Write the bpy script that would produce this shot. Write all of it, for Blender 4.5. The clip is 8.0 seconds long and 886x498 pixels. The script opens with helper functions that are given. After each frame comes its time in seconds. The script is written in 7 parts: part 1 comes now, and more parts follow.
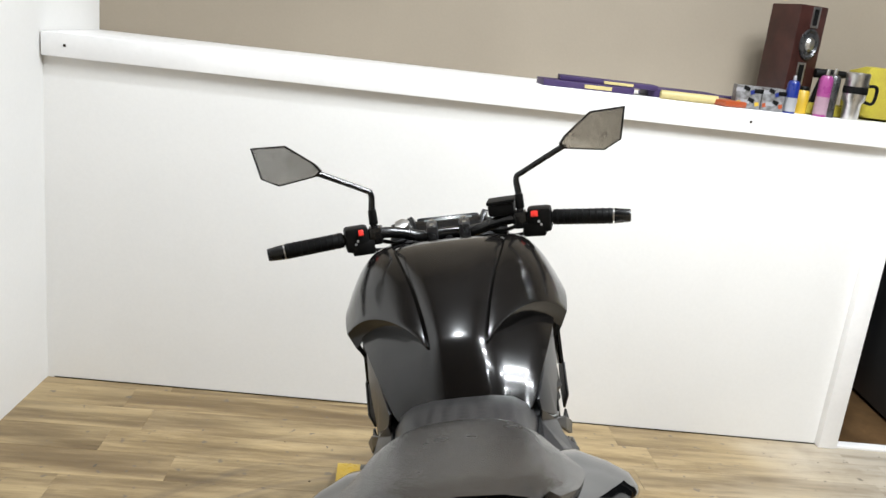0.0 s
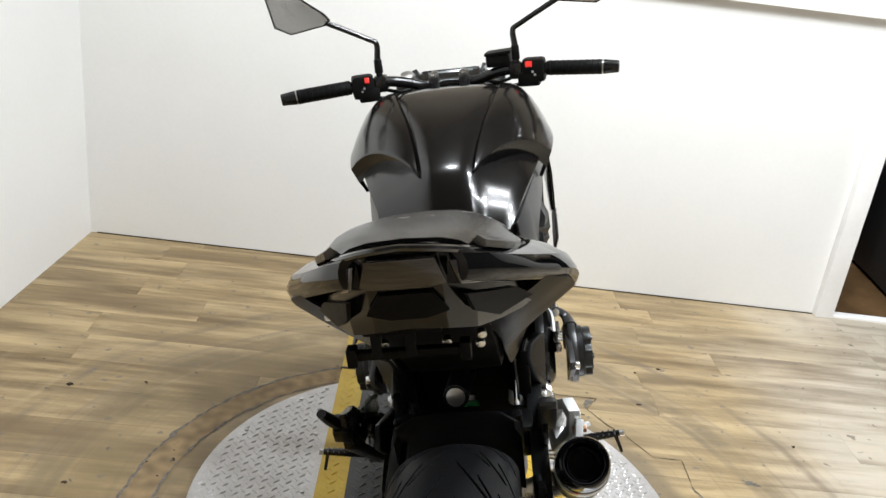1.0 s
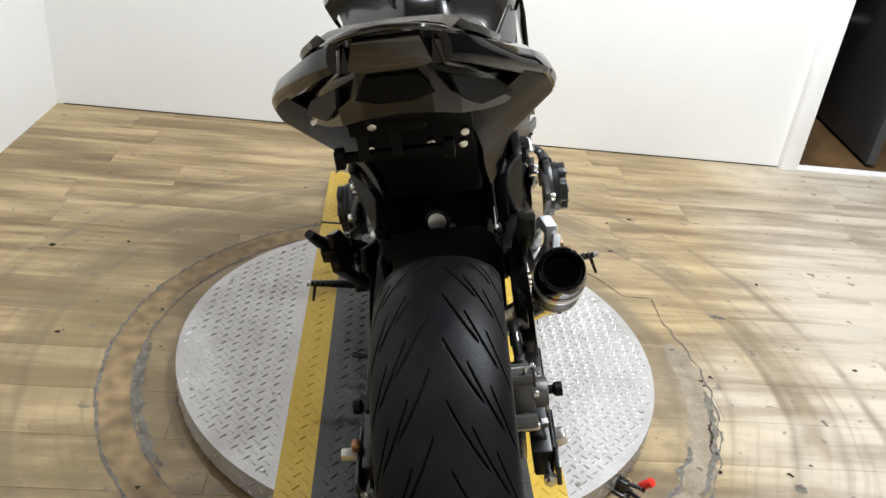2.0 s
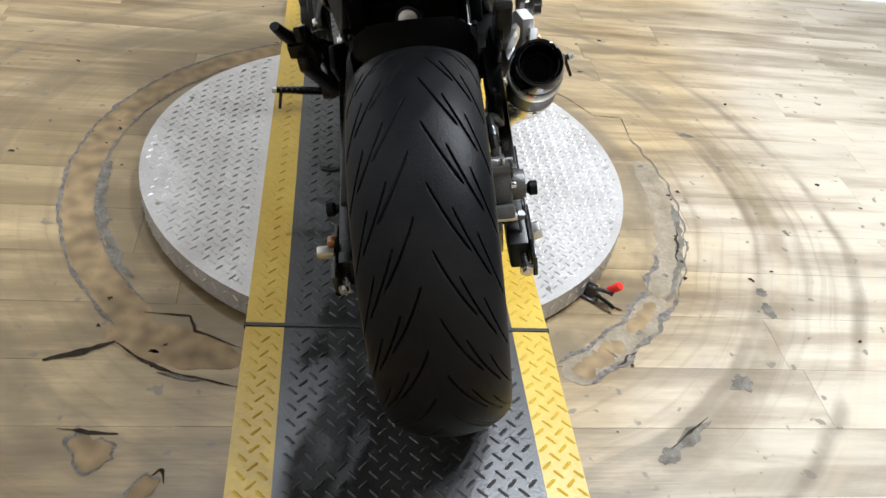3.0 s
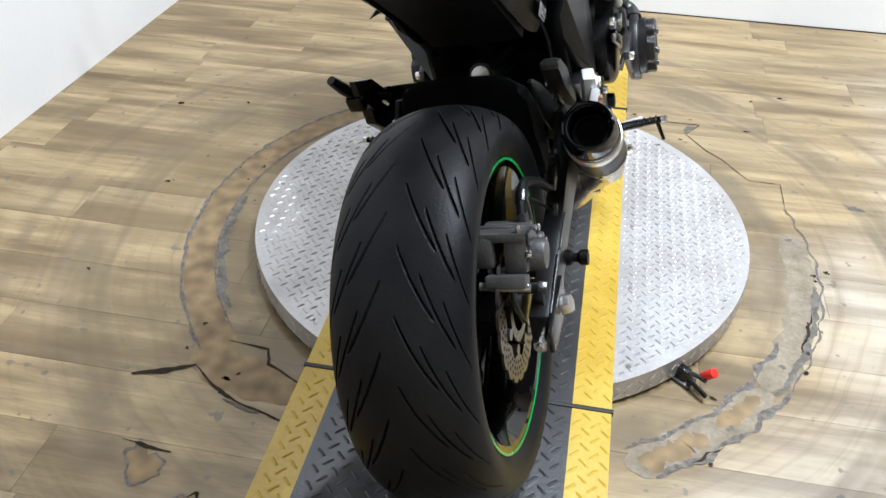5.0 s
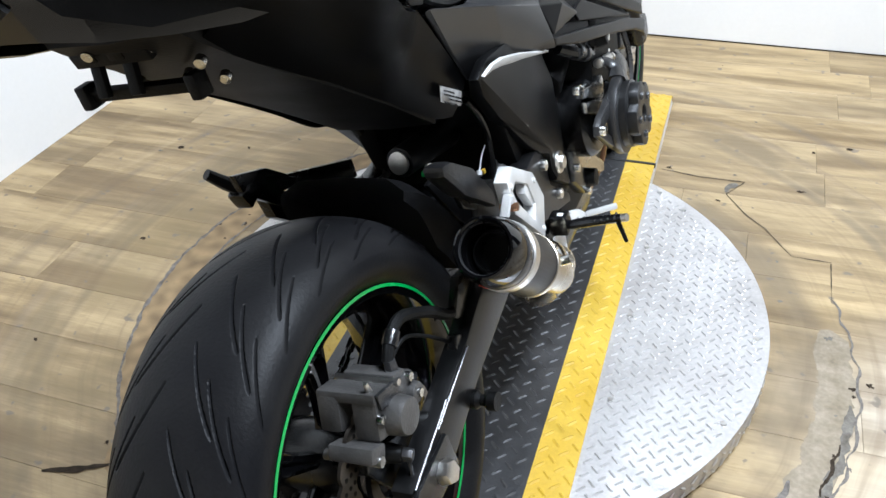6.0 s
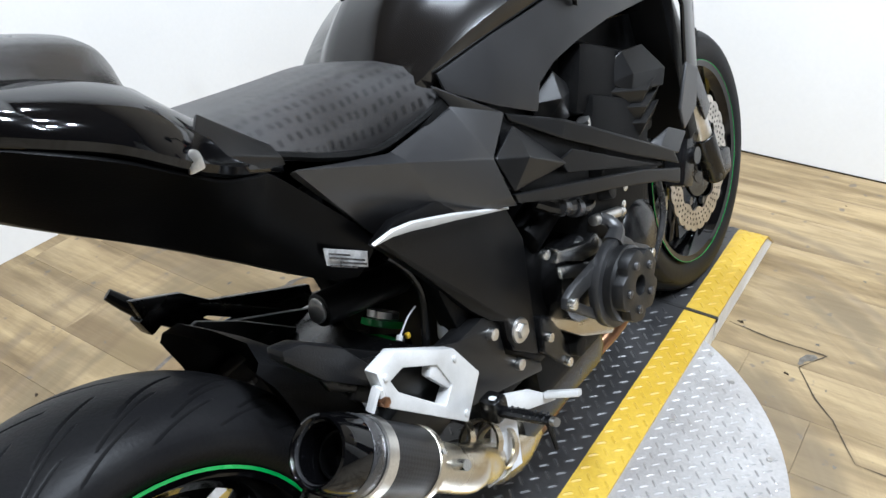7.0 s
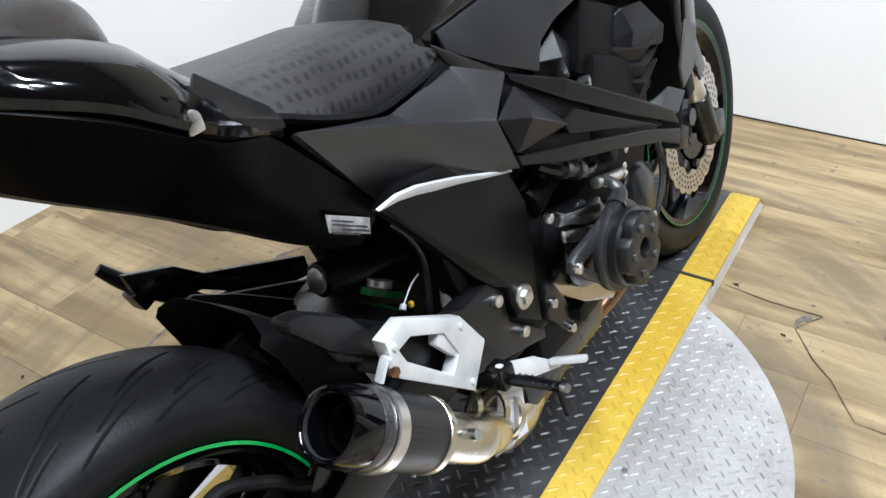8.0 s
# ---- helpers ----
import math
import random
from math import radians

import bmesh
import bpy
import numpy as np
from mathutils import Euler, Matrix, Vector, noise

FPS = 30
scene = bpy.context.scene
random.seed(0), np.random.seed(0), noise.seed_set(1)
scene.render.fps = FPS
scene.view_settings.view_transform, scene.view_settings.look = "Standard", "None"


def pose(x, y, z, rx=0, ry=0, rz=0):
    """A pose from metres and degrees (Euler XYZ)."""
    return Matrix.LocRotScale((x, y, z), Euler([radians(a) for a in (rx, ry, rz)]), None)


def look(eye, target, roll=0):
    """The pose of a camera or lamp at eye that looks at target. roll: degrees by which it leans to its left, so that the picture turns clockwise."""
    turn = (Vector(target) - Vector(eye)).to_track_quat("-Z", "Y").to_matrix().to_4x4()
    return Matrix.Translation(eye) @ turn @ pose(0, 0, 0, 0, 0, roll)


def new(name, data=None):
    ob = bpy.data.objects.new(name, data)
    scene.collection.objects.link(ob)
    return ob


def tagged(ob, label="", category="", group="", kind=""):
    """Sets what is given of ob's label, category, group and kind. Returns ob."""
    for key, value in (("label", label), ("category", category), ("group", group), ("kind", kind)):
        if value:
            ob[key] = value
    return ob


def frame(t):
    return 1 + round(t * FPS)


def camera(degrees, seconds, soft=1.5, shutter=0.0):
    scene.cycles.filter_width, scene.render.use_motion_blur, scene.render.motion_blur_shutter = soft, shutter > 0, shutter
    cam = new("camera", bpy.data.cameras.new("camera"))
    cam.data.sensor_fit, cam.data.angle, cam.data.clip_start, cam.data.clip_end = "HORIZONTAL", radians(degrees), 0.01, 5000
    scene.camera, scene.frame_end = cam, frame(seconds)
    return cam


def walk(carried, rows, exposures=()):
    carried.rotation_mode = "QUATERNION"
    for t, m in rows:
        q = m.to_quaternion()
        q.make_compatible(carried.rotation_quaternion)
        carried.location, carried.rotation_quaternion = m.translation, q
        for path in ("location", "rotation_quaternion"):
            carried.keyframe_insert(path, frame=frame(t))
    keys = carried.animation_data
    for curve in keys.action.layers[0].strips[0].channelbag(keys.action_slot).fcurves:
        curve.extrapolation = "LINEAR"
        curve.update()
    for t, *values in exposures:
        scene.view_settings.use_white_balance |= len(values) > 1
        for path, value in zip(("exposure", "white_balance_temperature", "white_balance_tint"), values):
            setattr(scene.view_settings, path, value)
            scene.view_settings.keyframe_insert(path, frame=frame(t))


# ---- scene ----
cam = camera(56.9, 8.0)
PATH = [
    (0, (-0.225, -0.796, 1.442), (-0.071, 1.129, 0.921), 6.6),
    (0.5, (-0.201, -0.923, 1.423), (-0.044, 0.973, 0.809), 6.6),
    (1, (-0.133, -0.986, 1.383), (-0.047, 0.861, 0.62), 7.1),
    (1.5, (-0.103, -1.045, 1.346), (-0.075, 0.765, 0.496), 7.3),
    (2, (-0.143, -1.075, 1.293), (0.038, 0.653, 0.301), 6.9),
    (2.2, (-0.159, -1.096, 1.264), (0.07, 0.576, 0.192), 7.6),
    (3.3, (-0.158, -1.106, 1.174), (0.174, 0.348, -0.159), 9.4),
    (3.5, (-0.173, -1.109, 1.154), (0.185, 0.313, -0.206), 9.6),
    (4, (-0.177, -1.107, 1.15), (0.152, 0.318, -0.214), 8.6),
    (4.5, (-0.061, -1.09, 1.187), (0.059, 0.386, -0.157), 1.2),
    (4.7, (0.045, -1.079, 1.221), (-0.027, 0.463, -0.051), 0.1),
    (5.8, (0.367, -0.754, 1.226), (-0.132, 0.761, 0.019), -1.1),
    (6, (0.417, -0.658, 1.215), (-0.159, 0.807, -0.019), -4.1),
    (6.2, (0.473, -0.565, 1.213), (-0.319, 0.851, 0.043), -4.5),
    (6.5, (0.564, -0.426, 1.228), (-0.382, 0.924, 0.096), -2.6),
    (7, (0.634, -0.31, 1.233), (-0.345, 1.035, 0.122), -3.6),
    (7.5, (0.638, -0.277, 1.228), (-0.306, 1.099, 0.126), -4.0),
    (8, (0.597, -0.311, 1.209), (-0.322, 1.029, 0.043), -4.0),
]
walk(cam, [(t, look(eye, target, roll)) for t, eye, target, roll in PATH],
     [(0, -0.30, 6350, 10), (2, -0.16, 6300, 10), (3.5, 0.02, 6020, 10), (4.6, 0.02, 5920, 10), (6, 0.12, 5760, 10), (8, -0.04, 5860, 10)])

# ---------------------------------------------------------------- world and lamps
world = bpy.data.worlds.new("world")
scene.world = world
world.use_nodes = True
world.node_tree.nodes["Background"].inputs[0].default_value = (1.0, 0.97, 0.93, 1)
world.node_tree.nodes["Background"].inputs[1].default_value = 0.005

CEIL = 3.2
# round ceiling spots: x, y, watts
SPOTS = [(0.65, 0.78, 33), (1.05, 0.95, 31), (0.85, 0.38, 36), (1.35, 0.55, 32), (1.25, 0.08, 36), (1.7, 0.25, 30),
         # last two: added fill for the left floor and the right rear
         (-0.55, 1.25, 38), (1.15, -0.55, 28)]

# ---------------------------------------------------------------- materials
def material(name, color, rough=0.5, metal=0.0, vary=0.15, scale=8.0, grain=120.0, bump=0.1, coat=0.0, spread=0.08, spec=0.5, second=None, rand=0.0):
    """A surface with a broad stain and a fine grain in colour, gloss and relief."""
    m = bpy.data.materials.new(name)
    m.use_nodes = True
    nt = m.node_tree
    n, l = nt.nodes, nt.links
    b = n["Principled BSDF"]
    geo = n.new("ShaderNodeTexCoord")
    big, fine = n.new("ShaderNodeTexNoise"), n.new("ShaderNodeTexNoise")
    big.inputs["Scale"].default_value, big.inputs["Detail"].default_value = scale, 5
    fine.inputs["Scale"].default_value, fine.inputs["Detail"].default_value = grain, 3
    for t in (big, fine):
        l.new(geo.outputs["Object"], t.inputs["Vector"])
    ramp = n.new("ShaderNodeMixRGB")
    ramp.blend_type = "MIX"
    c2 = second or tuple(min(1, c * (1 + 2 * vary) + 0.3 * vary * 0.02) for c in color)
    ramp.inputs[1].default_value, ramp.inputs[2].default_value = (*color, 1), (*c2, 1)
    st = n.new("ShaderNodeMapRange")
    st.inputs[1].default_value, st.inputs[2].default_value = 0.35, 0.7
    l.new(big.outputs["Fac"], st.inputs[0])
    l.new(st.outputs[0], ramp.inputs[0])
    mul = n.new("ShaderNodeMixRGB")
    mul.blend_type = "MULTIPLY"
    mul.inputs[0].default_value = vary
    l.new(ramp.outputs[0], mul.inputs[1])
    l.new(fine.outputs["Fac"], mul.inputs[2])
    out = mul.outputs[0]
    if rand:
        oi, hsv, mr = n.new("ShaderNodeObjectInfo"), n.new("ShaderNodeHueSaturation"), n.new("ShaderNodeMapRange")
        mr.inputs[3].default_value, mr.inputs[4].default_value = 1 - rand, 1 + rand
        l.new(oi.outputs["Random"], mr.inputs[0])
        l.new(mr.outputs[0], hsv.inputs["Value"])
        l.new(out, hsv.inputs["Color"])
        out = hsv.outputs[0]
    l.new(out, b.inputs["Base Color"])
    rr = n.new("ShaderNodeMapRange")
    rr.inputs[3].default_value, rr.inputs[4].default_value = max(0.02, rough - spread), min(1, rough + spread)
    l.new(big.outputs["Fac"], rr.inputs[0])
    l.new(rr.outputs[0], b.inputs["Roughness"])
    b.inputs["Metallic"].default_value = metal
    b.inputs["Specular IOR Level"].default_value = spec
    if coat:
        b.inputs["Coat Weight"].default_value, b.inputs["Coat Roughness"].default_value = coat, 0.09
    if bump:
        bp = n.new("ShaderNodeBump")
        bp.inputs["Strength"].default_value, bp.inputs["Distance"].default_value = bump, 0.002
        l.new(fine.outputs["Fac"], bp.inputs["Height"])
        l.new(bp.outputs[0], b.inputs["Normal"])
    return m


GLOSS = material("black_gloss_paint", (0.0010, 0.0010, 0.0012), 0.06, 0, 0.1, 5, 300, 0.0, spread=0.02, spec=0.35)
TANK = material("metallic_black_paint", (0.0050, 0.0043, 0.0039), 0.20, 0.3, 0.3, 4, 700, 0.0, coat=0.45, spread=0.05, spec=0.4)
PLASTIC = material("black_plastic", (0.0016, 0.0016, 0.0018), 0.36, 0, 0.3, 10, 500, 0.2, spec=0.2)
DARKPART = material("black_chassis_paint", (0.0022, 0.0022, 0.0024), 0.26, 0, 0.3, 14, 250, 0.1, spec=0.42)
SATIN = material("satin_graphite_paint", (0.010, 0.010, 0.0108), 0.36, 0.1, 0.3, 6, 700, 0.06, spec=0.8)
CAST = material("cast_black_metal", (0.0045, 0.0045, 0.0048), 0.24, 0, 0.4, 20, 260, 0.25, spec=0.6)
CASTGREY = material("cast_grey_metal", (0.085, 0.085, 0.088), 0.28, 0.8, 0.4, 25, 300, 0.3, spec=0.5)
RUBBER = material("rubber", (0.0018, 0.0018, 0.0018), 0.5, 0, 0.4, 30, 300, 0.3, spec=0.15)
TREAD = material("tyre_rubber", (0.0085, 0.0085, 0.0096), 0.42, 0, 0.5, 9, 260, 0.2, spec=0.09, second=(0.0150, 0.0148, 0.0150))
VINYL = material("seat_vinyl", (0.0075, 0.0066, 0.0060), 0.25, 0, 0.3, 8, 900, 0.15, spec=1.0)
STEEL = material("brushed_steel", (0.55, 0.54, 0.52), 0.3, 1, 0.3, 18, 400, 0.1)
ALU = material("silver_painted_aluminium", (0.50, 0.50, 0.495), 0.36, 0.25, 0.2, 12, 500, 0.1)
CHROME = material("zinc_bolt", (0.62, 0.62, 0.60), 0.22, 1, 0.2, 40, 400, 0.05)
GOLDSTEEL = material("heat_tinted_steel", (0.64, 0.57, 0.44), 0.26, 1, 0.3, 9, 300, 0.06, second=(0.62, 0.58, 0.5))
GUARD = material("grey_cast_guard", (0.015, 0.015, 0.0155), 0.36, 0.1, 0.3, 14, 400, 0.15, spec=0.6)
PUCK = material("black_moulded_puck", (0.0045, 0.0045, 0.0047), 0.36, 0, 0.3, 14, 400, 0.15, spec=0.4)
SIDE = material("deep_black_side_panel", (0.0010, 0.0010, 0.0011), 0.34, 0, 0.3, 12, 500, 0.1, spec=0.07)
BROWNSTEEL = material("browned_header_steel", (0.22, 0.12, 0.07), 0.35, 1, 0.4, 10, 200, 0.1)
CLAW = material("machined_guard_metal", (0.34, 0.34, 0.34), 0.24, 1.0, 0.3, 25, 300, 0.15)
CALIPER = material("grey_anodised_metal", (0.052, 0.050, 0.048), 0.38, 0.2, 0.4, 25, 300, 0.3)
MATT = material("matt_black_plastic", (0.0045, 0.0045, 0.005), 0.40, 0, 0.4, 12, 500, 0.3, spec=0.4)
EDGE = material("polished_black_edge", (0.004, 0.004, 0.004), 0.16, 0, 0.2, 12, 500, 0.0, coat=0.8, spec=0.8)
# near-black for inner and underside parts, their shade put into the colour
INNER = material("inner_shade_black", (0.0010, 0.0010, 0.0011), 0.5, 0, 0.4, 14, 300, 0.2, spec=0.12)
FACET = material("black_moulded_cover", (0.0032, 0.0032, 0.0034), 0.36, 0, 0.3, 14, 400, 0.1, spec=0.38)
FASCIA = material("dark_moulded_tail_panel", (0.0035, 0.0031, 0.0028), 0.15, 0, 0.3, 14, 400, 0.03, spec=0.55)
GREEN = material("green_paint", (0.012, 0.27, 0.055), 0.25, 0, 0.1, 20, 400, 0.0)
DARKDISC = material("dark_disc_steel", (0.16, 0.14, 0.12), 0.35, 1, 0.4, 30, 500, 0.15)
DISC = material("brake_disc_steel", (0.52, 0.49, 0.45), 0.33, 1, 0.3, 30, 500, 0.1)
RED = material("red_plastic", (0.70, 0.03, 0.02), 0.35, 0, 0.1, 20, 300, 0.05)
WHITEPRINT = material("printed_label_silver", (0.36, 0.36, 0.36), 0.35, 0.1, 0.5, 90, 500, 0.0)
LENS = material("smoked_lens", (0.012, 0.010, 0.010), 0.07, 0, 0.1, 10, 200, 0.0, coat=1.0, spread=0.02)
SCREEN = material("instrument_screen", (0.13, 0.14, 0.135), 0.15, 0, 0.1, 10, 200, 0.0)
MIRROR = material("mirror_glass", (0.75, 0.74, 0.72), 0.03, 1, 0.0, 10, 200, 0.0, spread=0.01)
YELLOWCAP = material("yellow_cap", (0.42, 0.27, 0.02), 0.4, 0, 0.1, 10, 200, 0.0)
BLUEPAD = material("blue_hose", (0.01, 0.02, 0.07), 0.4, 0, 0.2, 10, 200, 0.1)
CLEAR = material("clear_plastic_tab", (0.55, 0.56, 0.58), 0.2, 0, 0.2, 20, 200, 0.1)

PLATEALU = material("aluminium_tread_plate", (0.68, 0.665, 0.655), 0.36, 0.62, 0.35, 7, 160, 0.35, second=(0.50, 0.475, 0.46))
PLATEBLACK = material("black_tread_plate", (0.023, 0.023, 0.024), 0.38, 0.0, 0.5, 7, 170, 0.35, second=(0.048, 0.047, 0.048), spec=0.55)
YELLOW = material("yellow_plate_paint", (0.50, 0.315, 0.022), 0.42, 0, 0.3, 6, 150, 0.3, second=(0.60, 0.41, 0.05))
SKIRT = material("bare_galvanised_side", (0.80, 0.77, 0.72), 0.6, 0.0, 0.3, 12, 200, 0.2)
DARKWALL = material("unseen_dark_wall", (0.05, 0.047, 0.045), 0.7, 0, 0.2, 2, 90, 0.1)
SEAM = material("black_seam_rubber", (0.008, 0.008, 0.008), 0.6, 0, 0.3, 30, 200, 0.2)

WALL = material("white_wall_paint", (0.80, 0.79, 0.77), 0.6, 0, 0.05, 1.5, 90, 0.12, second=(0.76, 0.75, 0.73))
TRIM = material("white_trim_paint", (0.82, 0.81, 0.80), 0.42, 0, 0.06, 3, 60, 0.1)
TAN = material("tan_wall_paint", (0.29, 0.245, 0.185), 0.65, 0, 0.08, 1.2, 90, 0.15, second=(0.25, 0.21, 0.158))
# the tan lightened in place of light on the unseen south wall
PALETAN = material("lightened_tan_wall", (0.80, 0.71, 0.58), 0.65, 0, 0.08, 1.2, 90, 0.15, second=(0.72, 0.63, 0.51))
CEILING = material("unseen_dark_ceiling", (0.15, 0.13, 0.115), 0.7, 0, 0.05, 1.5, 90, 0.1)
DARKROOM = material("passage_shade_grey", (0.035, 0.036, 0.038), 0.5, 0, 0.2, 3, 90, 0.1)
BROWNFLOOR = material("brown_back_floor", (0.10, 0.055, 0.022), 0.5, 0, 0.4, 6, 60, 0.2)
GAP = material("floor_underlay", (0.30, 0.25, 0.17), 0.8, 0, 0.4, 10, 120, 0.3)
PUTTY = material("grey_screed", (0.22, 0.20, 0.17), 0.8, 0, 0.5, 40, 200, 0.5, second=(0.11, 0.095, 0.075), spec=0.2)
PUTTYPALE = material("pale_scuffed_vinyl", (0.33, 0.275, 0.20), 0.6, 0, 0.5, 24, 120, 0.3, second=(0.22, 0.175, 0.115), spec=0.3)
UNDER = material("bare_wood_backing", (0.40, 0.275, 0.138), 0.65, 0, 0.7, 30, 60, 0.4, second=(0.19, 0.130, 0.068), spec=0.3)
CRUMB = material("crumbled_grey_screed", (0.24, 0.215, 0.19), 0.9, 0, 0.6, 70, 200, 0.5, spec=0.1, second=(0.13, 0.115, 0.10))
SOFTCRACK = material("dusty_crack", (0.105, 0.085, 0.065), 0.9, 0, 0.6, 60, 200, 0.4, spec=0.1, second=(0.05, 0.04, 0.03))
CRACK = material("dirt_filled_crack", (0.030, 0.022, 0.015), 0.9, 0, 0.5, 60, 200, 0.4, spec=0.1)
# colours of things on the ledge, darkened for the shade they stand in
WOODRED = material("dark_red_wood_veneer", (0.028, 0.008, 0.006), 0.35, 0, 0.4, 12, 60, 0.1)
PRINTCARD = material("printed_dark_card", (0.11, 0.105, 0.10), 0.4, 0, 0.5, 60, 200, 0.0, second=(0.30, 0.30, 0.31))
PURPLE = material("purple_card", (0.030, 0.012, 0.075), 0.5, 0, 0.3, 14, 80, 0.1, second=(0.03, 0.012, 0.07))
CREAM = material("pale_yellow_card", (0.40, 0.33, 0.14), 0.5, 0, 0.1, 14, 80, 0.1)
ORANGE = material("orange_plastic", (0.27, 0.05, 0.012), 0.4, 0, 0.1, 14, 80, 0.05)
BLUE = material("blue_can_paint", (0.008, 0.02, 0.15), 0.3, 0, 0.1, 14, 80, 0.0)
PINK = material("pink_can_paint", (0.22, 0.035, 0.15), 0.3, 0, 0.1, 14, 80, 0.0)
PALEPINK = material("pale_pink_label", (0.28, 0.18, 0.22), 0.4, 0, 0.1, 14, 80, 0.0)
WHITECARD = material("white_card", (0.26, 0.26, 0.27), 0.4, 0, 0.1, 14, 80, 0.0)
YELLOWCLOTH = material("yellow_cloth", (0.40, 0.32, 0.03), 0.85, 0, 0.4, 20, 200, 0.5, second=(0.45, 0.38, 0.03))


def emitter(name, color, strength):
    m = bpy.data.materials.new(name)
    m.use_nodes = True
    b = m.node_tree.nodes["Principled BSDF"]
    b.inputs["Emission Color"].default_value, b.inputs["Emission Strength"].default_value = (*color, 1), strength
    return m


def carbon_material():
    m = material("carbon_weave", (0.014, 0.014, 0.015), 0.42, 0, 0.2, 10, 300, 0.0, spec=0.4)
    nt = m.node_tree
    w = nt.nodes.new("ShaderNodeTexChecker")
    w.inputs["Scale"].default_value = 260
    w.inputs["Color1"].default_value, w.inputs["Color2"].default_value = (0.004, 0.004, 0.0045, 1), (0.014, 0.014, 0.015, 1)
    tc = nt.nodes.new("ShaderNodeTexCoord")
    nt.links.new(tc.outputs["Object"], w.inputs["Vector"])
    nt.links.new(w.outputs["Color"], nt.nodes["Principled BSDF"].inputs["Base Color"])
    return m


CARBON = carbon_material()
DISC_C = (0.002, 0.583)


def plank_material():
    """Vinyl planks, grain along x, with scuffed rings worn round the turntable."""
    m = bpy.data.materials.new("vinyl_plank")
    m.use_nodes = True
    nt = m.node_tree
    n, l = nt.nodes, nt.links
    b = n["Principled BSDF"]

    def math_node(op, a=None, v=None, w=None):
        k = n.new("ShaderNodeMath")
        k.operation = op
        for i, q in enumerate((a, v, w)):
            if q is None:
                continue
            if isinstance(q, (int, float)):
                k.inputs[i].default_value = q
            else:
                l.new(q, k.inputs[i])
        return k.outputs[0]

    def mix(fac, a, c, kind="MIX"):
        k = n.new("ShaderNodeMixRGB")
        k.blend_type = kind
        for i, q in enumerate((fac, a, c)):
            if isinstance(q, (int, float)):
                k.inputs[i].default_value = q
            elif isinstance(q, tuple):
                k.inputs[i].default_value = (*q, 1)
            else:
                l.new(q, k.inputs[i])
        return k.outputs[0]

    def ramp(q, lo, hi):
        k = n.new("ShaderNodeMapRange")
        k.interpolation_type = "SMOOTHSTEP"
        l.new(q, k.inputs[0])
        k.inputs[1].default_value, k.inputs[2].default_value = lo, hi
        return k.outputs[0]

    def noise_node(vec, scale, detail=5, rough=0.55):
        k = n.new("ShaderNodeTexNoise")
        k.inputs["Scale"].default_value, k.inputs["Detail"].default_value, k.inputs["Roughness"].default_value = scale, detail, rough
        l.new(vec, k.inputs["Vector"])
        return k.outputs["Fac"]

    geo, info = n.new("ShaderNodeNewGeometry"), n.new("ShaderNodeObjectInfo")
    pos = geo.outputs["Position"]
    off = n.new("ShaderNodeVectorMath")
    off.operation = "MULTIPLY_ADD"
    comb = n.new("ShaderNodeCombineXYZ")
    for i in range(3):
        l.new(info.outputs["Random"], comb.inputs[i])
    l.new(comb.outputs[0], off.inputs[0])
    off.inputs[1].default_value = (7, 13, 5)
    l.new(pos, off.inputs[2])
    stretch = n.new("ShaderNodeMapping")
    stretch.inputs["Scale"].default_value = (1.1, 9, 1)
    l.new(off.outputs[0], stretch.inputs["Vector"])
    grain = noise_node(stretch.outputs[0], 1.3, 6, 0.6)
    stretch2 = n.new("ShaderNodeMapping")
    stretch2.inputs["Scale"].default_value = (5, 90, 1)
    l.new(off.outputs[0], stretch2.inputs["Vector"])
    fine = noise_node(stretch2.outputs[0], 2.0, 4)
    blot = noise_node(pos, 2.2, 6, 0.6)
    col = mix(ramp(grain, 0.30, 0.70), (0.105, 0.065, 0.024), (0.41, 0.303, 0.155))
    col = mix(math_node("MULTIPLY", ramp(fine, 0.42, 0.66), 0.22), col, (0.17, 0.115, 0.055))
    greyed = ramp(noise_node(off.outputs[0], 0.9, 2), 0.42, 0.62)
    col = mix(math_node("MULTIPLY", greyed, 0.2), col, (0.34, 0.265, 0.16))
    stretch3 = n.new("ShaderNodeMapping")
    stretch3.inputs["Scale"].default_value = (3.2, 17, 1)
    l.new(off.outputs[0], stretch3.inputs["Vector"])
    figure = ramp(noise_node(stretch3.outputs[0], 1.0, 8, 0.70), 0.52, 0.62)
    col = mix(math_node("MULTIPLY", figure, 0.42), col, (0.175, 0.118, 0.052))
    axis = n.new("ShaderNodeSeparateXYZ")
    l.new(pos, axis.inputs[0])
    # paler towards the right rear: lamp sheen mixed into the plank colour
    lamp_sheen = math_node("MULTIPLY", ramp(math_node("MULTIPLY_ADD", noise_node(pos, 1.4, 3), 1.2, math_node("MULTIPLY_ADD", axis.outputs[1], -0.40, axis.outputs[0])), 0.90, 1.55), math_node("MULTIPLY_ADD", ramp(grain, 0.36, 0.58), 0.30, 0.34))
    col = mix(lamp_sheen, col, (0.53, 0.49, 0.43))
    tone = n.new("ShaderNodeMapRange")
    tone.inputs[3].default_value, tone.inputs[4].default_value = 0.92, 1.07
    l.new(info.outputs["Random"], tone.inputs[0])
    hsv = n.new("ShaderNodeHueSaturation")
    l.new(tone.outputs[0], hsv.inputs["Value"])
    l.new(col, hsv.inputs["Color"])
    col = hsv.outputs[0]
    # rubber rings round the turntable
    dist = n.new("ShaderNodeVectorMath")
    dist.operation = "DISTANCE"
    l.new(pos, dist.inputs[0])
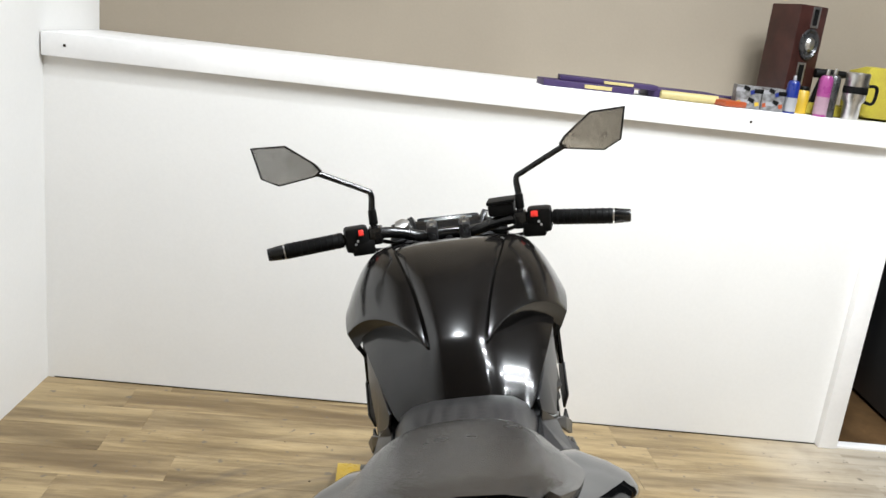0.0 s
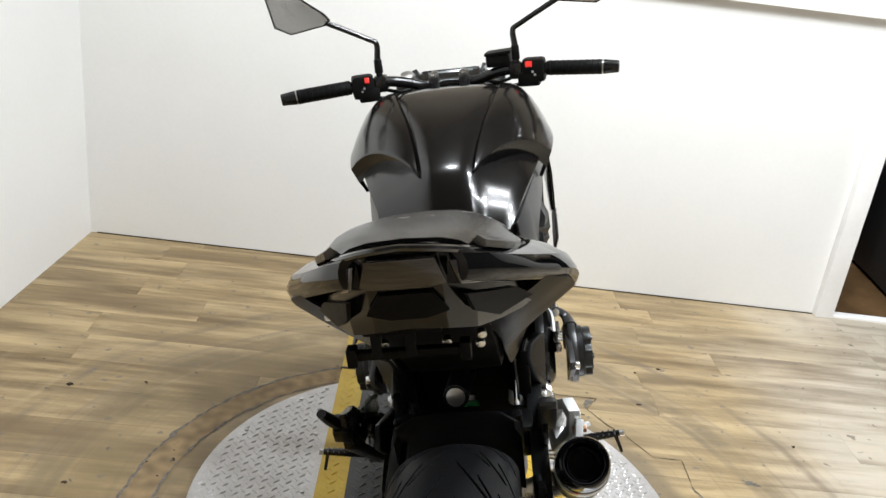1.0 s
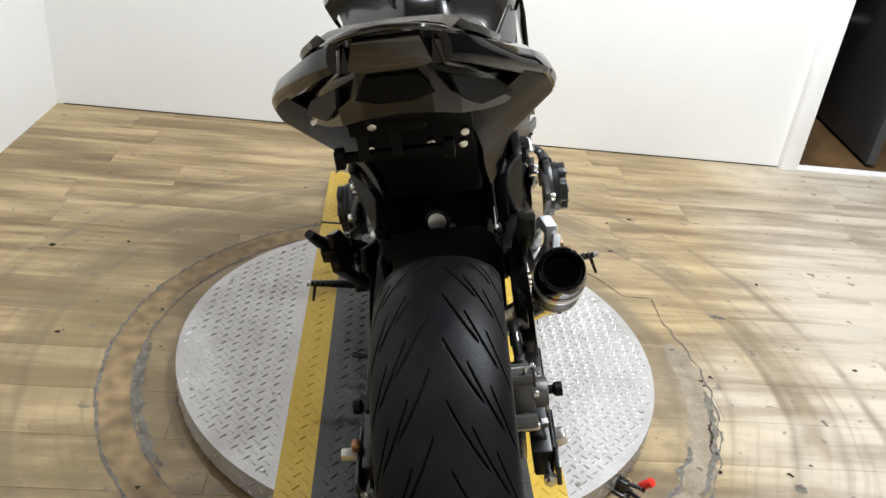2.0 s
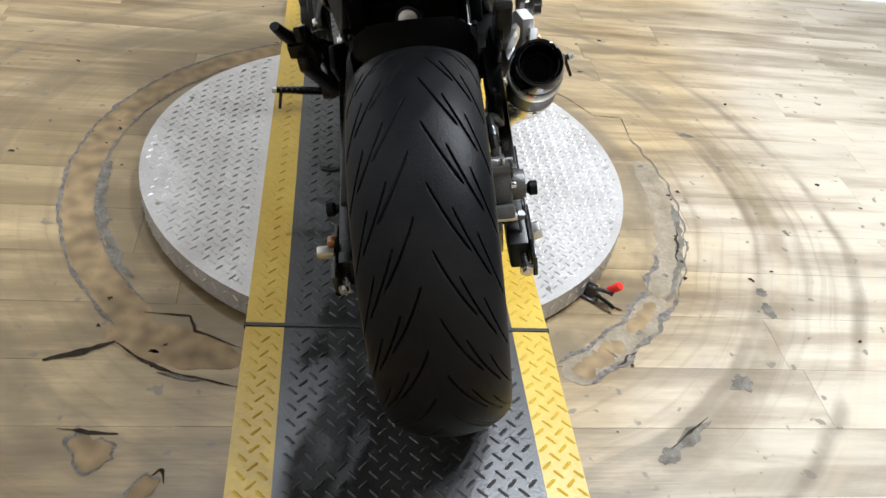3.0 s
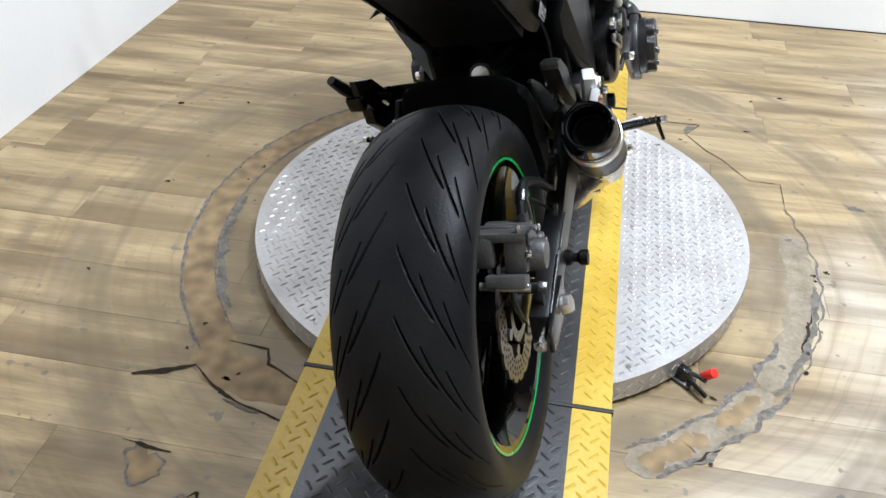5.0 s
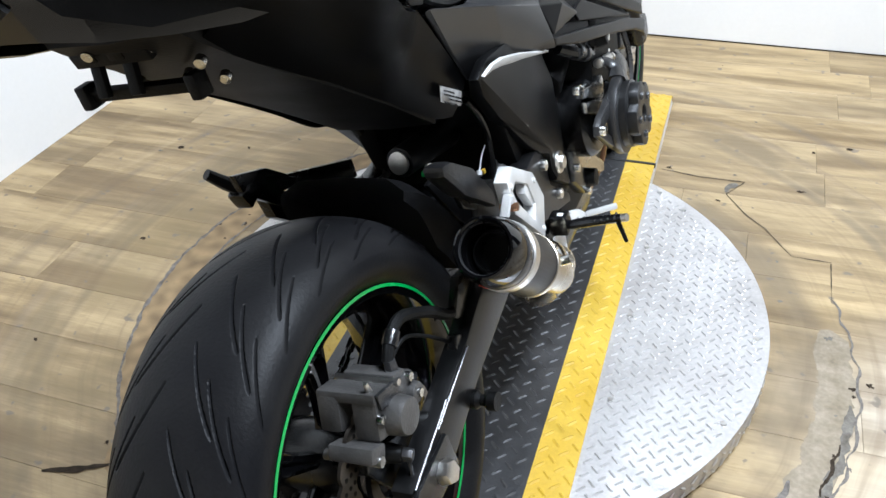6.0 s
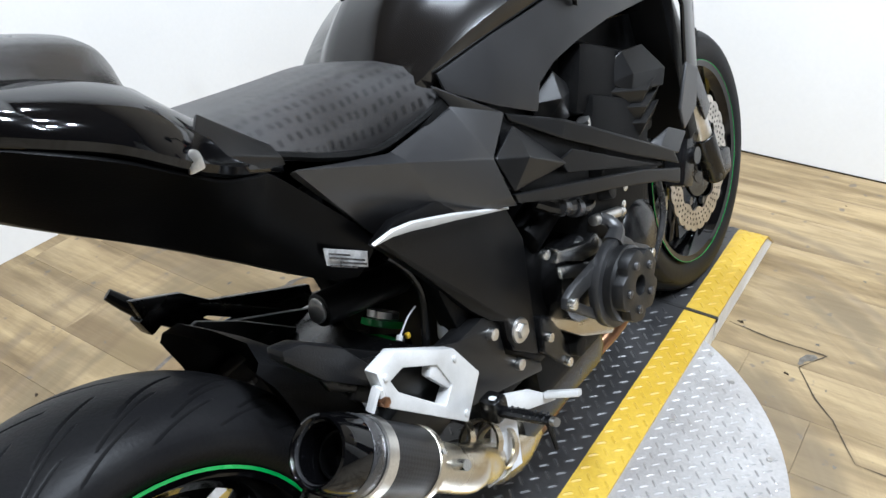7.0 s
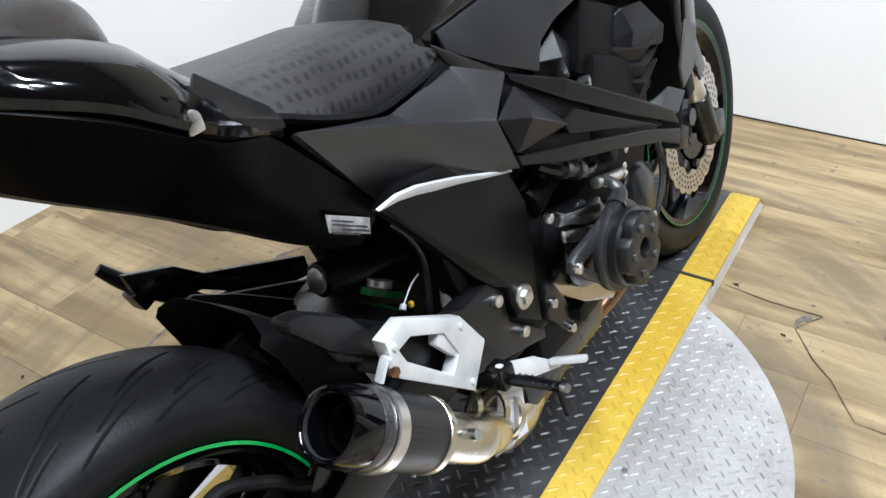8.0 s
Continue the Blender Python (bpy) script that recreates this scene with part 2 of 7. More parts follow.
    dist.inputs[1].default_value = (*DISC_C, 0)
    wob = math_node("MULTIPLY_ADD", math_node("SUBTRACT", noise_node(pos, 1.7, 3), 0.5), 0.09, dist.outputs["Value"])
    streak = noise_node(pos, 5.0, 4)

    def ring(r, half, soft):
        d = math_node("ABSOLUTE", math_node("SUBTRACT", wob, r))
        return math_node("SUBTRACT", 1.0, ramp(d, half, half + soft))

    turn = n.new("ShaderNodeCombineXYZ")
    l.new(math_node("MULTIPLY", wob, 34), turn.inputs[0])
    l.new(math_node("MULTIPLY", axis.outputs[1], 1.2), turn.inputs[1])
    scuff = math_node("MULTIPLY", ramp(noise_node(turn.outputs[0], 1.0, 4, 0.65), 0.48, 0.70), math_node("SUBTRACT", ramp(wob, 0.56, 0.66), ramp(wob, 1.05, 1.35)))
    col = mix(math_node("MULTIPLY", scuff, 0.34), col, (0.12, 0.08, 0.042))
    pale = math_node("MULTIPLY", ramp(noise_node(turn.outputs[0], 0.55, 3, 0.6), 0.52, 0.72), math_node("SUBTRACT", ramp(wob, 0.56, 0.66), ramp(wob, 1.2, 1.6)))
    col = mix(math_node("MULTIPLY", pale, 0.28), col, (0.44, 0.345, 0.205))
    for r, half, soft, strength, tint in ((0.985, 0.016, 0.035, 0.62, (0.115, 0.085, 0.05)), (0.935, 0.004, 0.02, 0.6, (0.11, 0.085, 0.055)),
                                          (1.165, 0.002, 0.022, 0.6, (0.12, 0.09, 0.06)), (0.645, 0.02, 0.06, 0.75, (0.12, 0.09, 0.055)), (1.04, 0.003, 0.02, 0.3, (0.2, 0.16, 0.12))):
        f = math_node("MULTIPLY", ring(r, half, soft), math_node("MULTIPLY", ramp(streak, 0.3, 0.62), strength))
        col = mix(f, col, tint)
    # brown stains, thinning out towards the right
    stain = math_node("MULTIPLY", ramp(noise_node(stretch.outputs[0], 0.55, 5, 0.6), 0.50, 0.68), math_node("SUBTRACT", 1.0, ramp(math_node("MULTIPLY_ADD", noise_node(pos, 2.0, 3), 1.0, axis.outputs[0]), 0.4, 1.3)))
    col = mix(math_node("MULTIPLY", stain, 0.75), col, (0.115, 0.072, 0.030))
    # olive dirt round the turntable, thinning out towards the right
    leftward = math_node("SUBTRACT", 1.0, ramp(math_node("MULTIPLY_ADD", noise_node(pos, 2.0, 3), 0.5, axis.outputs[0]), 0.2, 0.9))
    near = math_node("SUBTRACT", ramp(wob, 0.57, 0.62), ramp(wob, 0.92, 1.10))
    col = mix(math_node("MULTIPLY", math_node("MULTIPLY", near, leftward), math_node("MULTIPLY_ADD", ramp(streak, 0.35, 0.65), 0.55, 0.04)), col, (0.165, 0.118, 0.052))
    # scattered dirt
    speck = noise_node(pos, 26, 2, 0.5)
    col = mix(math_node("MULTIPLY", ramp(speck, 0.66, 0.72), 0.75), col, (0.12, 0.10, 0.08))
    col = mix(math_node("MULTIPLY", ramp(blot, 0.55, 0.75), 0.35), col, (0.12, 0.085, 0.045))
    l.new(col, b.inputs["Base Color"])
    rr = n.new("ShaderNodeMapRange")
    rr.inputs[3].default_value, rr.inputs[4].default_value = 0.30, 0.55
    l.new(blot, rr.inputs[0])
    l.new(rr.outputs[0], b.inputs["Roughness"])
    bp = n.new("ShaderNodeBump")
    bp.inputs["Strength"].default_value, bp.inputs["Distance"].default_value = 0.25, 0.002
    l.new(fine, bp.inputs["Height"])
    l.new(bp.outputs[0], b.inputs["Normal"])
    return m


PLANK = plank_material()


def seat_fabric():
    """Seat cover with rows of small dark pressed marks."""
    m = material("pressed_seat_cover", (0.016, 0.015, 0.015), 0.42, 0, 0.25, 8, 900, 0.2)
    nt = m.node_tree
    n, l = nt.nodes, nt.links
    b = n["Principled BSDF"]
    tc, sep, comb, vor, mr, mix = (n.new("ShaderNode" + k) for k in ("TexCoord", "SeparateXYZ", "CombineXYZ", "TexVoronoi", "MapRange", "MixRGB"))
    l.new(tc.outputs["Object"], sep.inputs[0])
    ab, dn, sc, su = (n.new("ShaderNodeMath") for k in range(4))
    ab.operation, dn.operation, sc.operation, su.operation = "ABSOLUTE", "SUBTRACT", "MULTIPLY", "MULTIPLY_ADD"
    l.new(sep.outputs[0], ab.inputs[0])
    l.new(ab.outputs[0], dn.inputs[0])
    l.new(sep.outputs[2], dn.inputs[1])
    l.new(dn.outputs[0], sc.inputs[0])
    sc.inputs[1].default_value = 1 / 0.026
    l.new(sep.outputs[1], su.inputs[0])
    su.inputs[1].default_value = 1 / 0.0145
    l.new(dn.outputs[0], su.inputs[2])
    l.new(sc.outputs[0], comb.inputs[0])
    l.new(su.outputs[0], comb.inputs[1])
    vor.distance = "CHEBYCHEV"
    vor.inputs["Scale"].default_value, vor.inputs["Randomness"].default_value = 1.0, 0.2
    l.new(comb.outputs[0], vor.inputs["Vector"])
    l.new(vor.outputs["Distance"], mr.inputs[0])
    mr.inputs[1].default_value, mr.inputs[2].default_value = 0.19, 0.27
    l.new(mr.outputs[0], mix.inputs[0])
    mix.inputs[1].default_value = (0.004, 0.0038, 0.0038, 1)
    base = b.inputs["Base Color"].links[0].from_socket
    l.new(base, mix.inputs[2])
    l.new(mix.outputs[0], b.inputs["Base Color"])
    return m


SEATCOVER = seat_fabric()
# ---------------------------------------------------------------- mesh helpers
def finish(bm, name, mat, angle=35):
    me = bpy.data.meshes.new(name)
    bmesh.ops.recalc_face_normals(bm, faces=bm.faces)
    bm.to_mesh(me)
    bm.free()
    me.materials.append(mat)
    me.polygons.foreach_set("use_smooth", [True] * len(me.polygons))
    me.set_sharp_from_angle(angle=radians(angle))
    return me


def part(name, bm, mat, parent=None, label="", angle=35):
    ob = new(name, finish(bm, name, mat, angle))
    if parent is not None:
        ob.parent = parent
    return tagged(ob, label)


def thing(name, bm, mat, label, category, group="", kind="", angle=35):
    return tagged(new(name, finish(bm, name, mat, angle)), label, category, group, kind)


def group_of(name, m, label, category, group=""):
    ob = new(name)
    ob.empty_display_size = 0.1
    ob.matrix_world = m
    return tagged(ob, label, category, group)


def join(*bms):
    me = bpy.data.meshes.new("tmp")
    out = bmesh.new()
    for b in bms:
        b.to_mesh(me)
        out.from_mesh(me)
        b.free()
        me.clear_geometry()
    bpy.data.meshes.remove(me)
    return out


def moved(bm, m):
    bmesh.ops.transform(bm, matrix=m, verts=bm.verts)
    return bm


def bevelled(bm, w, seg=2, angle=25):
    if w > 0:
        es = [e for e in bm.edges if len(e.link_faces) == 2 and e.calc_face_angle(0) > radians(angle)]
        bmesh.ops.bevel(bm, geom=es, offset=w, segments=seg, affect="EDGES", profile=0.6, clamp_overlap=True)
    return bm


def box(c, s, bev=0.003, rot=(0, 0, 0), taper=1.0):
    bm = bmesh.new()
    bmesh.ops.create_cube(bm, size=1)
    for v in bm.verts:
        k = taper if v.co.z > 0 else 1
        v.co = Vector((v.co.x * s[0] * k, v.co.y * s[1] * k, v.co.z * s[2]))
    bevelled(bm, bev)
    return moved(bm, pose(*c, *rot))


def cyl(p0, p1, r0, r1=None, seg=24, bev=0.0, cap=True):
    p0, p1 = Vector(p0), Vector(p1)
    r1 = r0 if r1 is None else r1
    bm = bmesh.new()
    bmesh.ops.create_cone(bm, cap_ends=cap, segments=seg, radius1=r0, radius2=r1, depth=(p1 - p0).length)
    bevelled(bm, bev, 2, 50)
    q = (p1 - p0).to_track_quat("Z", "Y").to_matrix().to_4x4()
    return moved(bm, Matrix.Translation((p0 + p1) / 2) @ q)


def smooth_path(pts, n=8):
    pts = [Vector(p) for p in pts]
    if len(pts) < 3:
        return pts
    out = []
    for i in range(len(pts) - 1):
        a, b = pts[max(0, i - 1)], pts[i]
        c, d = pts[i + 1], pts[min(len(pts) - 1, i + 2)]
        for k in range(n):
            t = k / n
            out.append(0.5 * ((2 * b) + (c - a) * t + (2 * a - 5 * b + 4 * c - d) * t * t + (3 * b - 3 * c + d - a) * t ** 3))
    return out + [pts[-1]]


def tube(pts, r, seg=10, n=8, flat=1.0):
    """A swept round bar; r may be a list, one radius for each of pts."""
    path = smooth_path(pts, n)
    rs = r if isinstance(r, (list, tuple)) else [r] * len(pts)
    bm = bmesh.new()
    rings = []
    up = Vector((0.13, 0.27, 0.95)).normalized()
    for i, p in enumerate(path):
        d = (path[min(i + 1, len(path) - 1)] - path[max(i - 1, 0)]).normalized()
        a = d.cross(up)
        if a.length < 0.05:
            a = d.cross(Vector((1, 0, 0)))
        a.normalize()
        b = d.cross(a)
        up = -b
        u = i / max(1, len(path) - 1) * (len(rs) - 1)
        k = min(int(u), len(rs) - 2) if len(rs) > 1 else 0
        rad = rs[k] + (rs[min(k + 1, len(rs) - 1)] - rs[k]) * (u - k)
        rings.append([bm.verts.new(p + rad * (math.cos(w) * a + flat * math.sin(w) * b)) for w in [2 * math.pi * j / seg for j in range(seg)]])
    for q, w in zip(rings, rings[1:]):
        for j in range(seg):
            bm.faces.new((q[j], q[(j + 1) % seg], w[(j + 1) % seg], w[j]))
    bm.faces.new(rings[0][::-1])
    bm.faces.new(rings[-1])
    return bm


def lathe(profile, seg=64, closed=True):
    """Turns (radius, x) pairs round the x axis."""
    bm = bmesh.new()
    rings = [[bm.verts.new((x, r * math.cos(a), r * math.sin(a))) for a in [2 * math.pi * j / seg for j in range(seg)]] for r, x in profile]
    pairs = list(zip(rings, rings[1:] + rings[:1])) if closed else list(zip(rings, rings[1:]))
    for q, w in pairs:
        for j in range(seg):
            bm.faces.new((q[j], q[(j + 1) % seg], w[(j + 1) % seg], w[j]))
    return bm


def plate(outline, x0, x1, bev=0.002, holes=()):
    """A side-view outline of (y, z), thick from x0 to x1; a third number shifts that corner in x."""
    bm = bmesh.new()
    a = [bm.verts.new((x0 + (p[2] if len(p) > 2 else 0), p[0], p[1])) for p in outline]
    b = [bm.verts.new((x1 + (p[2] if len(p) > 2 else 0), p[0], p[1])) for p in outline]
    n = len(outline)
    bm.faces.new(a)
    bm.faces.new(b[::-1])
    for i in range(n):
        bm.faces.new((a[i], b[i], b[(i + 1) % n], a[(i + 1) % n]))
    bmesh.ops.recalc_face_normals(bm, faces=bm.faces)
    return bevelled(bm, bev)


def loop_plate(outer, inner, x0, x1, bev=0.002):
    """A flat ring between two outlines of equally many (y, z) corners."""
    bm = bmesh.new()
    n = len(outer)
    v = [[bm.verts.new((x, p[0], p[1])) for p in o] for x in (x0, x1) for o in (outer, inner)]
    for i in range(n):
        j = (i + 1) % n
        bm.faces.new((v[0][i], v[0][j], v[1][j], v[1][i]))
        bm.faces.new((v[2][i], v[3][i], v[3][j], v[2][j]))
        bm.faces.new((v[0][i], v[2][i], v[2][j], v[0][j]))
        bm.faces.new((v[1][i], v[1][j], v[3][j], v[3][i]))
    bmesh.ops.recalc_face_normals(bm, faces=bm.faces)
    return bevelled(bm, bev, 2, 40)


def facets(verts, faces, thick=0.004, bev=0.002):
    """A faceted shell of given corners, thickened inwards."""
    bm = bmesh.new()
    vs = [bm.verts.new(v) for v in verts]
    for f in faces:
        bm.faces.new([vs[i] for i in f])
    bmesh.ops.recalc_face_normals(bm, faces=bm.faces)
    if thick:
        bmesh.ops.solidify(bm, geom=bm.faces[:], thickness=thick)
    return bevelled(bm, bev, 2, 8)


def spline(table, v):
    """Smooth value at v from rows of (v, value)."""
    xs, ys = [r[0] for r in table], [r[1] for r in table]
    if v <= xs[0]:
        return ys[0]
    if v >= xs[-1]:
        return ys[-1]
    i = max(k for k in range(len(xs)) if xs[k] <= v)
    i = min(i, len(xs) - 2)
    t = (v - xs[i]) / (xs[i + 1] - xs[i])

    def slope(k):
        a, b = max(0, k - 1), min(len(xs) - 1, k + 1)
        return (ys[b] - ys[a]) / (xs[b] - xs[a])
    h = xs[i + 1] - xs[i]
    return ((2 * t ** 3 - 3 * t ** 2 + 1) * ys[i] + (t ** 3 - 2 * t ** 2 + t) * h * slope(i) + (-2 * t ** 3 + 3 * t ** 2) * ys[i + 1] + (t ** 3 - t ** 2) * h * slope(i + 1))


def hull(section, y0, y1, ny=40, cap=True, closed=True):
    """Skins rings section(y) -> list of (x, z)."""
    bm = bmesh.new()
    rings = []
    for i in range(ny + 1):
        y = y0 + (y1 - y0) * i / ny
        rings.append([bm.verts.new((x, y, z)) for x, z in section(y)])
    n = len(rings[0])
    for q, w in zip(rings, rings[1:]):
        for j in range(n if closed else n - 1):
            bm.faces.new((q[j], q[(j + 1) % n], w[(j + 1) % n], w[j]))
    if cap and closed:
        bm.faces.new(rings[0][::-1])
        bm.faces.new(rings[-1])
    return bm


def mirror_x(bm):
    for v in bm.verts:
        v.co.x = -v.co.x
    bmesh.ops.reverse_faces(bm, faces=bm.faces)
    return bm


def bolts(parent, places, r=0.006, axis=(1, 0, 0), mat=None, name="bolt"):
    """Hex-socket bolt heads, each a part of its own."""
    a = Vector(axis).normalized()
    for p in places:
        p = Vector(p)
        b = join(cyl(p - a * 0.004, p + a * r * 0.7, r, r * 0.92, 14, 0.0008), cyl(p + a * r * 0.7, p + a * (r * 0.7 + 0.0004), r * 0.5, r * 0.5, 6))
        part(name, b, mat or CHROME, parent)


# ---------------------------------------------------------------- the room
def wall_box(name, x0, x1, y0, y1, z0, z1, mat, label, bev=0.0):
    return thing(name, box(((x0 + x1) / 2, (y0 + y1) / 2, (z0 + z1) / 2), (x1 - x0, y1 - y0, z1 - z0), bev), mat, label, "wall", kind="structure")


LEDGE = 1.280
WALL_Y = 2.15
XE = 1.665
wall_box("wall_north", -1.50, XE - 0.075, WALL_Y, WALL_Y + 0.12, 0, LEDGE - 0.080, WALL, "white painted half wall with a ledge along its top")
cap = thing("ledge_board", box((0.13, WALL_Y - 0.012, LEDGE - 0.040), (3.05 + 0.05, 0.036, 0.080), 0.003), TRIM, "white painted board along the top of the half wall", "ledge", kind="structure")
thing("ledge_top", box((0.25, WALL_Y + 0.255, LEDGE - 0.012), (3.34, 0.498, 0.024), 0.002), TRIM, "white shelf top of the half wall", "ledge", kind="structure")
thing("wall_end_post", box((XE - 0.037, WALL_Y + 0.05, (LEDGE - 0.080) / 2), (0.074, 0.165, LEDGE - 0.082), 0.003), TRIM, "white painted post closing the half wall", "trim", kind="structure")
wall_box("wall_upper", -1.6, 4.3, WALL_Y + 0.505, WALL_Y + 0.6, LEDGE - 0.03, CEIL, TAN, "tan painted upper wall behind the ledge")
west = wall_box("wall_west", -0.06, 0.06, -2.95, 2.95, 0, CEIL, WALL, "plain white painted side wall")
west.matrix_world = pose(-1.557, 0, 0, 0, 0, -1.7)
# out of view; its dark colour stands in for an unlit side of the room
wall_box("wall_east", 4.2, 4.3, -2.9, WALL_Y + 0.2, 0, CEIL, DARKWALL, "unseen side wall, coloured dark to keep reflections black")
wall_box("wall_south", -1.8, 4.3, -3.0, -2.9, 0, CEIL, PALETAN, "unseen tan wall behind the walk, lightened to brighten the mirrors")
wall_box("wall_door_side", 2.55, 4.2, WALL_Y, WALL_Y + 0.12, 0, CEIL, WALL, "white wall beside the doorway")
# ceiling is out of view; dark colour keeps bounced light low
thing("ceiling", box((1.25, 0, CEIL + 0.03), (6.3, 6.2, 0.06), 0), CEILING, "unseen ceiling, coloured dark brown to cut bounced light", "ceiling", kind="structure")
# dark passage behind the doorway; its lack of light is put into the wall colour
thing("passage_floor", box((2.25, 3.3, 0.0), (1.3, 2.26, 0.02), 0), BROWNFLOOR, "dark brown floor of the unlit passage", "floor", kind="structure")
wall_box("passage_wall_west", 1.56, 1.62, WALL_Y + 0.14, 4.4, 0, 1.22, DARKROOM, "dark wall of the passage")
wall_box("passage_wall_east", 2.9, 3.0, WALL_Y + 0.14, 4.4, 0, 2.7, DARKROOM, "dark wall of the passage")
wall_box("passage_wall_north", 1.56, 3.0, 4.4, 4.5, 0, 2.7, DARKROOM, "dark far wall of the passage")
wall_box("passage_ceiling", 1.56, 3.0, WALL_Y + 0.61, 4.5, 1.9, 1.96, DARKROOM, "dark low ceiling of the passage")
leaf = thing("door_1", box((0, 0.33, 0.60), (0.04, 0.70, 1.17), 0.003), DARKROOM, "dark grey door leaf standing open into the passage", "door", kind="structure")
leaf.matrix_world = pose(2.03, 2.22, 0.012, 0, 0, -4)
part("handle", cyl((-0.02, 0.6, 0.5), (-0.07, 0.6, 0.5), 0.012), CHROME, leaf)
thing("threshold", box(((XE + 2.55) / 2, WALL_Y + 0.0, 0.006), (2.55 - XE, 0.045, 0.012), 0.003), TRIM, "white strip across the doorway", "threshold", kind="structure")
thing("baseboard", box((0.1, WALL_Y - 0.001, 0.002), (3.0, 0.004, 0.004), 0), CRACK, "thin dark gap along the foot of the wall", "baseboard", kind="structure")
# a row of nail heads on the ledge board
for x in (-1.34, 1.05):
    part("nail", cyl((x, WALL_Y - 0.0315, LEDGE - 0.04), (x, WALL_Y - 0.029, LEDGE - 0.04), 0.005, seg=12), CRACK, cap)

# ceiling spots
GLOW = emitter("lamp_lens", (0.97, 0.98, 1.0), 60)
for i, (x, y, w) in enumerate(SPOTS):
    lamp = thing("ceiling_spot", moved(lathe([(0.068, 0.0), (0.068, -0.012), (0.05, -0.016), (0.046, -0.008), (0.046, 0.0)], 28), pose(x, y, CEIL, 0, -90, 0)), TRIM, "round white ceiling spot out of view, two of them fill", "ceiling lamp", "ceiling spots")
    part("lens", cyl((x, y, CEIL - 0.004), (x, y, CEIL - 0.001), 0.044, seg=24), GLOW, lamp, "glowing lamp lens")
    data = bpy.data.lights.new("spot_light", "AREA")
    data.shape, data.size, data.energy = "DISK", 0.10 if w < 45 else 0.30, w
    data.color = (0.94, 0.98, 1.0)
    lo = new("spot_light", data)
    lo.matrix_world = pose(x, y, CEIL - 0.02)

# ---- turntable and ramp
PLATE_Z = 0.066
RX0, RX1, STRIPE = -0.293, 0.292, 0.072
TT_R = 0.585


def lozenges(places, z=0.0, length=0.0205, width=0.0062, height=0.0020):
    """Raised tread bars, one low pointed ridge at each (x, y, turn)."""
    verts, faces = [], []
    for x, y, a in places:
        k = len(verts)
        c, s = math.cos(a), math.sin(a)
        a2, b2, c2, d2 = length / 2, length * 0.36, width / 2, length * 0.27
        for u, v, h in ((-a2, 0, 0), (-b2, -c2, 0), (b2, -c2, 0), (a2, 0, 0), (b2, c2, 0), (-b2, c2, 0), (-d2, 0, height), (d2, 0, height)):
            verts.append((x + u * c - v * s, y + u * s + v * c, z + h))
        faces += [(k, k + 1, k + 6), (k + 1, k + 2, k + 7, k + 6), (k + 2, k + 3, k + 7), (k + 3, k + 4, k + 7), (k + 4, k + 5, k + 6, k + 7), (k + 5, k, k + 6)]
    return verts, faces


def tread(name, inside, x0, x1, y0, y1, z, mat, parent, step=0.0245, label="raised tread pattern"):
    spots = []
    n = int(max(x1 - x0, y1 - y0) / step * 1.5) + 2
    mx, my = (x0 + x1) / 2, (y0 + y1) / 2
    for i in range(-n, n + 1):
        for j in range(-n, n + 1):
            x, y = mx + (i - j) * step * 0.7071, my + (i + j) * step * 0.7071
            if x0 <= x <= x1 and y0 <= y <= y1 and inside(x, y):
                spots.append((x, y, radians(45 if (i + j) % 2 else -45) + random.uniform(-0.03, 0.03)))
    v, f = lozenges(spots, 0, step * 1.0, step * 0.25, 0.0021)
    v = [(a, b, z(a, b) + c) if callable(z) else (a, b, z + c) for a, b, c in v]
    me = bpy.data.meshes.new(name)
    me.from_pydata(v, [], f)
    me.materials.append(mat)
    ob = new(name, me)
    ob.parent = parent
    return tagged(ob, label, kind="stuff")


cx, cy = DISC_C
tt = thing("turntable", moved(lathe([(0.0, 0.0), (TT_R, 0.0), (TT_R, -0.004), (TT_R - 0.001, -PLATE_Z + 0.012), (0.0, -PLATE_Z + 0.012)], 160, False), pose(cx, cy, PLATE_Z - 0.001, 0, -90, 0)), PLATEALU, "round aluminium tread-plate motorcycle turntable on the floor", "turntable", angle=30)
tread("tread_pattern", lambda x, y: (x - cx) ** 2 + (y - cy) ** 2 < (TT_R - 0.016) ** 2 and not (RX0 - 0.012 < x < RX1 + 0.012), cx - TT_R, cx + TT_R, cy - TT_R, cy + TT_R, PLATE_Z - 0.001, PLATEALU, tt, 0.0205)
# tread on the rim
rim_v, rim_f = [], []
for k in range(134):
    a = 2 * math.pi * k / 134
    for j, z in enumerate((0.020, 0.044)):
        t = radians(45 if (k + j) % 2 else -45)
        m = Matrix.Translation((cx + (TT_R + 0.0002) * math.cos(a), cy + (TT_R + 0.0002) * math.sin(a), z)) @ Matrix.Rotation(a, 4, "Z") @ Matrix.Rotation(radians(90), 4, "Y") @ Matrix.Rotation(t, 4, "Z")
        v, f = lozenges([(0, 0, 0)])
        rim_f += [tuple(i + len(rim_v) for i in q) for q in f]
        rim_v += [tuple(m @ Vector(p)) for p in v]
me = bpy.data.meshes.new("rim_tread")
me.from_pydata(rim_v, [], rim_f)
me.materials.append(PLATEALU)
ob = tagged(new("rim_tread", me), "raised tread on the rim", kind="stuff")
ob.parent = tt
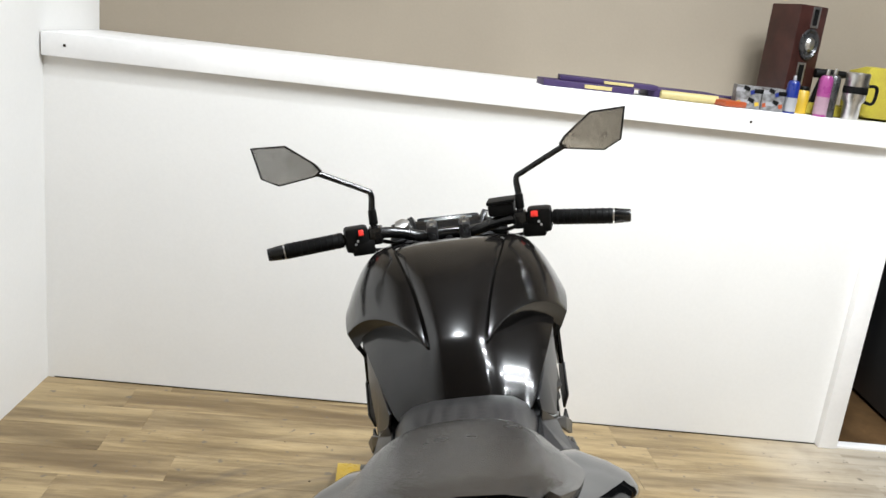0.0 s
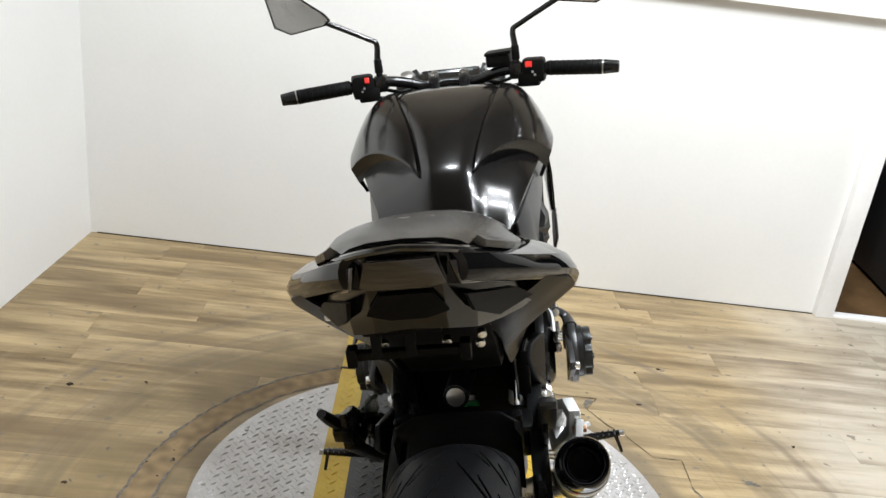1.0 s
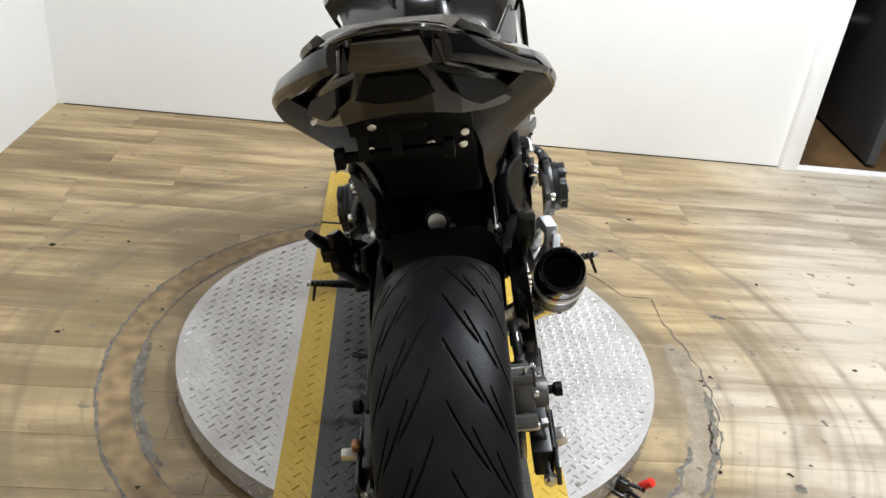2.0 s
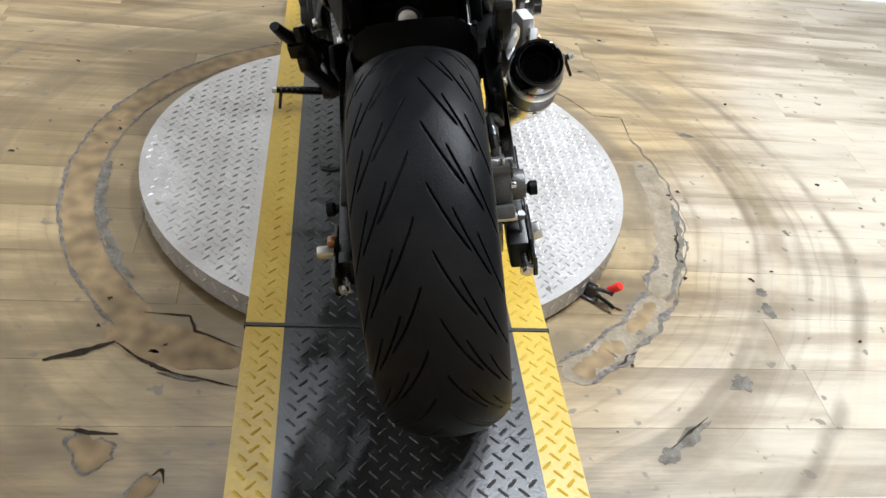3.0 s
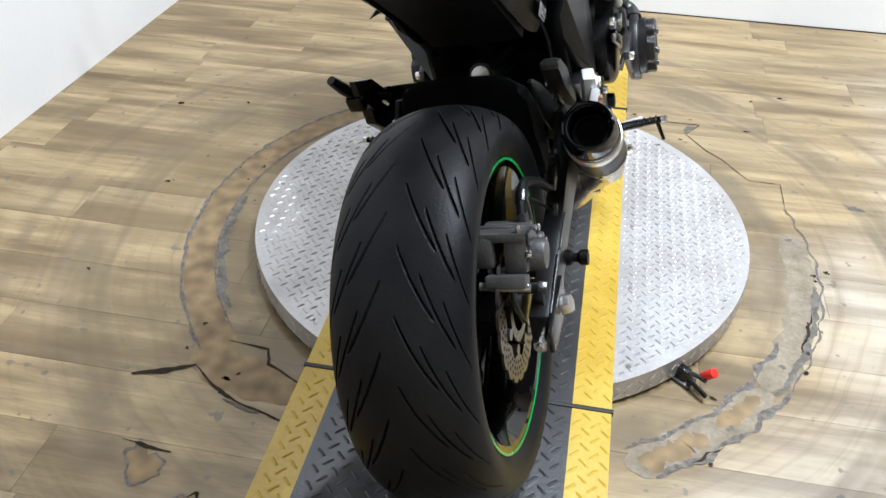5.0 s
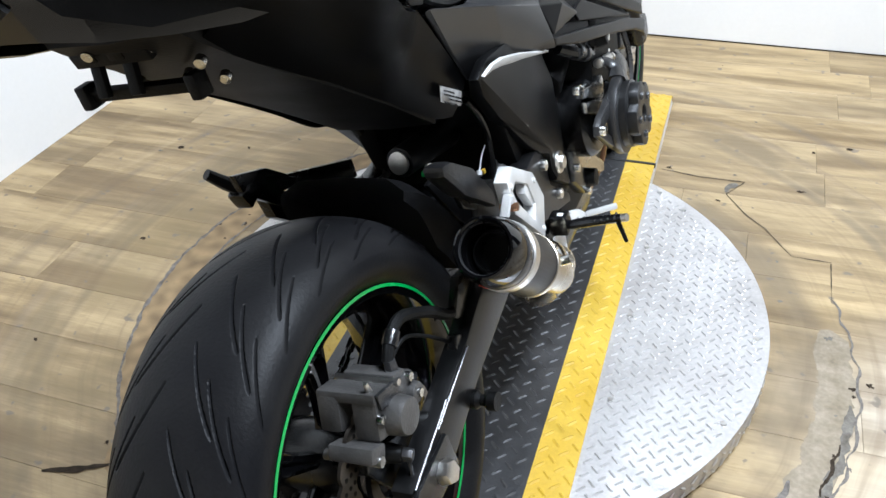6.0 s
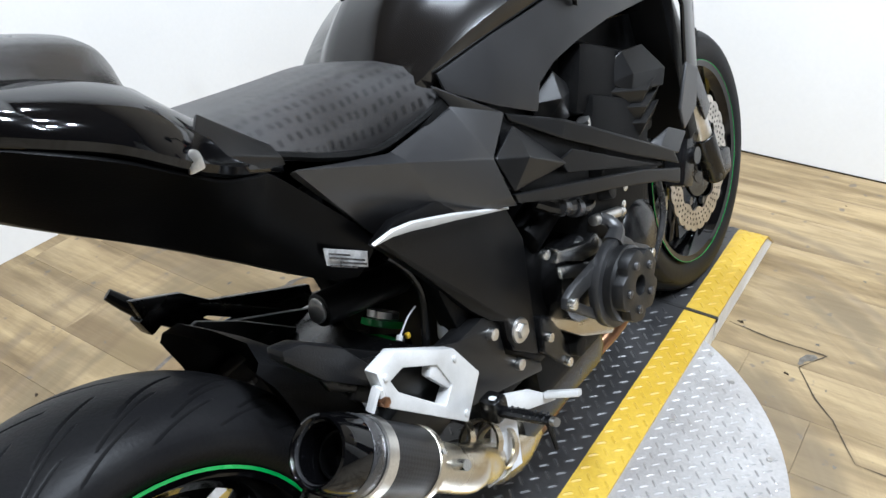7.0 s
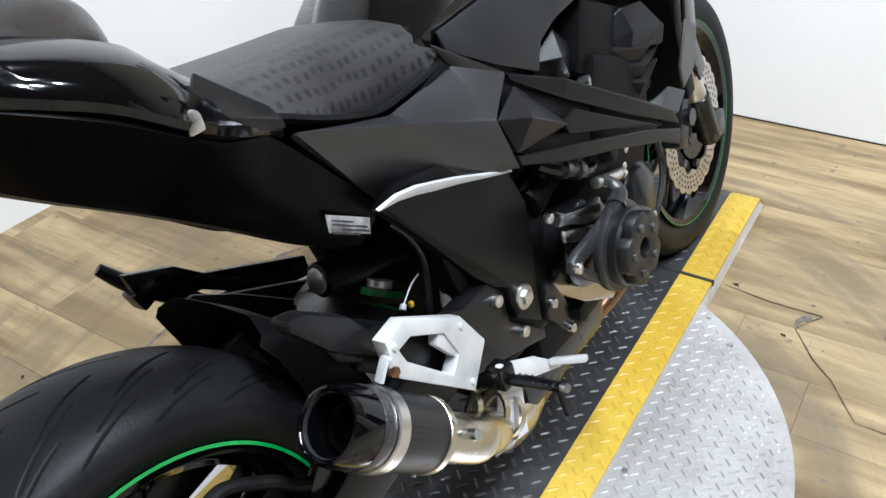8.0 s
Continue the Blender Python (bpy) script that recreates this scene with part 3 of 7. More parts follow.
# screws along the plate edges
inner = [(sx, cy + d) for sx in (RX0 - 0.030, RX1 + 0.028) for d in (-0.456, -0.219, 0.013, 0.246, 0.470)]
outer = [(cx + 0.559 * math.cos(radians(a)), cy + 0.559 * math.sin(radians(a))) for a in (-157, 179, 155, 134, -23, 1, 26, 47)]
for x, y in inner + outer:
    part("screw", join(cyl((x, y, PLATE_Z - 0.003), (x, y, PLATE_Z + 0.003), 0.0062, 0.005, 12), cyl((x, y, PLATE_Z + 0.003), (x, y, PLATE_Z + 0.0034), 0.0025, 0.0025, 6)), STEEL, tt)


def ramp_section(name, ys, label):
    """One run of the ramp: (y, z) stations of its deck, with a folded skirt on both sides."""
    base = group_of(name, Matrix(), label, "ramp")
    for pname, a, b, mat, lab in (("deck", RX0 + STRIPE, RX1 - STRIPE, PLATEBLACK, "black tread-plate deck"), ("stripe", RX0, RX0 + STRIPE, YELLOW, "yellow painted edge stripe"), ("stripe", RX1 - STRIPE, RX1, YELLOW, "yellow painted edge stripe")):
        bm = bmesh.new()
        top = [[bm.verts.new((x, y, z)) for x in (a, b)] for y, z in ys]
        low = [[bm.verts.new((x, y, max(0.001, z - 0.006))) for x in (a, b)] for y, z in ys]
        for (p, q), (r, s) in zip(zip(top, low), zip(top[1:], low[1:])):
            bm.faces.new((p[0], p[1], r[1], r[0]))
            bm.faces.new((q[0], s[0], s[1], q[1]))
            bm.faces.new((p[0], r[0], s[0], q[0]))
            bm.faces.new((p[1], q[1], s[1], r[1]))
        bm.faces.new((top[0][0], low[0][0], low[0][1], top[0][1]))
        bm.faces.new((top[-1][0], top[-1][1], low[-1][1], low[-1][0]))
        part(pname, bm, mat, base, lab, 20)
    zt = [(y, z) for y, z in ys]
    tread("tread_pattern", lambda x, y: ys[0][0] + 0.012 < y < ys[-1][0] - 0.012 and RX0 + STRIPE + 0.012 < x < RX1 - STRIPE - 0.012, RX0 + 0.02, RX1, ys[0][0], ys[-1][0], lambda x, y: np.interp(y, [p[0] for p in zt], [p[1] for p in zt]), PLATEBLACK, base)
    tread("stripe_tread", lambda x, y: ys[0][0] + 0.012 < y < ys[-1][0] - 0.012 and (RX0 + 0.008 < x < RX0 + STRIPE - 0.01 or RX1 - STRIPE + 0.01 < x < RX1 - 0.008), RX0 + 0.012, RX1, ys[0][0], ys[-1][0], lambda x, y: np.interp(y, [p[0] for p in zt], [p[1] for p in zt]), YELLOW, base)
    for x0, x1 in ((RX0 + 0.001, RX0 + 0.005), (RX1 - 0.005, RX1 - 0.001)):
        bm = bmesh.new()
        rows = [[bm.verts.new((x, y, zz)) for x in (x0, x1) for zz in (0.0, max(0.0005, z - 0.0055))] for y, z in ys]
        for p, q in zip(rows, rows[1:]):
            for i, j in ((0, 1), (1, 3), (3, 2), (2, 0)):
                bm.faces.new((p[i], p[j], q[j], q[i]))
        bm.faces.new((rows[0][0], rows[0][2], rows[0][3], rows[0][1]))
        bm.faces.new((rows[-1][0], rows[-1][1], rows[-1][3], rows[-1][2]))
        part("skirt", bm, SKIRT, base, "bare folded metal side", 30)
    return base


Z = PLATE_Z + 0.003
ramp_section("approach_ramp", [(-0.66, 0.003), (-0.445, 0.0635), (-0.432, 0.0665), (-0.415, Z), (-0.005, Z)], "black tread-plate approach ramp with yellow painted edges")
ramp_section("turntable_runway", [(0.004, Z + 0.001), (1.165, Z + 0.001)], "black tread-plate runway across the turntable with yellow edges")
ramp_section("front_ramp", [(1.175, Z), (1.52, Z), (1.545, Z - 0.002), (1.57, Z - 0.010), (1.64, 0.004)], "black tread-plate front platform with yellow painted edges")
for y in (-0.0005, 1.170):
    thing("seam_strip", box(((RX0 + RX1) / 2, y, Z - 0.003), (RX1 - RX0 + 0.006, 0.0085, 0.012), 0.001), SEAM, "black rubber strip between two ramp plates", "seam strip", "ramp seams")

# floor stop with a red handle beside the turntable
stop = group_of("floor_clamp", pose(0.432, 0.178, 0, 0, 0, -38) @ Matrix.Scale(0.72, 4), "small steel floor clamp with a red handle beside the turntable", "clamp")
part("base_plate", box((0, 0, 0.006), (0.075, 0.045, 0.012), 0.002), CASTGREY, stop)
part("bracket", box((0.005, 0.0, 0.03), (0.05, 0.03, 0.04), 0.004, taper=0.7), CAST, stop)
part("arm", tube([(0.01, 0, 0.04), (0.05, 0, 0.05), (0.075, 0.0, 0.05)], 0.007, 8), CASTGREY, stop)
part("grip", cyl((0.055, 0.012, 0.045), (0.085, 0.012, 0.085), 0.013, 0.014, 14, 0.004), RED, stop, "red plastic handle")
part("lever", tube([(0.03, -0.012, 0.03), (0.07, -0.02, 0.03), (0.095, -0.02, 0.02)], 0.006, 8), RUBBER, stop)
for dx in (-0.025, 0.025):
    part("bolt", cyl((dx, -0.014, 0.010), (dx, -0.014, 0.018), 0.006, seg=6), CHROME, stop)

# ---------------------------------------------------------------- things on the ledge
def on_ledge(name, label, category, x, y, turn=0.0, group=""):
    return group_of(name, pose(x, y, LEDGE, 0, 0, turn), label, category, group)


def can(x, y, r, h, body_mat, cap_mat, label, capped=True, band=None):
    c = on_ledge("spray_can", label, "spray can", x, y, 0, "bottles on the ledge")
    part("body", moved(lathe([(0.0, 0.0), (r, 0.0), (r, h * 0.78), (r * 0.8, h * 0.85), (r * 0.35, h * 0.87), (0.0, h * 0.87)], 20, False), pose(0, 0, 0, 0, -90, 0)), body_mat, c)
    part("cap", cyl((0, 0, h * 0.86), (0, 0, h), r * (0.8 if capped else 0.3), r * (0.72 if capped else 0.25), 16, 0.003), cap_mat, c)
    if band:
        part("label", moved(lathe([(r + 0.0006, h * 0.05), (r + 0.0006, h * 0.42)], 20, False), pose(0, 0, 0, 0, -90, 0)), band, c)
    return c


spk = on_ledge("loudspeaker", "tall dark red wood loudspeaker with a round silver driver", "loudspeaker", 1.272, 2.42, 20)
spk.matrix_world = spk.matrix_world @ Matrix.Diagonal((0.60, 0.62, 0.75, 1))
part("cabinet", box((0, 0, 0.26), (0.22, 0.24, 0.52), 0.006), WOODRED, spk)
part("driver", moved(lathe([(0.0, -0.012), (0.02, -0.014), (0.035, -0.004), (0.055, 0.002), (0.066, -0.010), (0.075, -0.008), (0.076, 0.004), (0.0, 0.004)], 36, False), pose(0.01, -0.122, 0.335, 0, 0, 90)), CASTGREY, spk, "round grey driver cone")
part("dome", moved(lathe([(0.0, 0.020), (0.02, 0.017), (0.034, 0.006), (0.036, 0.0)], 28, False), pose(0.01, -0.128, 0.335, 0, 0, -90)), STEEL, spk, "silver dome")
for dx, dz, w, h in ((0.02, 0.465, 0.06, 0.10), (-0.01, 0.19, 0.065, 0.11)):
    part("port_frame", moved(loop_plate([(-w / 2, -h / 2), (w / 2, -h / 2), (w / 2, h / 2), (-w / 2, h / 2)], [(-w / 2 + 0.011, -h / 2 + 0.011), (w / 2 - 0.011, -h / 2 + 0.011), (w / 2 - 0.011, h / 2 - 0.011), (-w / 2 + 0.011, h / 2 - 0.011)], -0.003, 0.003, 0.001), pose(dx, -0.122, dz, 0, 0, 90)), STEEL, spk, "silver frame")
    part("port", box((dx, -0.1205, dz), (w - 0.02, 0.004, h - 0.02), 0), RUBBER, spk)

# flat boxes and a banner roll lying along the ledge
for name, x, w, d, h, mat, z, label in (("card_box", 0.48, 0.34, 0.13, 0.024, PURPLE, 0, "flat purple card box lying on the ledge"), ("card_box", 0.56, 0.36, 0.10, 0.018, PURPLE, 0.024, "flat purple card box on top of another"),
                                      ("card_box", 0.84, 0.26, 0.12, 0.034, PURPLE, 0, "flat purple card box lying on the ledge"), ("card_box", 1.00, 0.26, 0.10, 0.030, PURPLE, 0, "flat purple card box lying on the ledge")):
    o = thing(name, box((0, 0, h / 2), (w, d, h), 0.003), mat, label, "box", "flat boxes on the ledge")
    o.matrix_world = pose(x, 2.33 + 0.02 * math.sin(9 * x), LEDGE + z, 0, 0, 4 * math.sin(31 * x))
    part("label", box((w * 0.1, -d / 2 - 0.0006, h * 0.5), (w * 0.3, 0.001, h * 0.55), 0), CREAM, o)
o = thing("paper_roll", cyl((-0.105, 0, 0.016), (0.105, 0, 0.016), 0.016, seg=18, bev=0.002), CREAM, "pale yellow roll of paper lying on the ledge", "paper roll")
o.matrix_world = pose(0.845, 2.215, LEDGE, 0, 0, -2)
o = thing("cloth", box((0, 0, 0.012), (0.10, 0.10, 0.022), 0.008), ORANGE, "small crumpled orange cloth", "cloth")
o.matrix_world = pose(0.985, 2.21, LEDGE, 0, 0, 20)

for k, (x, w, mats) in enumerate(((1.053, 0.09, (WHITECARD, YELLOWCAP)), (1.140, 0.085, (WHITECARD, ORANGE)))):
    o = thing("carton", box((0, 0, 0.041), (w, 0.06, 0.082), 0.003), PRINTCARD, "small printed dark carton with white and coloured patches", "carton", "cartons on the ledge")
    o.matrix_world = pose(x, 2.215, LEDGE, 0, 0, -6 + 8 * k)
    for j in range(8):
        m = (mats[1], WHITECARD, RUBBER, mats[1], WHITECARD, RUBBER, BLUE, RUBBER)[j]
        px, pz = -w * 0.36 + w * 0.24 * (j % 4), 0.020 + 0.040 * (j // 4) + 0.006 * (j * 7 % 3)
        part("print", box((px, -0.0303 - 0.0002 * j, pz), (w * (0.16 + 0.10 * (j * 5 % 3)), 0.0008, 0.014 + 0.008 * (j * 3 % 3)), 0, (0, 18 * (j % 3) - 18, 0)), m, o)
can(1.214, 2.205, 0.022, 0.135, BLUE, WHITECARD, "blue spray can with a white nozzle", False, WHITECARD)
can(1.332, 2.21, 0.024, 0.17, PINK, STEEL, "pink spray can with a silver top", False, PALEPINK)
can(1.372, 2.235, 0.024, 0.175, CASTGREY, STEEL, "dark grey spray can with a silver top", False)
can(1.285, 2.27, 0.024, 0.10, YELLOWCAP, RUBBER, "yellow bottle with a black cap")
mug = on_ledge("travel_mug", "brushed steel travel mug with a black band and handle", "mug", 1.443, 2.205)
part("body", moved(lathe([(0.0, 0.0), (0.030, 0.0), (0.031, 0.06), (0.040, 0.075), (0.041, 0.165), (0.037, 0.17), (0.0, 0.165)], 28, False), pose(0, 0, 0, 0, -90, 0)), STEEL, mug)
part("band", moved(lathe([(0.0425, 0.095), (0.0425, 0.12)], 28, False), pose(0, 0, 0, 0, -90, 0)), RUBBER, mug, "black band")
part("handle", tube([(0.04, 0, 0.125), (0.075, 0, 0.125), (0.08, 0, 0.09), (0.07, 0, 0.065), (0.04, 0, 0.07)], 0.006, 8), RUBBER, mug, "black handle")
o = thing("cloth", box((0, 0, 0.10), (0.24, 0.16, 0.20), 0.05), YELLOWCLOTH, "crumpled yellow cloth bundle", "cloth")
for v in o.data.vertices:
    v.co += noise.noise_vector(v.co * 14) * 0.02
o.matrix_world = pose(1.625, 2.36, LEDGE)
o = thing("heat_gun", join(cyl((-0.07, 0, 0.185), (0.07, 0, 0.19), 0.022, 0.016, 14, 0.003), box((-0.04, 0, 0.10), (0.035, 0.03, 0.17), 0.008, (0, 12, 0))), RUBBER, "black hand tool standing behind the cans", "tool")
o.matrix_world = pose(1.415, 2.36, LEDGE) @ Matrix.Diagonal((0.85, 0.7, 0.82, 1))
low = thing("cloth", box((0, 0, 0.022), (0.20, 0.10, 0.042), 0.015), YELLOWCLOTH, "folded yellow cloth lying behind the cans", "cloth")
low.matrix_world = pose(1.40, 2.30, LEDGE)

# the half wall and all that stands on it are slightly out of square with the ramp
NORTH = pose(-1.427, 2.145, 0, 0, 0, -1.15) @ pose(1.42, -WALL_Y, 0)
SQUARE = ("floor_clamp", "turntable", "approach_ramp", "turntable_runway", "front_ramp", "seam_strip", "ceiling_spot", "ceiling", "spot_light", "wall_west", "wall_east", "wall_south")
for ob in [o for o in scene.objects if o.parent is None and o != cam and o.name.split(".")[0] not in SQUARE]:
    ob.matrix_world = NORTH @ ob.matrix_world

# ---------------------------------------------------------------- the motorcycle (y ahead, x to its right, z up from the rear tyre's foot)
BIKE = Matrix.Translation((0.091, -0.101, 0.060)) @ Matrix.Rotation(radians(-2.8), 4, "Z") @ Matrix.Rotation(radians(-0.9), 4, "X") @ Matrix.Rotation(radians(-12.8), 4, "Y")
bike = group_of("motorcycle", BIKE, "black naked sport motorcycle leaning on its side stand across the turntable", "motorcycle")
WB = 1.435


def tyre_mesh(name, R, width, rim_r, pitch, nth, cross=320):
    """A road tyre whose rain grooves are cut into the tread."""
    half = width / 2
    us = np.linspace(-1, 1, cross)
    prof = []
    for u in us:
        a = abs(u)
        if a < 0.74:
            k = a / 0.74
            x, r = half * math.sin(k * 1.42) / math.sin(1.42), R - 0.26 * width * (1 - math.cos(k * 1.42))
        else:
            k = (a - 0.74) / 0.26
            x = half * (1.0 + 0.03 * math.sin(k * 3.1)) - k ** 2 * half * 0.20
            r0 = R - 0.26 * width * (1 - math.cos(1.42))
            r = r0 + (rim_r - r0) * k
        prof.append((math.copysign(x, u), r))
    th = np.arange(nth) * 2 * math.pi / nth
    S = th * R
    depth = np.zeros((nth, cross))
    count = int(2 * math.pi * R / pitch)
    p = 2 * math.pi * R / count
    for c, u in enumerate(us):
        a = abs(u)
        shift = 0.25 * p if u < 0 else -0.25 * p
        for lo, hi, s0 in ((0.05, 0.33, 0.0), (0.22, 0.50, 0.42), (0.40, 0.68, 0.80)):
            if lo < a < hi:
                along = (a - lo) * half * (2.6 - 2.2 * (a - lo)) * 1.75
                d = (S - s0 * p - along - shift) % p
                d = np.minimum(d, p - d)
                w = 0.0027 * min(1, (a - lo) / 0.02 + 0.2, (hi - a) / 0.03 + 0.2)
                depth[:, c] = np.maximum(depth[:, c], np.clip((w - d) / 0.0030 + 0.5, 0, 1) * 0.0045)
    X = np.array([q[0] for q in prof])
    Rr = np.array([q[1] for q in prof])[None, :] - depth
    v = np.stack([np.repeat(X[None, :], nth, 0), Rr * np.cos(th)[:, None], Rr * np.sin(th)[:, None]], -1).reshape(-1, 3)
    i, j = np.meshgrid(np.arange(nth), np.arange(cross - 1), indexing="ij")
    a = i * cross + j
    b = ((i + 1) % nth) * cross + j
    f = np.stack([a, b, b + 1, a + 1], -1).reshape(-1, 4)
    me = bpy.data.meshes.new(name)
    me.from_pydata(v.tolist(), [], f.tolist())
    me.materials.append(TREAD)
    me.polygons.foreach_set("use_smooth", [True] * len(me.polygons))
    me.set_sharp_from_angle(angle=radians(38))
    return me


def wheel(name, y, z, R, width, rim_r, pitch, nth, label):
    hub_w = width * (0.40 if y == 0 else 0.45)
    w = part(name, lathe([(rim_r + 0.004, -hub_w - 0.006), (rim_r + 0.004, -hub_w + 0.004), (rim_r - 0.018, -hub_w + 0.02), (rim_r - 0.022, 0), (rim_r - 0.018, hub_w - 0.02), (rim_r + 0.004, hub_w - 0.004),
                          (rim_r + 0.004, hub_w + 0.006), (rim_r - 0.010, hub_w + 0.003), (rim_r - 0.030, hub_w - 0.022), (rim_r - 0.034, 0), (rim_r - 0.030, -hub_w + 0.022), (rim_r - 0.010, -hub_w - 0.003)], 96), GLOSS, bike, label)
    w.location = (0, y, z)
    t = new("tyre", tyre_mesh("tyre", R, width, rim_r, pitch, nth))
    t.parent = w
    tagged(t, "black road tyre with slanted rain grooves")
    spokes = []
    for k in range(6):
        a = 2 * math.pi * k / 6 + 0.3
        for da in (-0.10, 0.10):
            spokes.append(tube([(0, 0.035 * math.cos(a), 0.035 * math.sin(a)), (0.004, 0.10 * math.cos(a + da * 0.6), 0.10 * math.sin(a + da * 0.6)), (0, (rim_r - 0.028) * math.cos(a + da), (rim_r - 0.028) * math.sin(a + da))], [0.016, 0.012, 0.013], 8, 4, 0.7))
    for s in spokes:
        part("spoke", s, GLOSS, w)
    part("hub", lathe([(0.02, -0.07), (0.045, -0.07), (0.05, -0.03), (0.05, 0.03), (0.045, 0.07), (0.02, 0.07)], 32), DARKPART, w)
    cut = -0.0005 if y == 0 else 0.0027
    for s in (-1, 1):
        part("rim_stripe", lathe([(rim_r + 0.0036, s * (hub_w + 0.0066)), (rim_r + cut, s * (hub_w + 0.0066)), (rim_r + cut, s * (hub_w + 0.0050)), (rim_r + 0.0036, s * (hub_w + 0.0050))], 96), GREEN, w, "bright green pinstripe")
    return w


def brake_disc(parent, x, r_out, r_in, waves=10, steel=None):
    """A petal disc pierced by many small holes."""
    n = 200
    bm = bmesh.new()
    rings = []
    for xx in (x - 0.0022, x + 0.0022):
        for k in range(3):
            row = []
            for j in range(n):
                a = 2 * math.pi * j / n
                ro = r_out - 0.006 * (0.5 + 0.5 * math.cos(2 * waves * a)) ** 3
                r = (r_in + 0.005 * math.cos(waves * a), (ro + r_in) / 2, ro)[k]
                row.append(bm.verts.new((xx, r * math.cos(a), r * math.sin(a))))
            rings.append(row)
    a = rings[:3]
    b = rings[3:]
    for q in (a, b):
        for s, t in zip(q, q[1:]):
            for j in range(n):
                bm.faces.new((s[j], s[(j + 1) % n], t[(j + 1) % n], t[j]))
    for k in (0, 2):
        for j in range(n):
            bm.faces.new((a[k][j], a[k][(j + 1) % n], b[k][(j + 1) % n], b[k][j]))
    d = part("brake_disc", bm, steel or DISC, parent, "drilled steel petal brake disc", 30)
    holes = []
    for j in range(waves * 4):
        for k, f in enumerate((0.25, 0.5, 0.75)):
            ang = 2 * math.pi * (j + 0.33 * k) / (waves * 4)
            r = r_in + (r_out - 0.004 - r_in) * f
            holes.append(cyl((x - 0.0026, r * math.cos(ang), r * math.sin(ang)), (x + 0.0026, r * math.cos(ang), r * math.sin(ang)), 0.0032, seg=6))
    tagged(part("drilled_pattern", join(*holes), RUBBER, d), "rows of small drilled holes", kind="stuff")
    part("disc_carrier", lathe([(0.04, x - 0.004), (r_in * 0.72, x - 0.004), (r_in * 0.72, x + 0.004), (0.04, x + 0.004)], 24), DARKPART, parent)
    for j in range(8):
        ang = 2 * math.pi * j / 8
        part("disc_button", cyl((x - 0.004, r_in * 0.88 * math.cos(ang), r_in * 0.88 * math.sin(ang)), (x + 0.005, r_in * 0.88 * math.cos(ang), r_in * 0.88 * math.sin(ang)), 0.009, seg=12), CASTGREY, parent)
    return d


rear = wheel("rear_wheel", 0, 0.312, 0.309, 0.192, 0.222, 0.086, 1250, "black cast rear wheel with a green rim stripe")
brake_disc(rear, 0.088, 0.118, 0.078, 10, DARKDISC)
front = wheel("front_wheel", WB, 0.302, 0.299, 0.122, 0.222, 0.095, 420, "black cast front wheel with a green rim stripe")
brake_disc(front, 0.064, 0.155, 0.105, 12)
brake_disc(front, -0.064, 0.155, 0.105, 12)

# sprocket, chain and swingarm
teeth = []
for j in range(43):
    a = 2 * math.pi * j / 43
    teeth.append(box((-0.108, 0.103 * math.cos(a), 0.103 * math.sin(a)), (0.005, 0.010, 0.009), 0.0, (math.degrees(a), 0, 0)))
part("sprocket", join(lathe([(0.05, -0.111), (0.102, -0.111), (0.102, -0.105), (0.05, -0.105)], 60), *teeth), CASTGREY, rear, "steel rear sprocket")
links = []
for z0, z1, ydir in ((0.312 + 0.106, 0.455, 1), (0.312 - 0.106, 0.385, 1)):
    for k in range(34):
        t = k / 33
        y, z = 0.52 * t, z0 + (z1 - z0) * t
        tilt = math.degrees(math.atan2(z1 - z0, 0.52))
        links.append(box((-0.108 + (0.0045 if k % 2 else 0.002), y, z), (0.0018, 0.019, 0.011), 0.001, (tilt, 0, 0)))
        links.append(box((-0.108 - (0.0045 if k % 2 else 0.002), y, z), (0.0018, 0.019, 0.011), 0.001, (tilt, 0, 0)))
        links.append(cyl((-0.113, y + 0.008, z), (-0.103, y + 0.008, z), 0.0042, seg=8))
for k in range(22):
    a = math.pi / 2 + math.pi * k / 21
    links.append(box((-0.108, 0.106 * math.cos(a), 0.312 + 0.106 * math.sin(a)), (0.009 if k % 2 else 0.012, 0.017, 0.010), 0.001, (math.degrees(a) + 90, 0, 0)))
part("chain", join(*links), CASTGREY, bike, "oily steel drive chain")

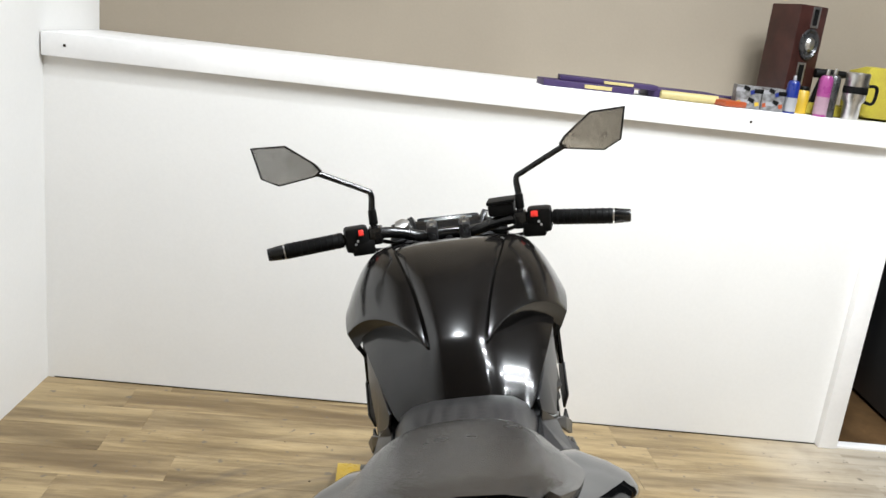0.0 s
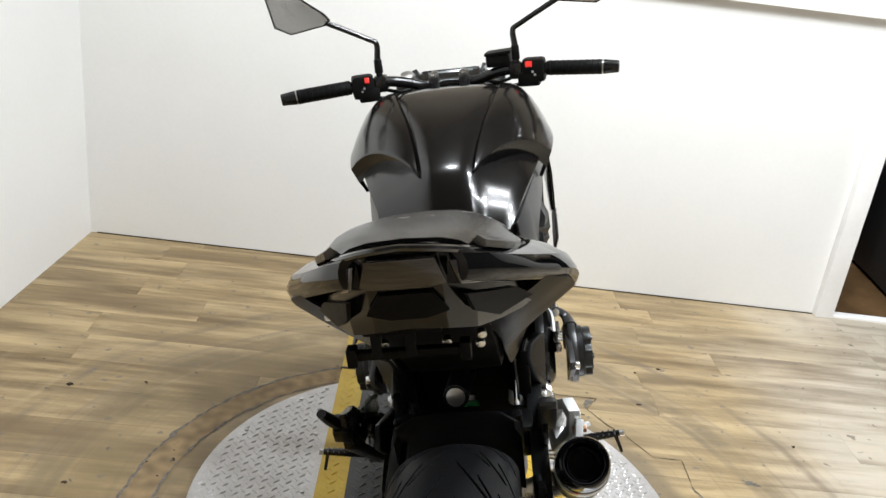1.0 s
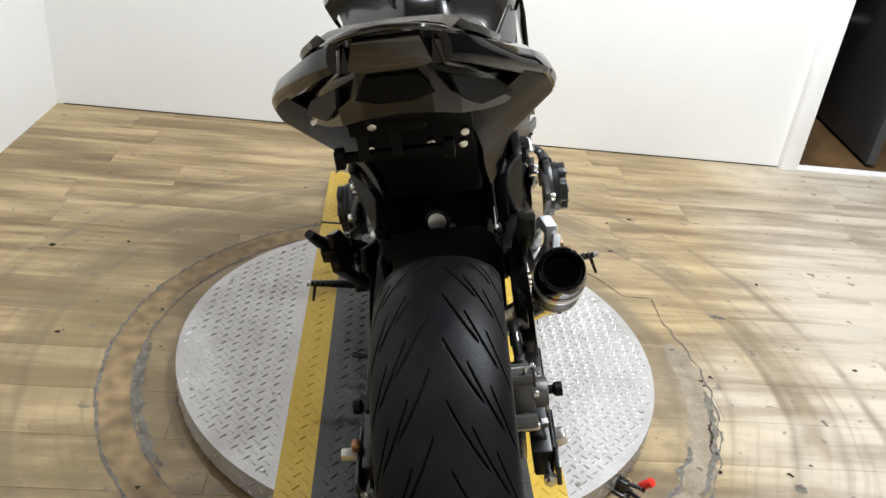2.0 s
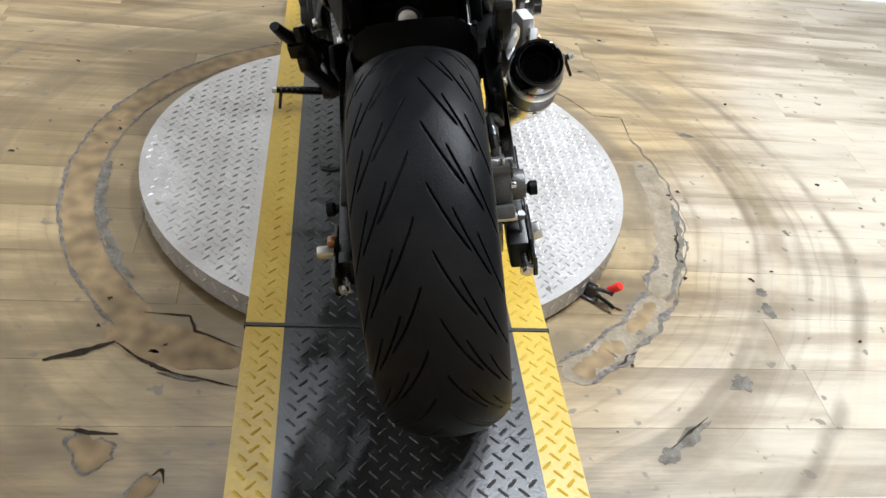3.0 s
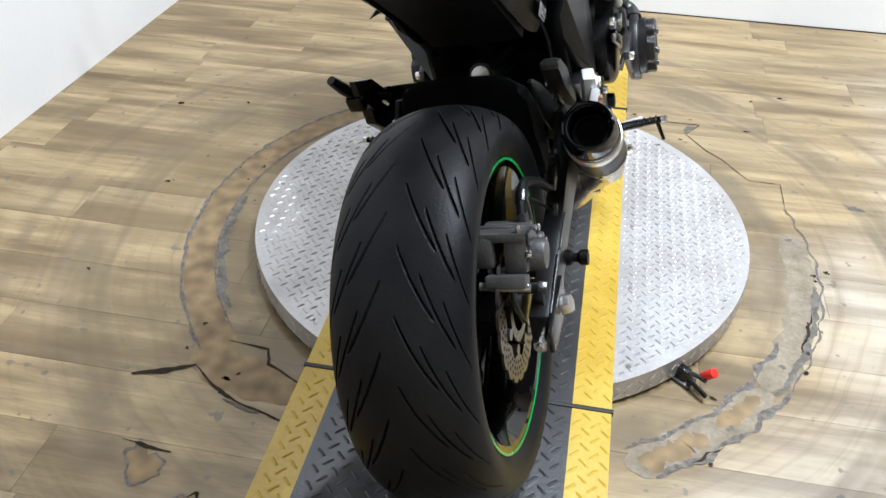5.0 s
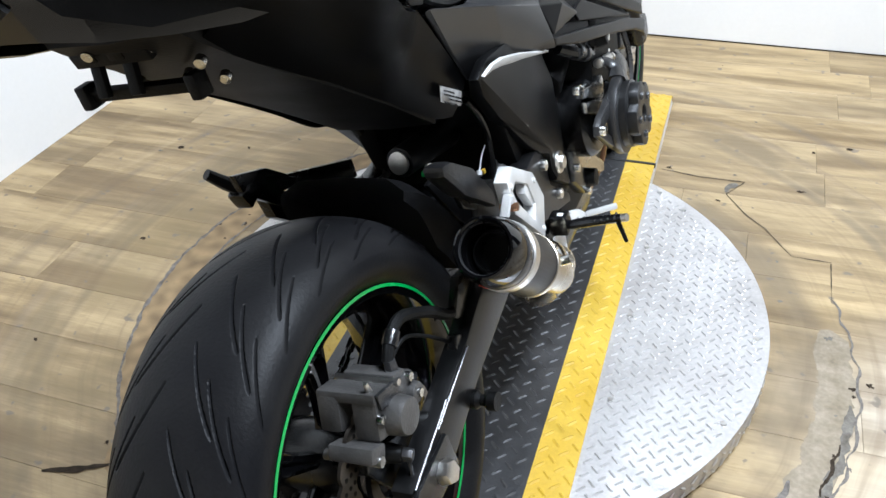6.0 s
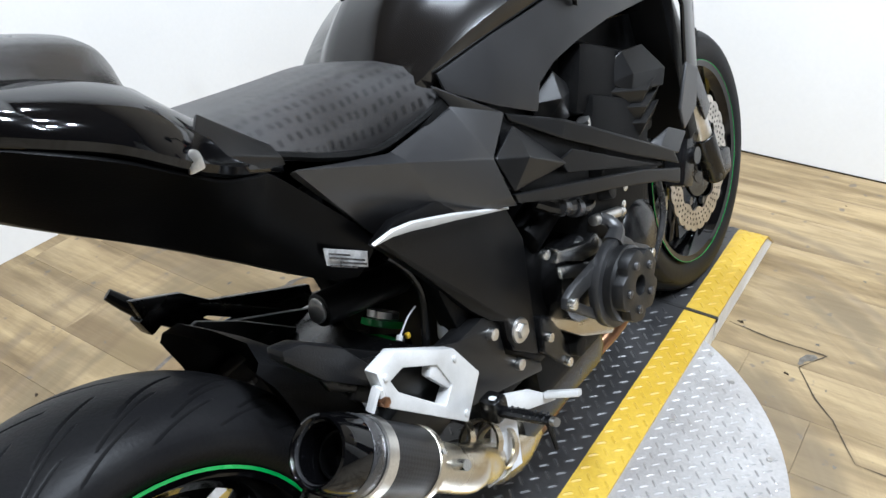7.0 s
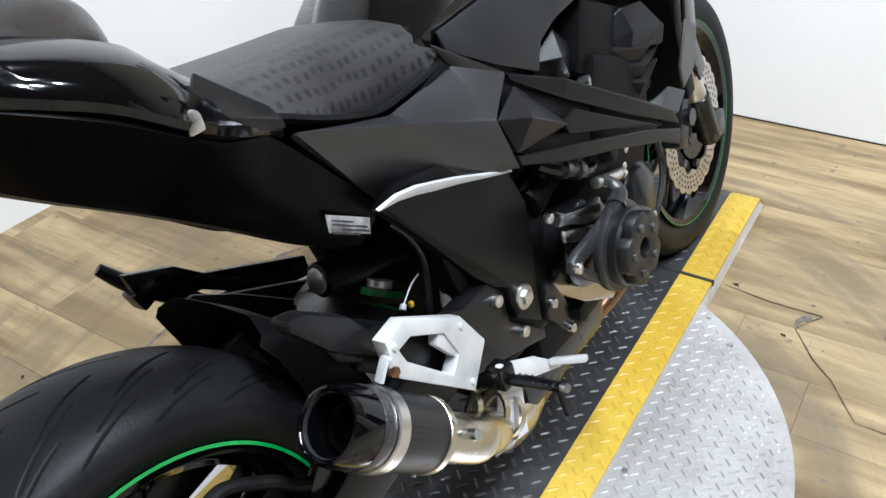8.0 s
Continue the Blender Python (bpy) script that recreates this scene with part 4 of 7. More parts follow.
for s in (-1, 1):
    arm = part("swingarm", plate([(-0.055, 0.285), (-0.055, 0.335), (0.02, 0.350), (0.16, 0.385), (0.36, 0.455), (0.52, 0.462), (0.56, 0.43), (0.52, 0.385), (0.34, 0.350), (0.15, 0.315), (0.02, 0.275)], 0.118, 0.150, 0.006) if s > 0 else
               mirror_x(plate([(-0.055, 0.285), (-0.055, 0.335), (0.02, 0.350), (0.16, 0.385), (0.36, 0.455), (0.52, 0.462), (0.56, 0.43), (0.52, 0.385), (0.34, 0.350), (0.15, 0.315), (0.02, 0.275)], 0.118, 0.150, 0.006)), DARKPART if s < 0 else FACET, bike, "black box-section swingarm leg" if s < 0 else "dark grey box-section swingarm leg")
    part("adjuster_plate", plate([(-0.085, 0.292), (-0.085, 0.330), (-0.05, 0.336), (0.035, 0.342), (0.04, 0.285), (-0.05, 0.286)], s * 0.1505, s * 0.158, 0.002), CAST, arm, "black axle adjuster plate")
    part("axle_nut", cyl((s * 0.158, 0, 0.312), (s * (0.174 if s > 0 else 0.190), 0, 0.316), 0.017 if s > 0 else 0.013, 0.015 if s > 0 else 0.011, 6, 0.002), STEEL, arm, "steel axle nut")
    part("adjuster_bolt", cyl((s * 0.14, -0.055, 0.312), (s * 0.14, -0.10, 0.312), 0.006, seg=10), CHROME, arm)
    part("locknut", cyl((s * 0.14, -0.085, 0.312), (s * 0.14, -0.095, 0.312), 0.011, seg=6), CHROME, arm)
    sp = part("bobbin", moved(lathe([(0.0, 0.0), (0.013, 0.0), (0.013, 0.008), (0.008, 0.013), (0.008, 0.019), (0.013, 0.024), (0.013, 0.036), (0.0, 0.036)], 18, False), pose(0.148, 0.128, 0.306) if s > 0 else pose(-0.148, 0.128, 0.306, 0, 0, 180)), RUBBER, arm, "black stand bobbin")
part("swingarm_bridge", box((0, 0.40, 0.43), (0.26, 0.07, 0.07), 0.015), DARKPART, bike)
part("chain_guard", plate([(-0.06, 0.442), (-0.06, 0.452), (0.30, 0.50), (0.36, 0.49), (0.30, 0.478)], -0.125, -0.095, 0.004), PLASTIC, bike, "black plastic chain guard")
part("chain_slider", box((-0.158, -0.02, 0.350), (0.014, 0.016, 0.016), 0.004), BROWNSTEEL, bike)

# rear brake caliper
cal = part("rear_caliper", join(box((0.066, 0.000, 0.424), (0.030, 0.085, 0.048), 0.006, (-20, 0, 0)), box((0.112, 0.004, 0.417), (0.034, 0.092, 0.054), 0.007, (-20, 0, 0))), CALIPER, bike, "grey cast rear brake caliper")
part("bridge", join(box((0.090, -0.016, 0.452), (0.078, 0.034, 0.014), 0.004, (-20, 0, 0)), box((0.090, 0.030, 0.436), (0.070, 0.026, 0.014), 0.004, (-20, 0, 0))), CALIPER, cal, "cast caliper bridge")
part("piston_housing", cyl((0.120, -0.008, 0.414), (0.151, -0.008, 0.414), 0.025, 0.0225, 24, 0.004), CALIPER, cal, "round piston housing")
part("piston_housing", cyl((0.120, 0.038, 0.405), (0.138, 0.038, 0.405), 0.015, 0.013, 18, 0.003), CALIPER, cal)
part("cover_plate", plate([(-0.030, 0.442), (-0.028, 0.462), (0.004, 0.452), (0.022, 0.444), (0.020, 0.426), (-0.004, 0.432)], 0.128, 0.133, 0.001), CASTGREY, cal)
part("caliper_bracket", plate([(-0.030, 0.300), (0.025, 0.296), (0.080, 0.350), (0.086, 0.392), (0.050, 0.398), (0.010, 0.360), (-0.055, 0.392), (-0.066, 0.374)], 0.098, 0.110, 0.003), CAST, cal, "black caliper bracket")
part("lower_arm", box((0.100, -0.058, 0.402), (0.060, 0.030, 0.020), 0.005, (-30, 0, 0)), CALIPER, cal)
part("slide_pin", cyl((0.060, -0.064, 0.398), (0.132, -0.060, 0.392), 0.0065, seg=12), STEEL, cal, "steel slide pin")
part("pin_boot", cyl((0.112, -0.030, 0.372), (0.134, -0.026, 0.368), 0.013, 0.010, 16, 0.003), RUBBER, cal, "black rubber boot")
part("pin_bolt", cyl((0.134, -0.026, 0.368), (0.146, -0.024, 0.366), 0.009, 0.008, 6, 0.001), CASTGREY, cal)
part("bleed_nipple", cyl((0.118, -0.020, 0.452), (0.118, -0.022, 0.474), 0.005, 0.003, 10), STEEL, cal)
part("banjo_bolt", cyl((0.112, 0.036, 0.436), (0.113, 0.038, 0.456), 0.0095, 0.008, 6, 0.001), CASTGREY, cal, "banjo bolt of the hose")
part("pad_pin", cyl((0.050, 0.012, 0.446), (0.136, 0.012, 0.446), 0.0042, seg=10), STEEL, cal)
part("pad_spring", box((0.088, 0.008, 0.444), (0.028, 0.022, 0.004), 0.001, (-20, 0, 0)), STEEL, cal)
bolts(cal, [(0.131, -0.034, 0.432), (0.138, 0.038, 0.405), (0.130, 0.040, 0.428)], 0.0062)
part("brake_hose", tube([(0.112, 0.036, 0.452), (0.110, 0.058, 0.470), (0.110, 0.092, 0.474), (0.120, 0.135, 0.448), (0.130, 0.178, 0.415), (0.126, 0.26, 0.43)], 0.0078, 10), RUBBER, bike, "black rubber brake hose")
part("hose_ferrule", cyl((0.1105, 0.050, 0.464), (0.110, 0.068, 0.473), 0.0098, seg=14, bev=0.001), CAST, bike)
part("sensor_wire", tube([(0.11, 0.02, 0.44), (0.112, 0.075, 0.452), (0.118, 0.115, 0.425), (0.130, 0.15, 0.385)], 0.0028, 8), RUBBER, bike)
part("sensor_wire", tube([(0.134, -0.020, 0.372), (0.140, -0.030, 0.345), (0.136, -0.040, 0.315)], 0.0024, 8), CASTGREY, bike)
guide = part("hose_guide", plate([(0.132, 0.364), (0.150, 0.398), (0.190, 0.372), (0.172, 0.338)], 0.126, 0.142, 0.003), CAST, bike, "black hose guide")
bolts(guide, [(0.143, 0.152, 0.372)], 0.007)
part("hose_tab", plate([(0.165, 0.412), (0.186, 0.396), (0.238, 0.424), (0.236, 0.442), (0.204, 0.452)], 0.124, 0.138, 0.004), DARKPART, bike)
for a, b in (((0.1515, 0.066, 0.366), (0.1515, -0.050, 0.337)), ((0.1515, 0.150, 0.380), (0.1515, 0.030, 0.352))):
    part("swingarm_rib", tube([a, b], 0.0018, 8), CASTGREY, bike, "thin grey line along the swingarm")
part("wheel_sensor", cyl((0.10, 0.035, 0.350), (0.130, 0.050, 0.346), 0.012, seg=16, bev=0.003), RUBBER, bike)

# hugger
def hugger_ring(a, r, w, skirt):
    c, s = math.cos(a), math.sin(a)
    return [Vector((x, (r - d) * c, 0.312 + (r - d) * s)) for x, d in ((-w, 0.020 + skirt), (-w, 0.020), (-w * 0.72, 0.003), (0, 0.0), (w * 0.72, 0.003), (w, 0.020), (w, 0.020 + skirt))]


bm = bmesh.new()
rows = [[bm.verts.new(p) for p in hugger_ring(radians(52.5 - 46.5 * k / 12), 0.360, 0.105 - (0.010 if k == 0 else 0), 0.012 + 0.045 * min(1, k / 4))] for k in range(13)]
for q, w in zip(rows, rows[1:]):
    for j in range(6):
        bm.faces.new((q[j], q[j + 1], w[j + 1], w[j]))
bmesh.ops.solidify(bm, geom=bm.faces[:], thickness=0.004)
part("hugger", bm, MATT, bike, "black plastic rear hugger")
for s in (-1, 1):
    part("hugger_side", plate([(0.245, 0.566), (0.26, 0.566), (0.32, 0.530), (0.40, 0.47), (0.36, 0.42), (0.30, 0.475)], s * 0.100, s * 0.108, 0.003), PLASTIC, bike)

# shock absorber
part("shock_reservoir", cyl((-0.010, 0.380, 0.527), (0.0, 0.53, 0.50), 0.024, 0.025, 28, 0.003), MATT, bike, "black shock reservoir")
part("reservoir_cap", cyl((-0.0105, 0.3755, 0.5287), (-0.010, 0.381, 0.5268), 0.0175, seg=28, bev=0.001), STEEL, bike, "brushed metal reservoir cap")
coil = [(-0.004 + 0.026 * math.cos(2 * math.pi * k / 10), 0.49 + 0.026 * math.sin(2 * math.pi * k / 10) - 0.0003 * k, 0.32 + 0.0020 * k) for k in range(50)]
part("spring", tube(coil, 0.006, 8, 2), DARKPART, bike)
part("preload_ring", moved(lathe([(0.019, -0.005), (0.031, -0.005), (0.031, 0.005), (0.019, 0.005)], 28), pose(-0.004, 0.475, 0.452, -32, 0, 0) @ pose(0, 0, 0, 0, -90, 0)), GREEN, bike, "green preload ring")
part("preload_ring", moved(lathe([(0.019, -0.004), (0.025, -0.004), (0.025, 0.004), (0.019, 0.004)], 28), pose(-0.004, 0.466, 0.428, -32, 0, 0) @ pose(0, 0, 0, 0, -90, 0)), GREEN, bike, "green preload ring")
part("preload_nut", moved(lathe([(0.014, -0.005), (0.024, -0.005), (0.024, 0.005), (0.014, 0.005)], 12), pose(-0.004, 0.481, 0.462, -32, 0, 0) @ pose(0, 0, 0, 0, -90, 0)), STEEL, bike)

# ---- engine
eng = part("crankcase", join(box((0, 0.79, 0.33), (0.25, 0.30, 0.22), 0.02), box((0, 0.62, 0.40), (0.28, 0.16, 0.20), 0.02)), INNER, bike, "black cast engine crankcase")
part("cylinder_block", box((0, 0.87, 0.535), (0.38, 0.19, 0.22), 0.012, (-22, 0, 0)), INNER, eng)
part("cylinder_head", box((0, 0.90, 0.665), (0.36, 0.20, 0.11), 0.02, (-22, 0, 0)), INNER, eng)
part("sump", box((0, 0.74, 0.20), (0.22, 0.28, 0.10), 0.03), CAST, eng)
for s in (-1, 1):
    cx0 = 0.190 if s > 0 else 0.175
    cov = part("side_case", moved(lathe([(0.0, cx0 - 0.06), (0.072, cx0 - 0.06), (0.072, cx0 - 0.014), (0.066, cx0 - 0.006), (0.055, cx0), (0.0, cx0 + 0.002)], 40, False), pose(0, 0.745, 0.405) if s > 0 else pose(0, 0.745, 0.405, 0, 0, 180)), CAST, eng, "round black engine side case")
    gx, gy, gz = cx0 + 0.046, 0.737, 0.409
    ring = [2 * math.pi * k / 40 for k in range(40)]
    collar = part("guard_collar", loop_plate([(gy + 0.069 * math.cos(q), gz + 0.069 * math.sin(q)) for q in ring], [(gy + 0.040 * math.cos(q), gz + 0.040 * math.sin(q)) for q in ring], s * (gx - 0.014), s * (gx + 0.004), 0.005), GUARD, eng, "grey cast collar of the engine guard", 35)
    part("guard_bracket", loop_plate([(0.606, 0.436), (0.612, 0.450), (0.630, 0.456), (0.720, 0.462), (0.728, 0.338), (0.690, 0.366)], [(0.637, 0.430), (0.639, 0.434), (0.645, 0.435), (0.694, 0.436), (0.696, 0.380), (0.680, 0.393)], s * (gx - 0.020), s * (gx - 0.008), 0.003), GUARD, collar, "grey triangular guard bracket")
    part("guard_bracket", plate([(0.790, 0.452), (0.806, 0.440), (0.858, 0.408), (0.862, 0.396), (0.852, 0.388), (0.800, 0.380)], s * (gx - 0.020), s * (gx - 0.008), 0.003), GUARD, collar)
    part("guard_arm", tube([(s * (gx - 0.006), 0.745, 0.470), (s * (gx - 0.012), 0.772, 0.478), (s * (gx - 0.024), 0.775, 0.490), (s * (gx - 0.034), 0.765, 0.500)], [0.016, 0.012, 0.010, 0.009], 10, 5, 0.7), GUARD, collar, "curved upper arm of the engine guard")
    bolts(collar, [(s * (gx - 0.006), 0.617, 0.440), (s * (gx - 0.006), 0.853, 0.397)], 0.009, (s, 0, 0))
    puck = part("crash_puck", moved(lathe([(0.0, 0.0), (0.058, 0.0), (0.058, 0.016), (0.054, 0.020), (0.0, 0.020)], 40, False), pose(gx, gy, gz) if s > 0 else pose(-gx, gy, gz, 0, 0, 180)), PUCK, eng, "black moulded crash puck")
    lobes = [(0.056 - 0.011 * max(0, math.cos(5 * q + 0.6)) ** 3, q) for q in ring]
    part("puck_face", loop_plate([(gy + r * math.cos(q), gz + r * math.sin(q)) for r, q in lobes], [(gy + 0.015 * math.cos(q), gz + 0.015 * math.sin(q)) for q in ring], s * (gx + 0.014), s * (gx + 0.036), 0.003), PUCK, puck, "lobed puck face with a centre hole", 35)
    bolts(puck, [(s * (gx + 0.035), gy + 0.036 * math.cos(q), gz + 0.036 * math.sin(q)) for q in [0.51 + 2 * math.pi * k / 5 for k in range(5)]], 0.0070, (s, 0, 0), CASTGREY)
    # two forked arms between the collar and the frame
    part("guard_fork", plate([(0.632, 0.517), (0.650, 0.503), (0.690, 0.490), (0.728, 0.478), (0.748, 0.482), (0.752, 0.470), (0.744, 0.452), (0.700, 0.460), (0.655, 0.484), (0.631, 0.492), (0.642, 0.503)], s * 0.190, s * 0.205, 0.005), CLAW, collar, "machined upper fork of the engine guard")
    part("guard_fork", plate([(0.644, 0.480), (0.700, 0.457), (0.745, 0.436), (0.742, 0.404), (0.690, 0.436), (0.644, 0.459)], s * 0.190, s * 0.203, 0.006), CLAW, collar, "machined lower fork of the engine guard")
    part("cross_tube", cyl((s * 0.200, 0.750, 0.501), (s * 0.200, 0.826, 0.480), 0.0085, seg=16, bev=0.001), STEEL, collar, "bright steel cross tube")
    bolts(collar, [(s * 0.200, 0.829, 0.479)], 0.010, (0, 1, -0.28))
    bolts(eng, [(s * 0.198, 0.618, 0.513), (s * 0.172, 0.626, 0.367), (s * 0.172, 0.662, 0.300), (s * 0.150, 0.62, 0.46), (s * 0.186, 0.875, 0.50), (s * 0.186, 0.862, 0.475)], 0.0080, (s, 0, 0))
    part("engine_mount", plate([(0.623, 0.402), (0.643, 0.393), (0.664, 0.354), (0.681, 0.312), (0.674, 0.289), (0.656, 0.298), (0.614, 0.346)], s * 0.146, s * 0.170, 0.007), CAST, eng, "glossy black engine mount")
    part("mount_bush", cyl((s * 0.150, 0.692, 0.310), (s * 0.182, 0.692, 0.310), 0.019, 0.016, 18, 0.003), RUBBER, eng)
    part("clutch_case", moved(lathe([(0.0, 0.150), (0.070, 0.150), (0.070, 0.176), (0.062, 0.192), (0.045, 0.202), (0.0, 0.206)], 36, False), pose(0, 0.895, 0.400) if s > 0 else pose(0, 0.895, 0.400, 0, 0, 180)), DARKPART, eng, "glossy black domed clutch case")
    bolts(eng, [(s * 0.182, 0.895 + 0.066 * math.cos(q), 0.400 + 0.066 * math.sin(q)) for q in (-0.9, -0.2, 0.6, 1.4)], 0.006, (s, 0, 0), CASTGREY)
    part("starter_case", cyl((s * 0.13, 0.66, 0.505), (s * 0.13, 0.76, 0.535), 0.030, 0.028, 20, 0.006), INNER, eng)
    for dy, dz in ((0.0, 0.0), (0.035, -0.018)):
        part("coolant_pipe", tube([(s * 0.165, 0.665 + dy, 0.570 + dz), (s * 0.185, 0.695 + dy, 0.548 + dz), (s * 0.180, 0.74 + dy, 0.535 + dz), (s * 0.160, 0.80 + dy, 0.565 + dz)], 0.012, 10), DARKPART, eng, "glossy black coolant hose")
        part("hose_clamp", cyl((s * 0.184, 0.692 + dy, 0.550 + dz), (s * 0.184, 0.704 + dy, 0.545 + dz), 0.0145, seg=18), CASTGREY, eng)
    part("down_tube", tube([(s * 0.170, 0.985, 0.56), (s * 0.195, 0.985, 0.42), (s * 0.190, 0.945, 0.34), (s * 0.175, 0.905, 0.285)], 0.006, 8), CASTGREY, eng)
# straw colour paints the yellow stripe mirrored in the pan
part("oil_pan", plate([(0.650, 0.372), (0.690, 0.374), (0.775, 0.318), (0.850, 0.255), (0.838, 0.236), (0.755, 0.282), (0.690, 0.322)], 0.120, 0.152, 0.008), GOLDSTEEL, eng, "oil pan coloured straw for the yellow stripe's reflection")
part("oil_filler", cyl((0.16, 0.80, 0.52), (0.205, 0.81, 0.53), 0.018, seg=16, bev=0.003), RUBBER, eng)
# header pipes under the engine
for k in range(4):
    x = -0.12 + 0.08 * k
    part("header_pipe", tube([(x * 0.85, 0.97, 0.58), (x * 0.85, 1.03, 0.50), (x * 0.85, 1.035, 0.36), (x * 0.8, 0.98, 0.20), (x * 0.5, 0.85, 0.14), (0.04 + x * 0.3, 0.66, 0.14)], 0.019, 12), BROWNSTEEL, bike, "browned steel header pipe")
part("collector", tube([(0.03, 0.72, 0.145), (0.06, 0.60, 0.15), (0.10, 0.52, 0.19), (0.15, 0.47, 0.25)], [0.05, 0.05, 0.034, 0.029], 18), GOLDSTEEL, bike, "straw-tinted steel collector")

# exhaust silencer
EX0, EX1 = Vector((0.200, 0.170, 0.522)), Vector((0.196, 0.404, 0.300))
exd = (EX1 - EX0).normalized()


def ex(a):
    return EX0 + exd * a


exm = Matrix.Translation(EX0) @ exd.to_track_quat("X", "Z").to_matrix().to_4x4() @ Matrix.Diagonal((1, 0.92, 0.92, 1))
sil = part("silencer", moved(lathe([(0.047, 0.052), (0.0475, 0.055), (0.0475, 0.165), (0.046, 0.168), (0.03, 0.168), (0.03, 0.052)], 48), exm), CARBON, bike, "carbon-fibre exhaust silencer")
part("end_cap", moved(lathe([(0.034, 0.09), (0.034, 0.012), (0.0365, 0.004), (0.0395, 0.001), (0.0425, 0.002), (0.0455, 0.010), (0.0475, 0.030), (0.0475, 0.040), (0.044, 0.044), (0.044, 0.09)], 48), exm), GLOSS, sil, "glossy black machined end cap")
# pale ring gives the mouth's rim its highlight by colour
part("lip", moved(lathe([(0.0345, 0.009), (0.0350, 0.0065), (0.0360, 0.0045), (0.0365, 0.006), (0.0355, 0.009)], 48), exm), CASTGREY, sil, "light grey ring painting the rim highlight")
part("inner_pipe", moved(lathe([(0.026, 0.058), (0.026, 0.034), (0.0285, 0.034), (0.0285, 0.058)], 40), exm), INNER, sil)
part("baffle", moved(lathe([(0.0, 0.060), (0.0335, 0.060), (0.0335, 0.066), (0.0, 0.066)], 32, False), exm), RUBBER, sil)
part("etched_band", moved(lathe([(0.0475, 0.041), (0.049, 0.043), (0.049, 0.058), (0.0475, 0.060)], 48), exm), CASTGREY, sil, "dark etched steel band")
part("clamp_band", moved(lathe([(0.0478, 0.063), (0.0505, 0.064), (0.0505, 0.080), (0.0478, 0.081)], 48), exm), STEEL, sil, "bright steel clamp band")
part("sleeve_band", moved(lathe([(0.0478, 0.158), (0.0492, 0.159), (0.0492, 0.168), (0.0478, 0.169)], 48), exm), GOLDSTEEL, sil)
for k in range(7):
    a = -1.2 + 0.36 * k
    part("badge_bar", moved(box((0.050, 0.0492 * math.cos(a), 0.0492 * math.sin(a)), (0.008, 0.010, 0.0012), 0, (math.degrees(a) - 90, 0, 0)), exm), WHITEPRINT if k else RED, sil)
for a in (0.5, 2.6, 4.7):
    part("rivet", moved(cyl((0.162, 0.0488 * math.cos(a), 0.0488 * math.sin(a)), (0.162, 0.052 * math.cos(a), 0.052 * math.sin(a)), 0.004, seg=10), exm), CHROME, sil)
part("link_pipe", tube([ex(0.16), ex(0.20), ex(0.268), ex(0.29) + Vector((-0.01, 0.01, -0.002)), (0.168, 0.43, 0.285), (0.14, 0.47, 0.25)], [0.031, 0.031, 0.031, 0.031, 0.030, 0.029], 24, 8), GOLDSTEEL, bike, "straw-tinted steel link pipe")
part("hanger", tube([ex(0.072) + Vector((0.0, 0.03, 0.04)), ex(0.072) + Vector((0.004, 0.045, 0.062)), (0.202, 0.268, 0.522)], [0.007, 0.007, 0.009], 8, 4, 0.5), ALU, bike, "silver exhaust hanger")
part("hanger_bolt", cyl((0.190, 0.267, 0.516), (0.214, 0.267, 0.518), 0.007, 0.0065, 6, 0.001), BROWNSTEEL, bike)
part("clamp_bolt", cyl(ex(0.215) + Vector((0.024, 0.0, 0.012)), ex(0.215) + Vector((0.05, 0.0, 0.02)), 0.007, seg=10), CHROME, bike)

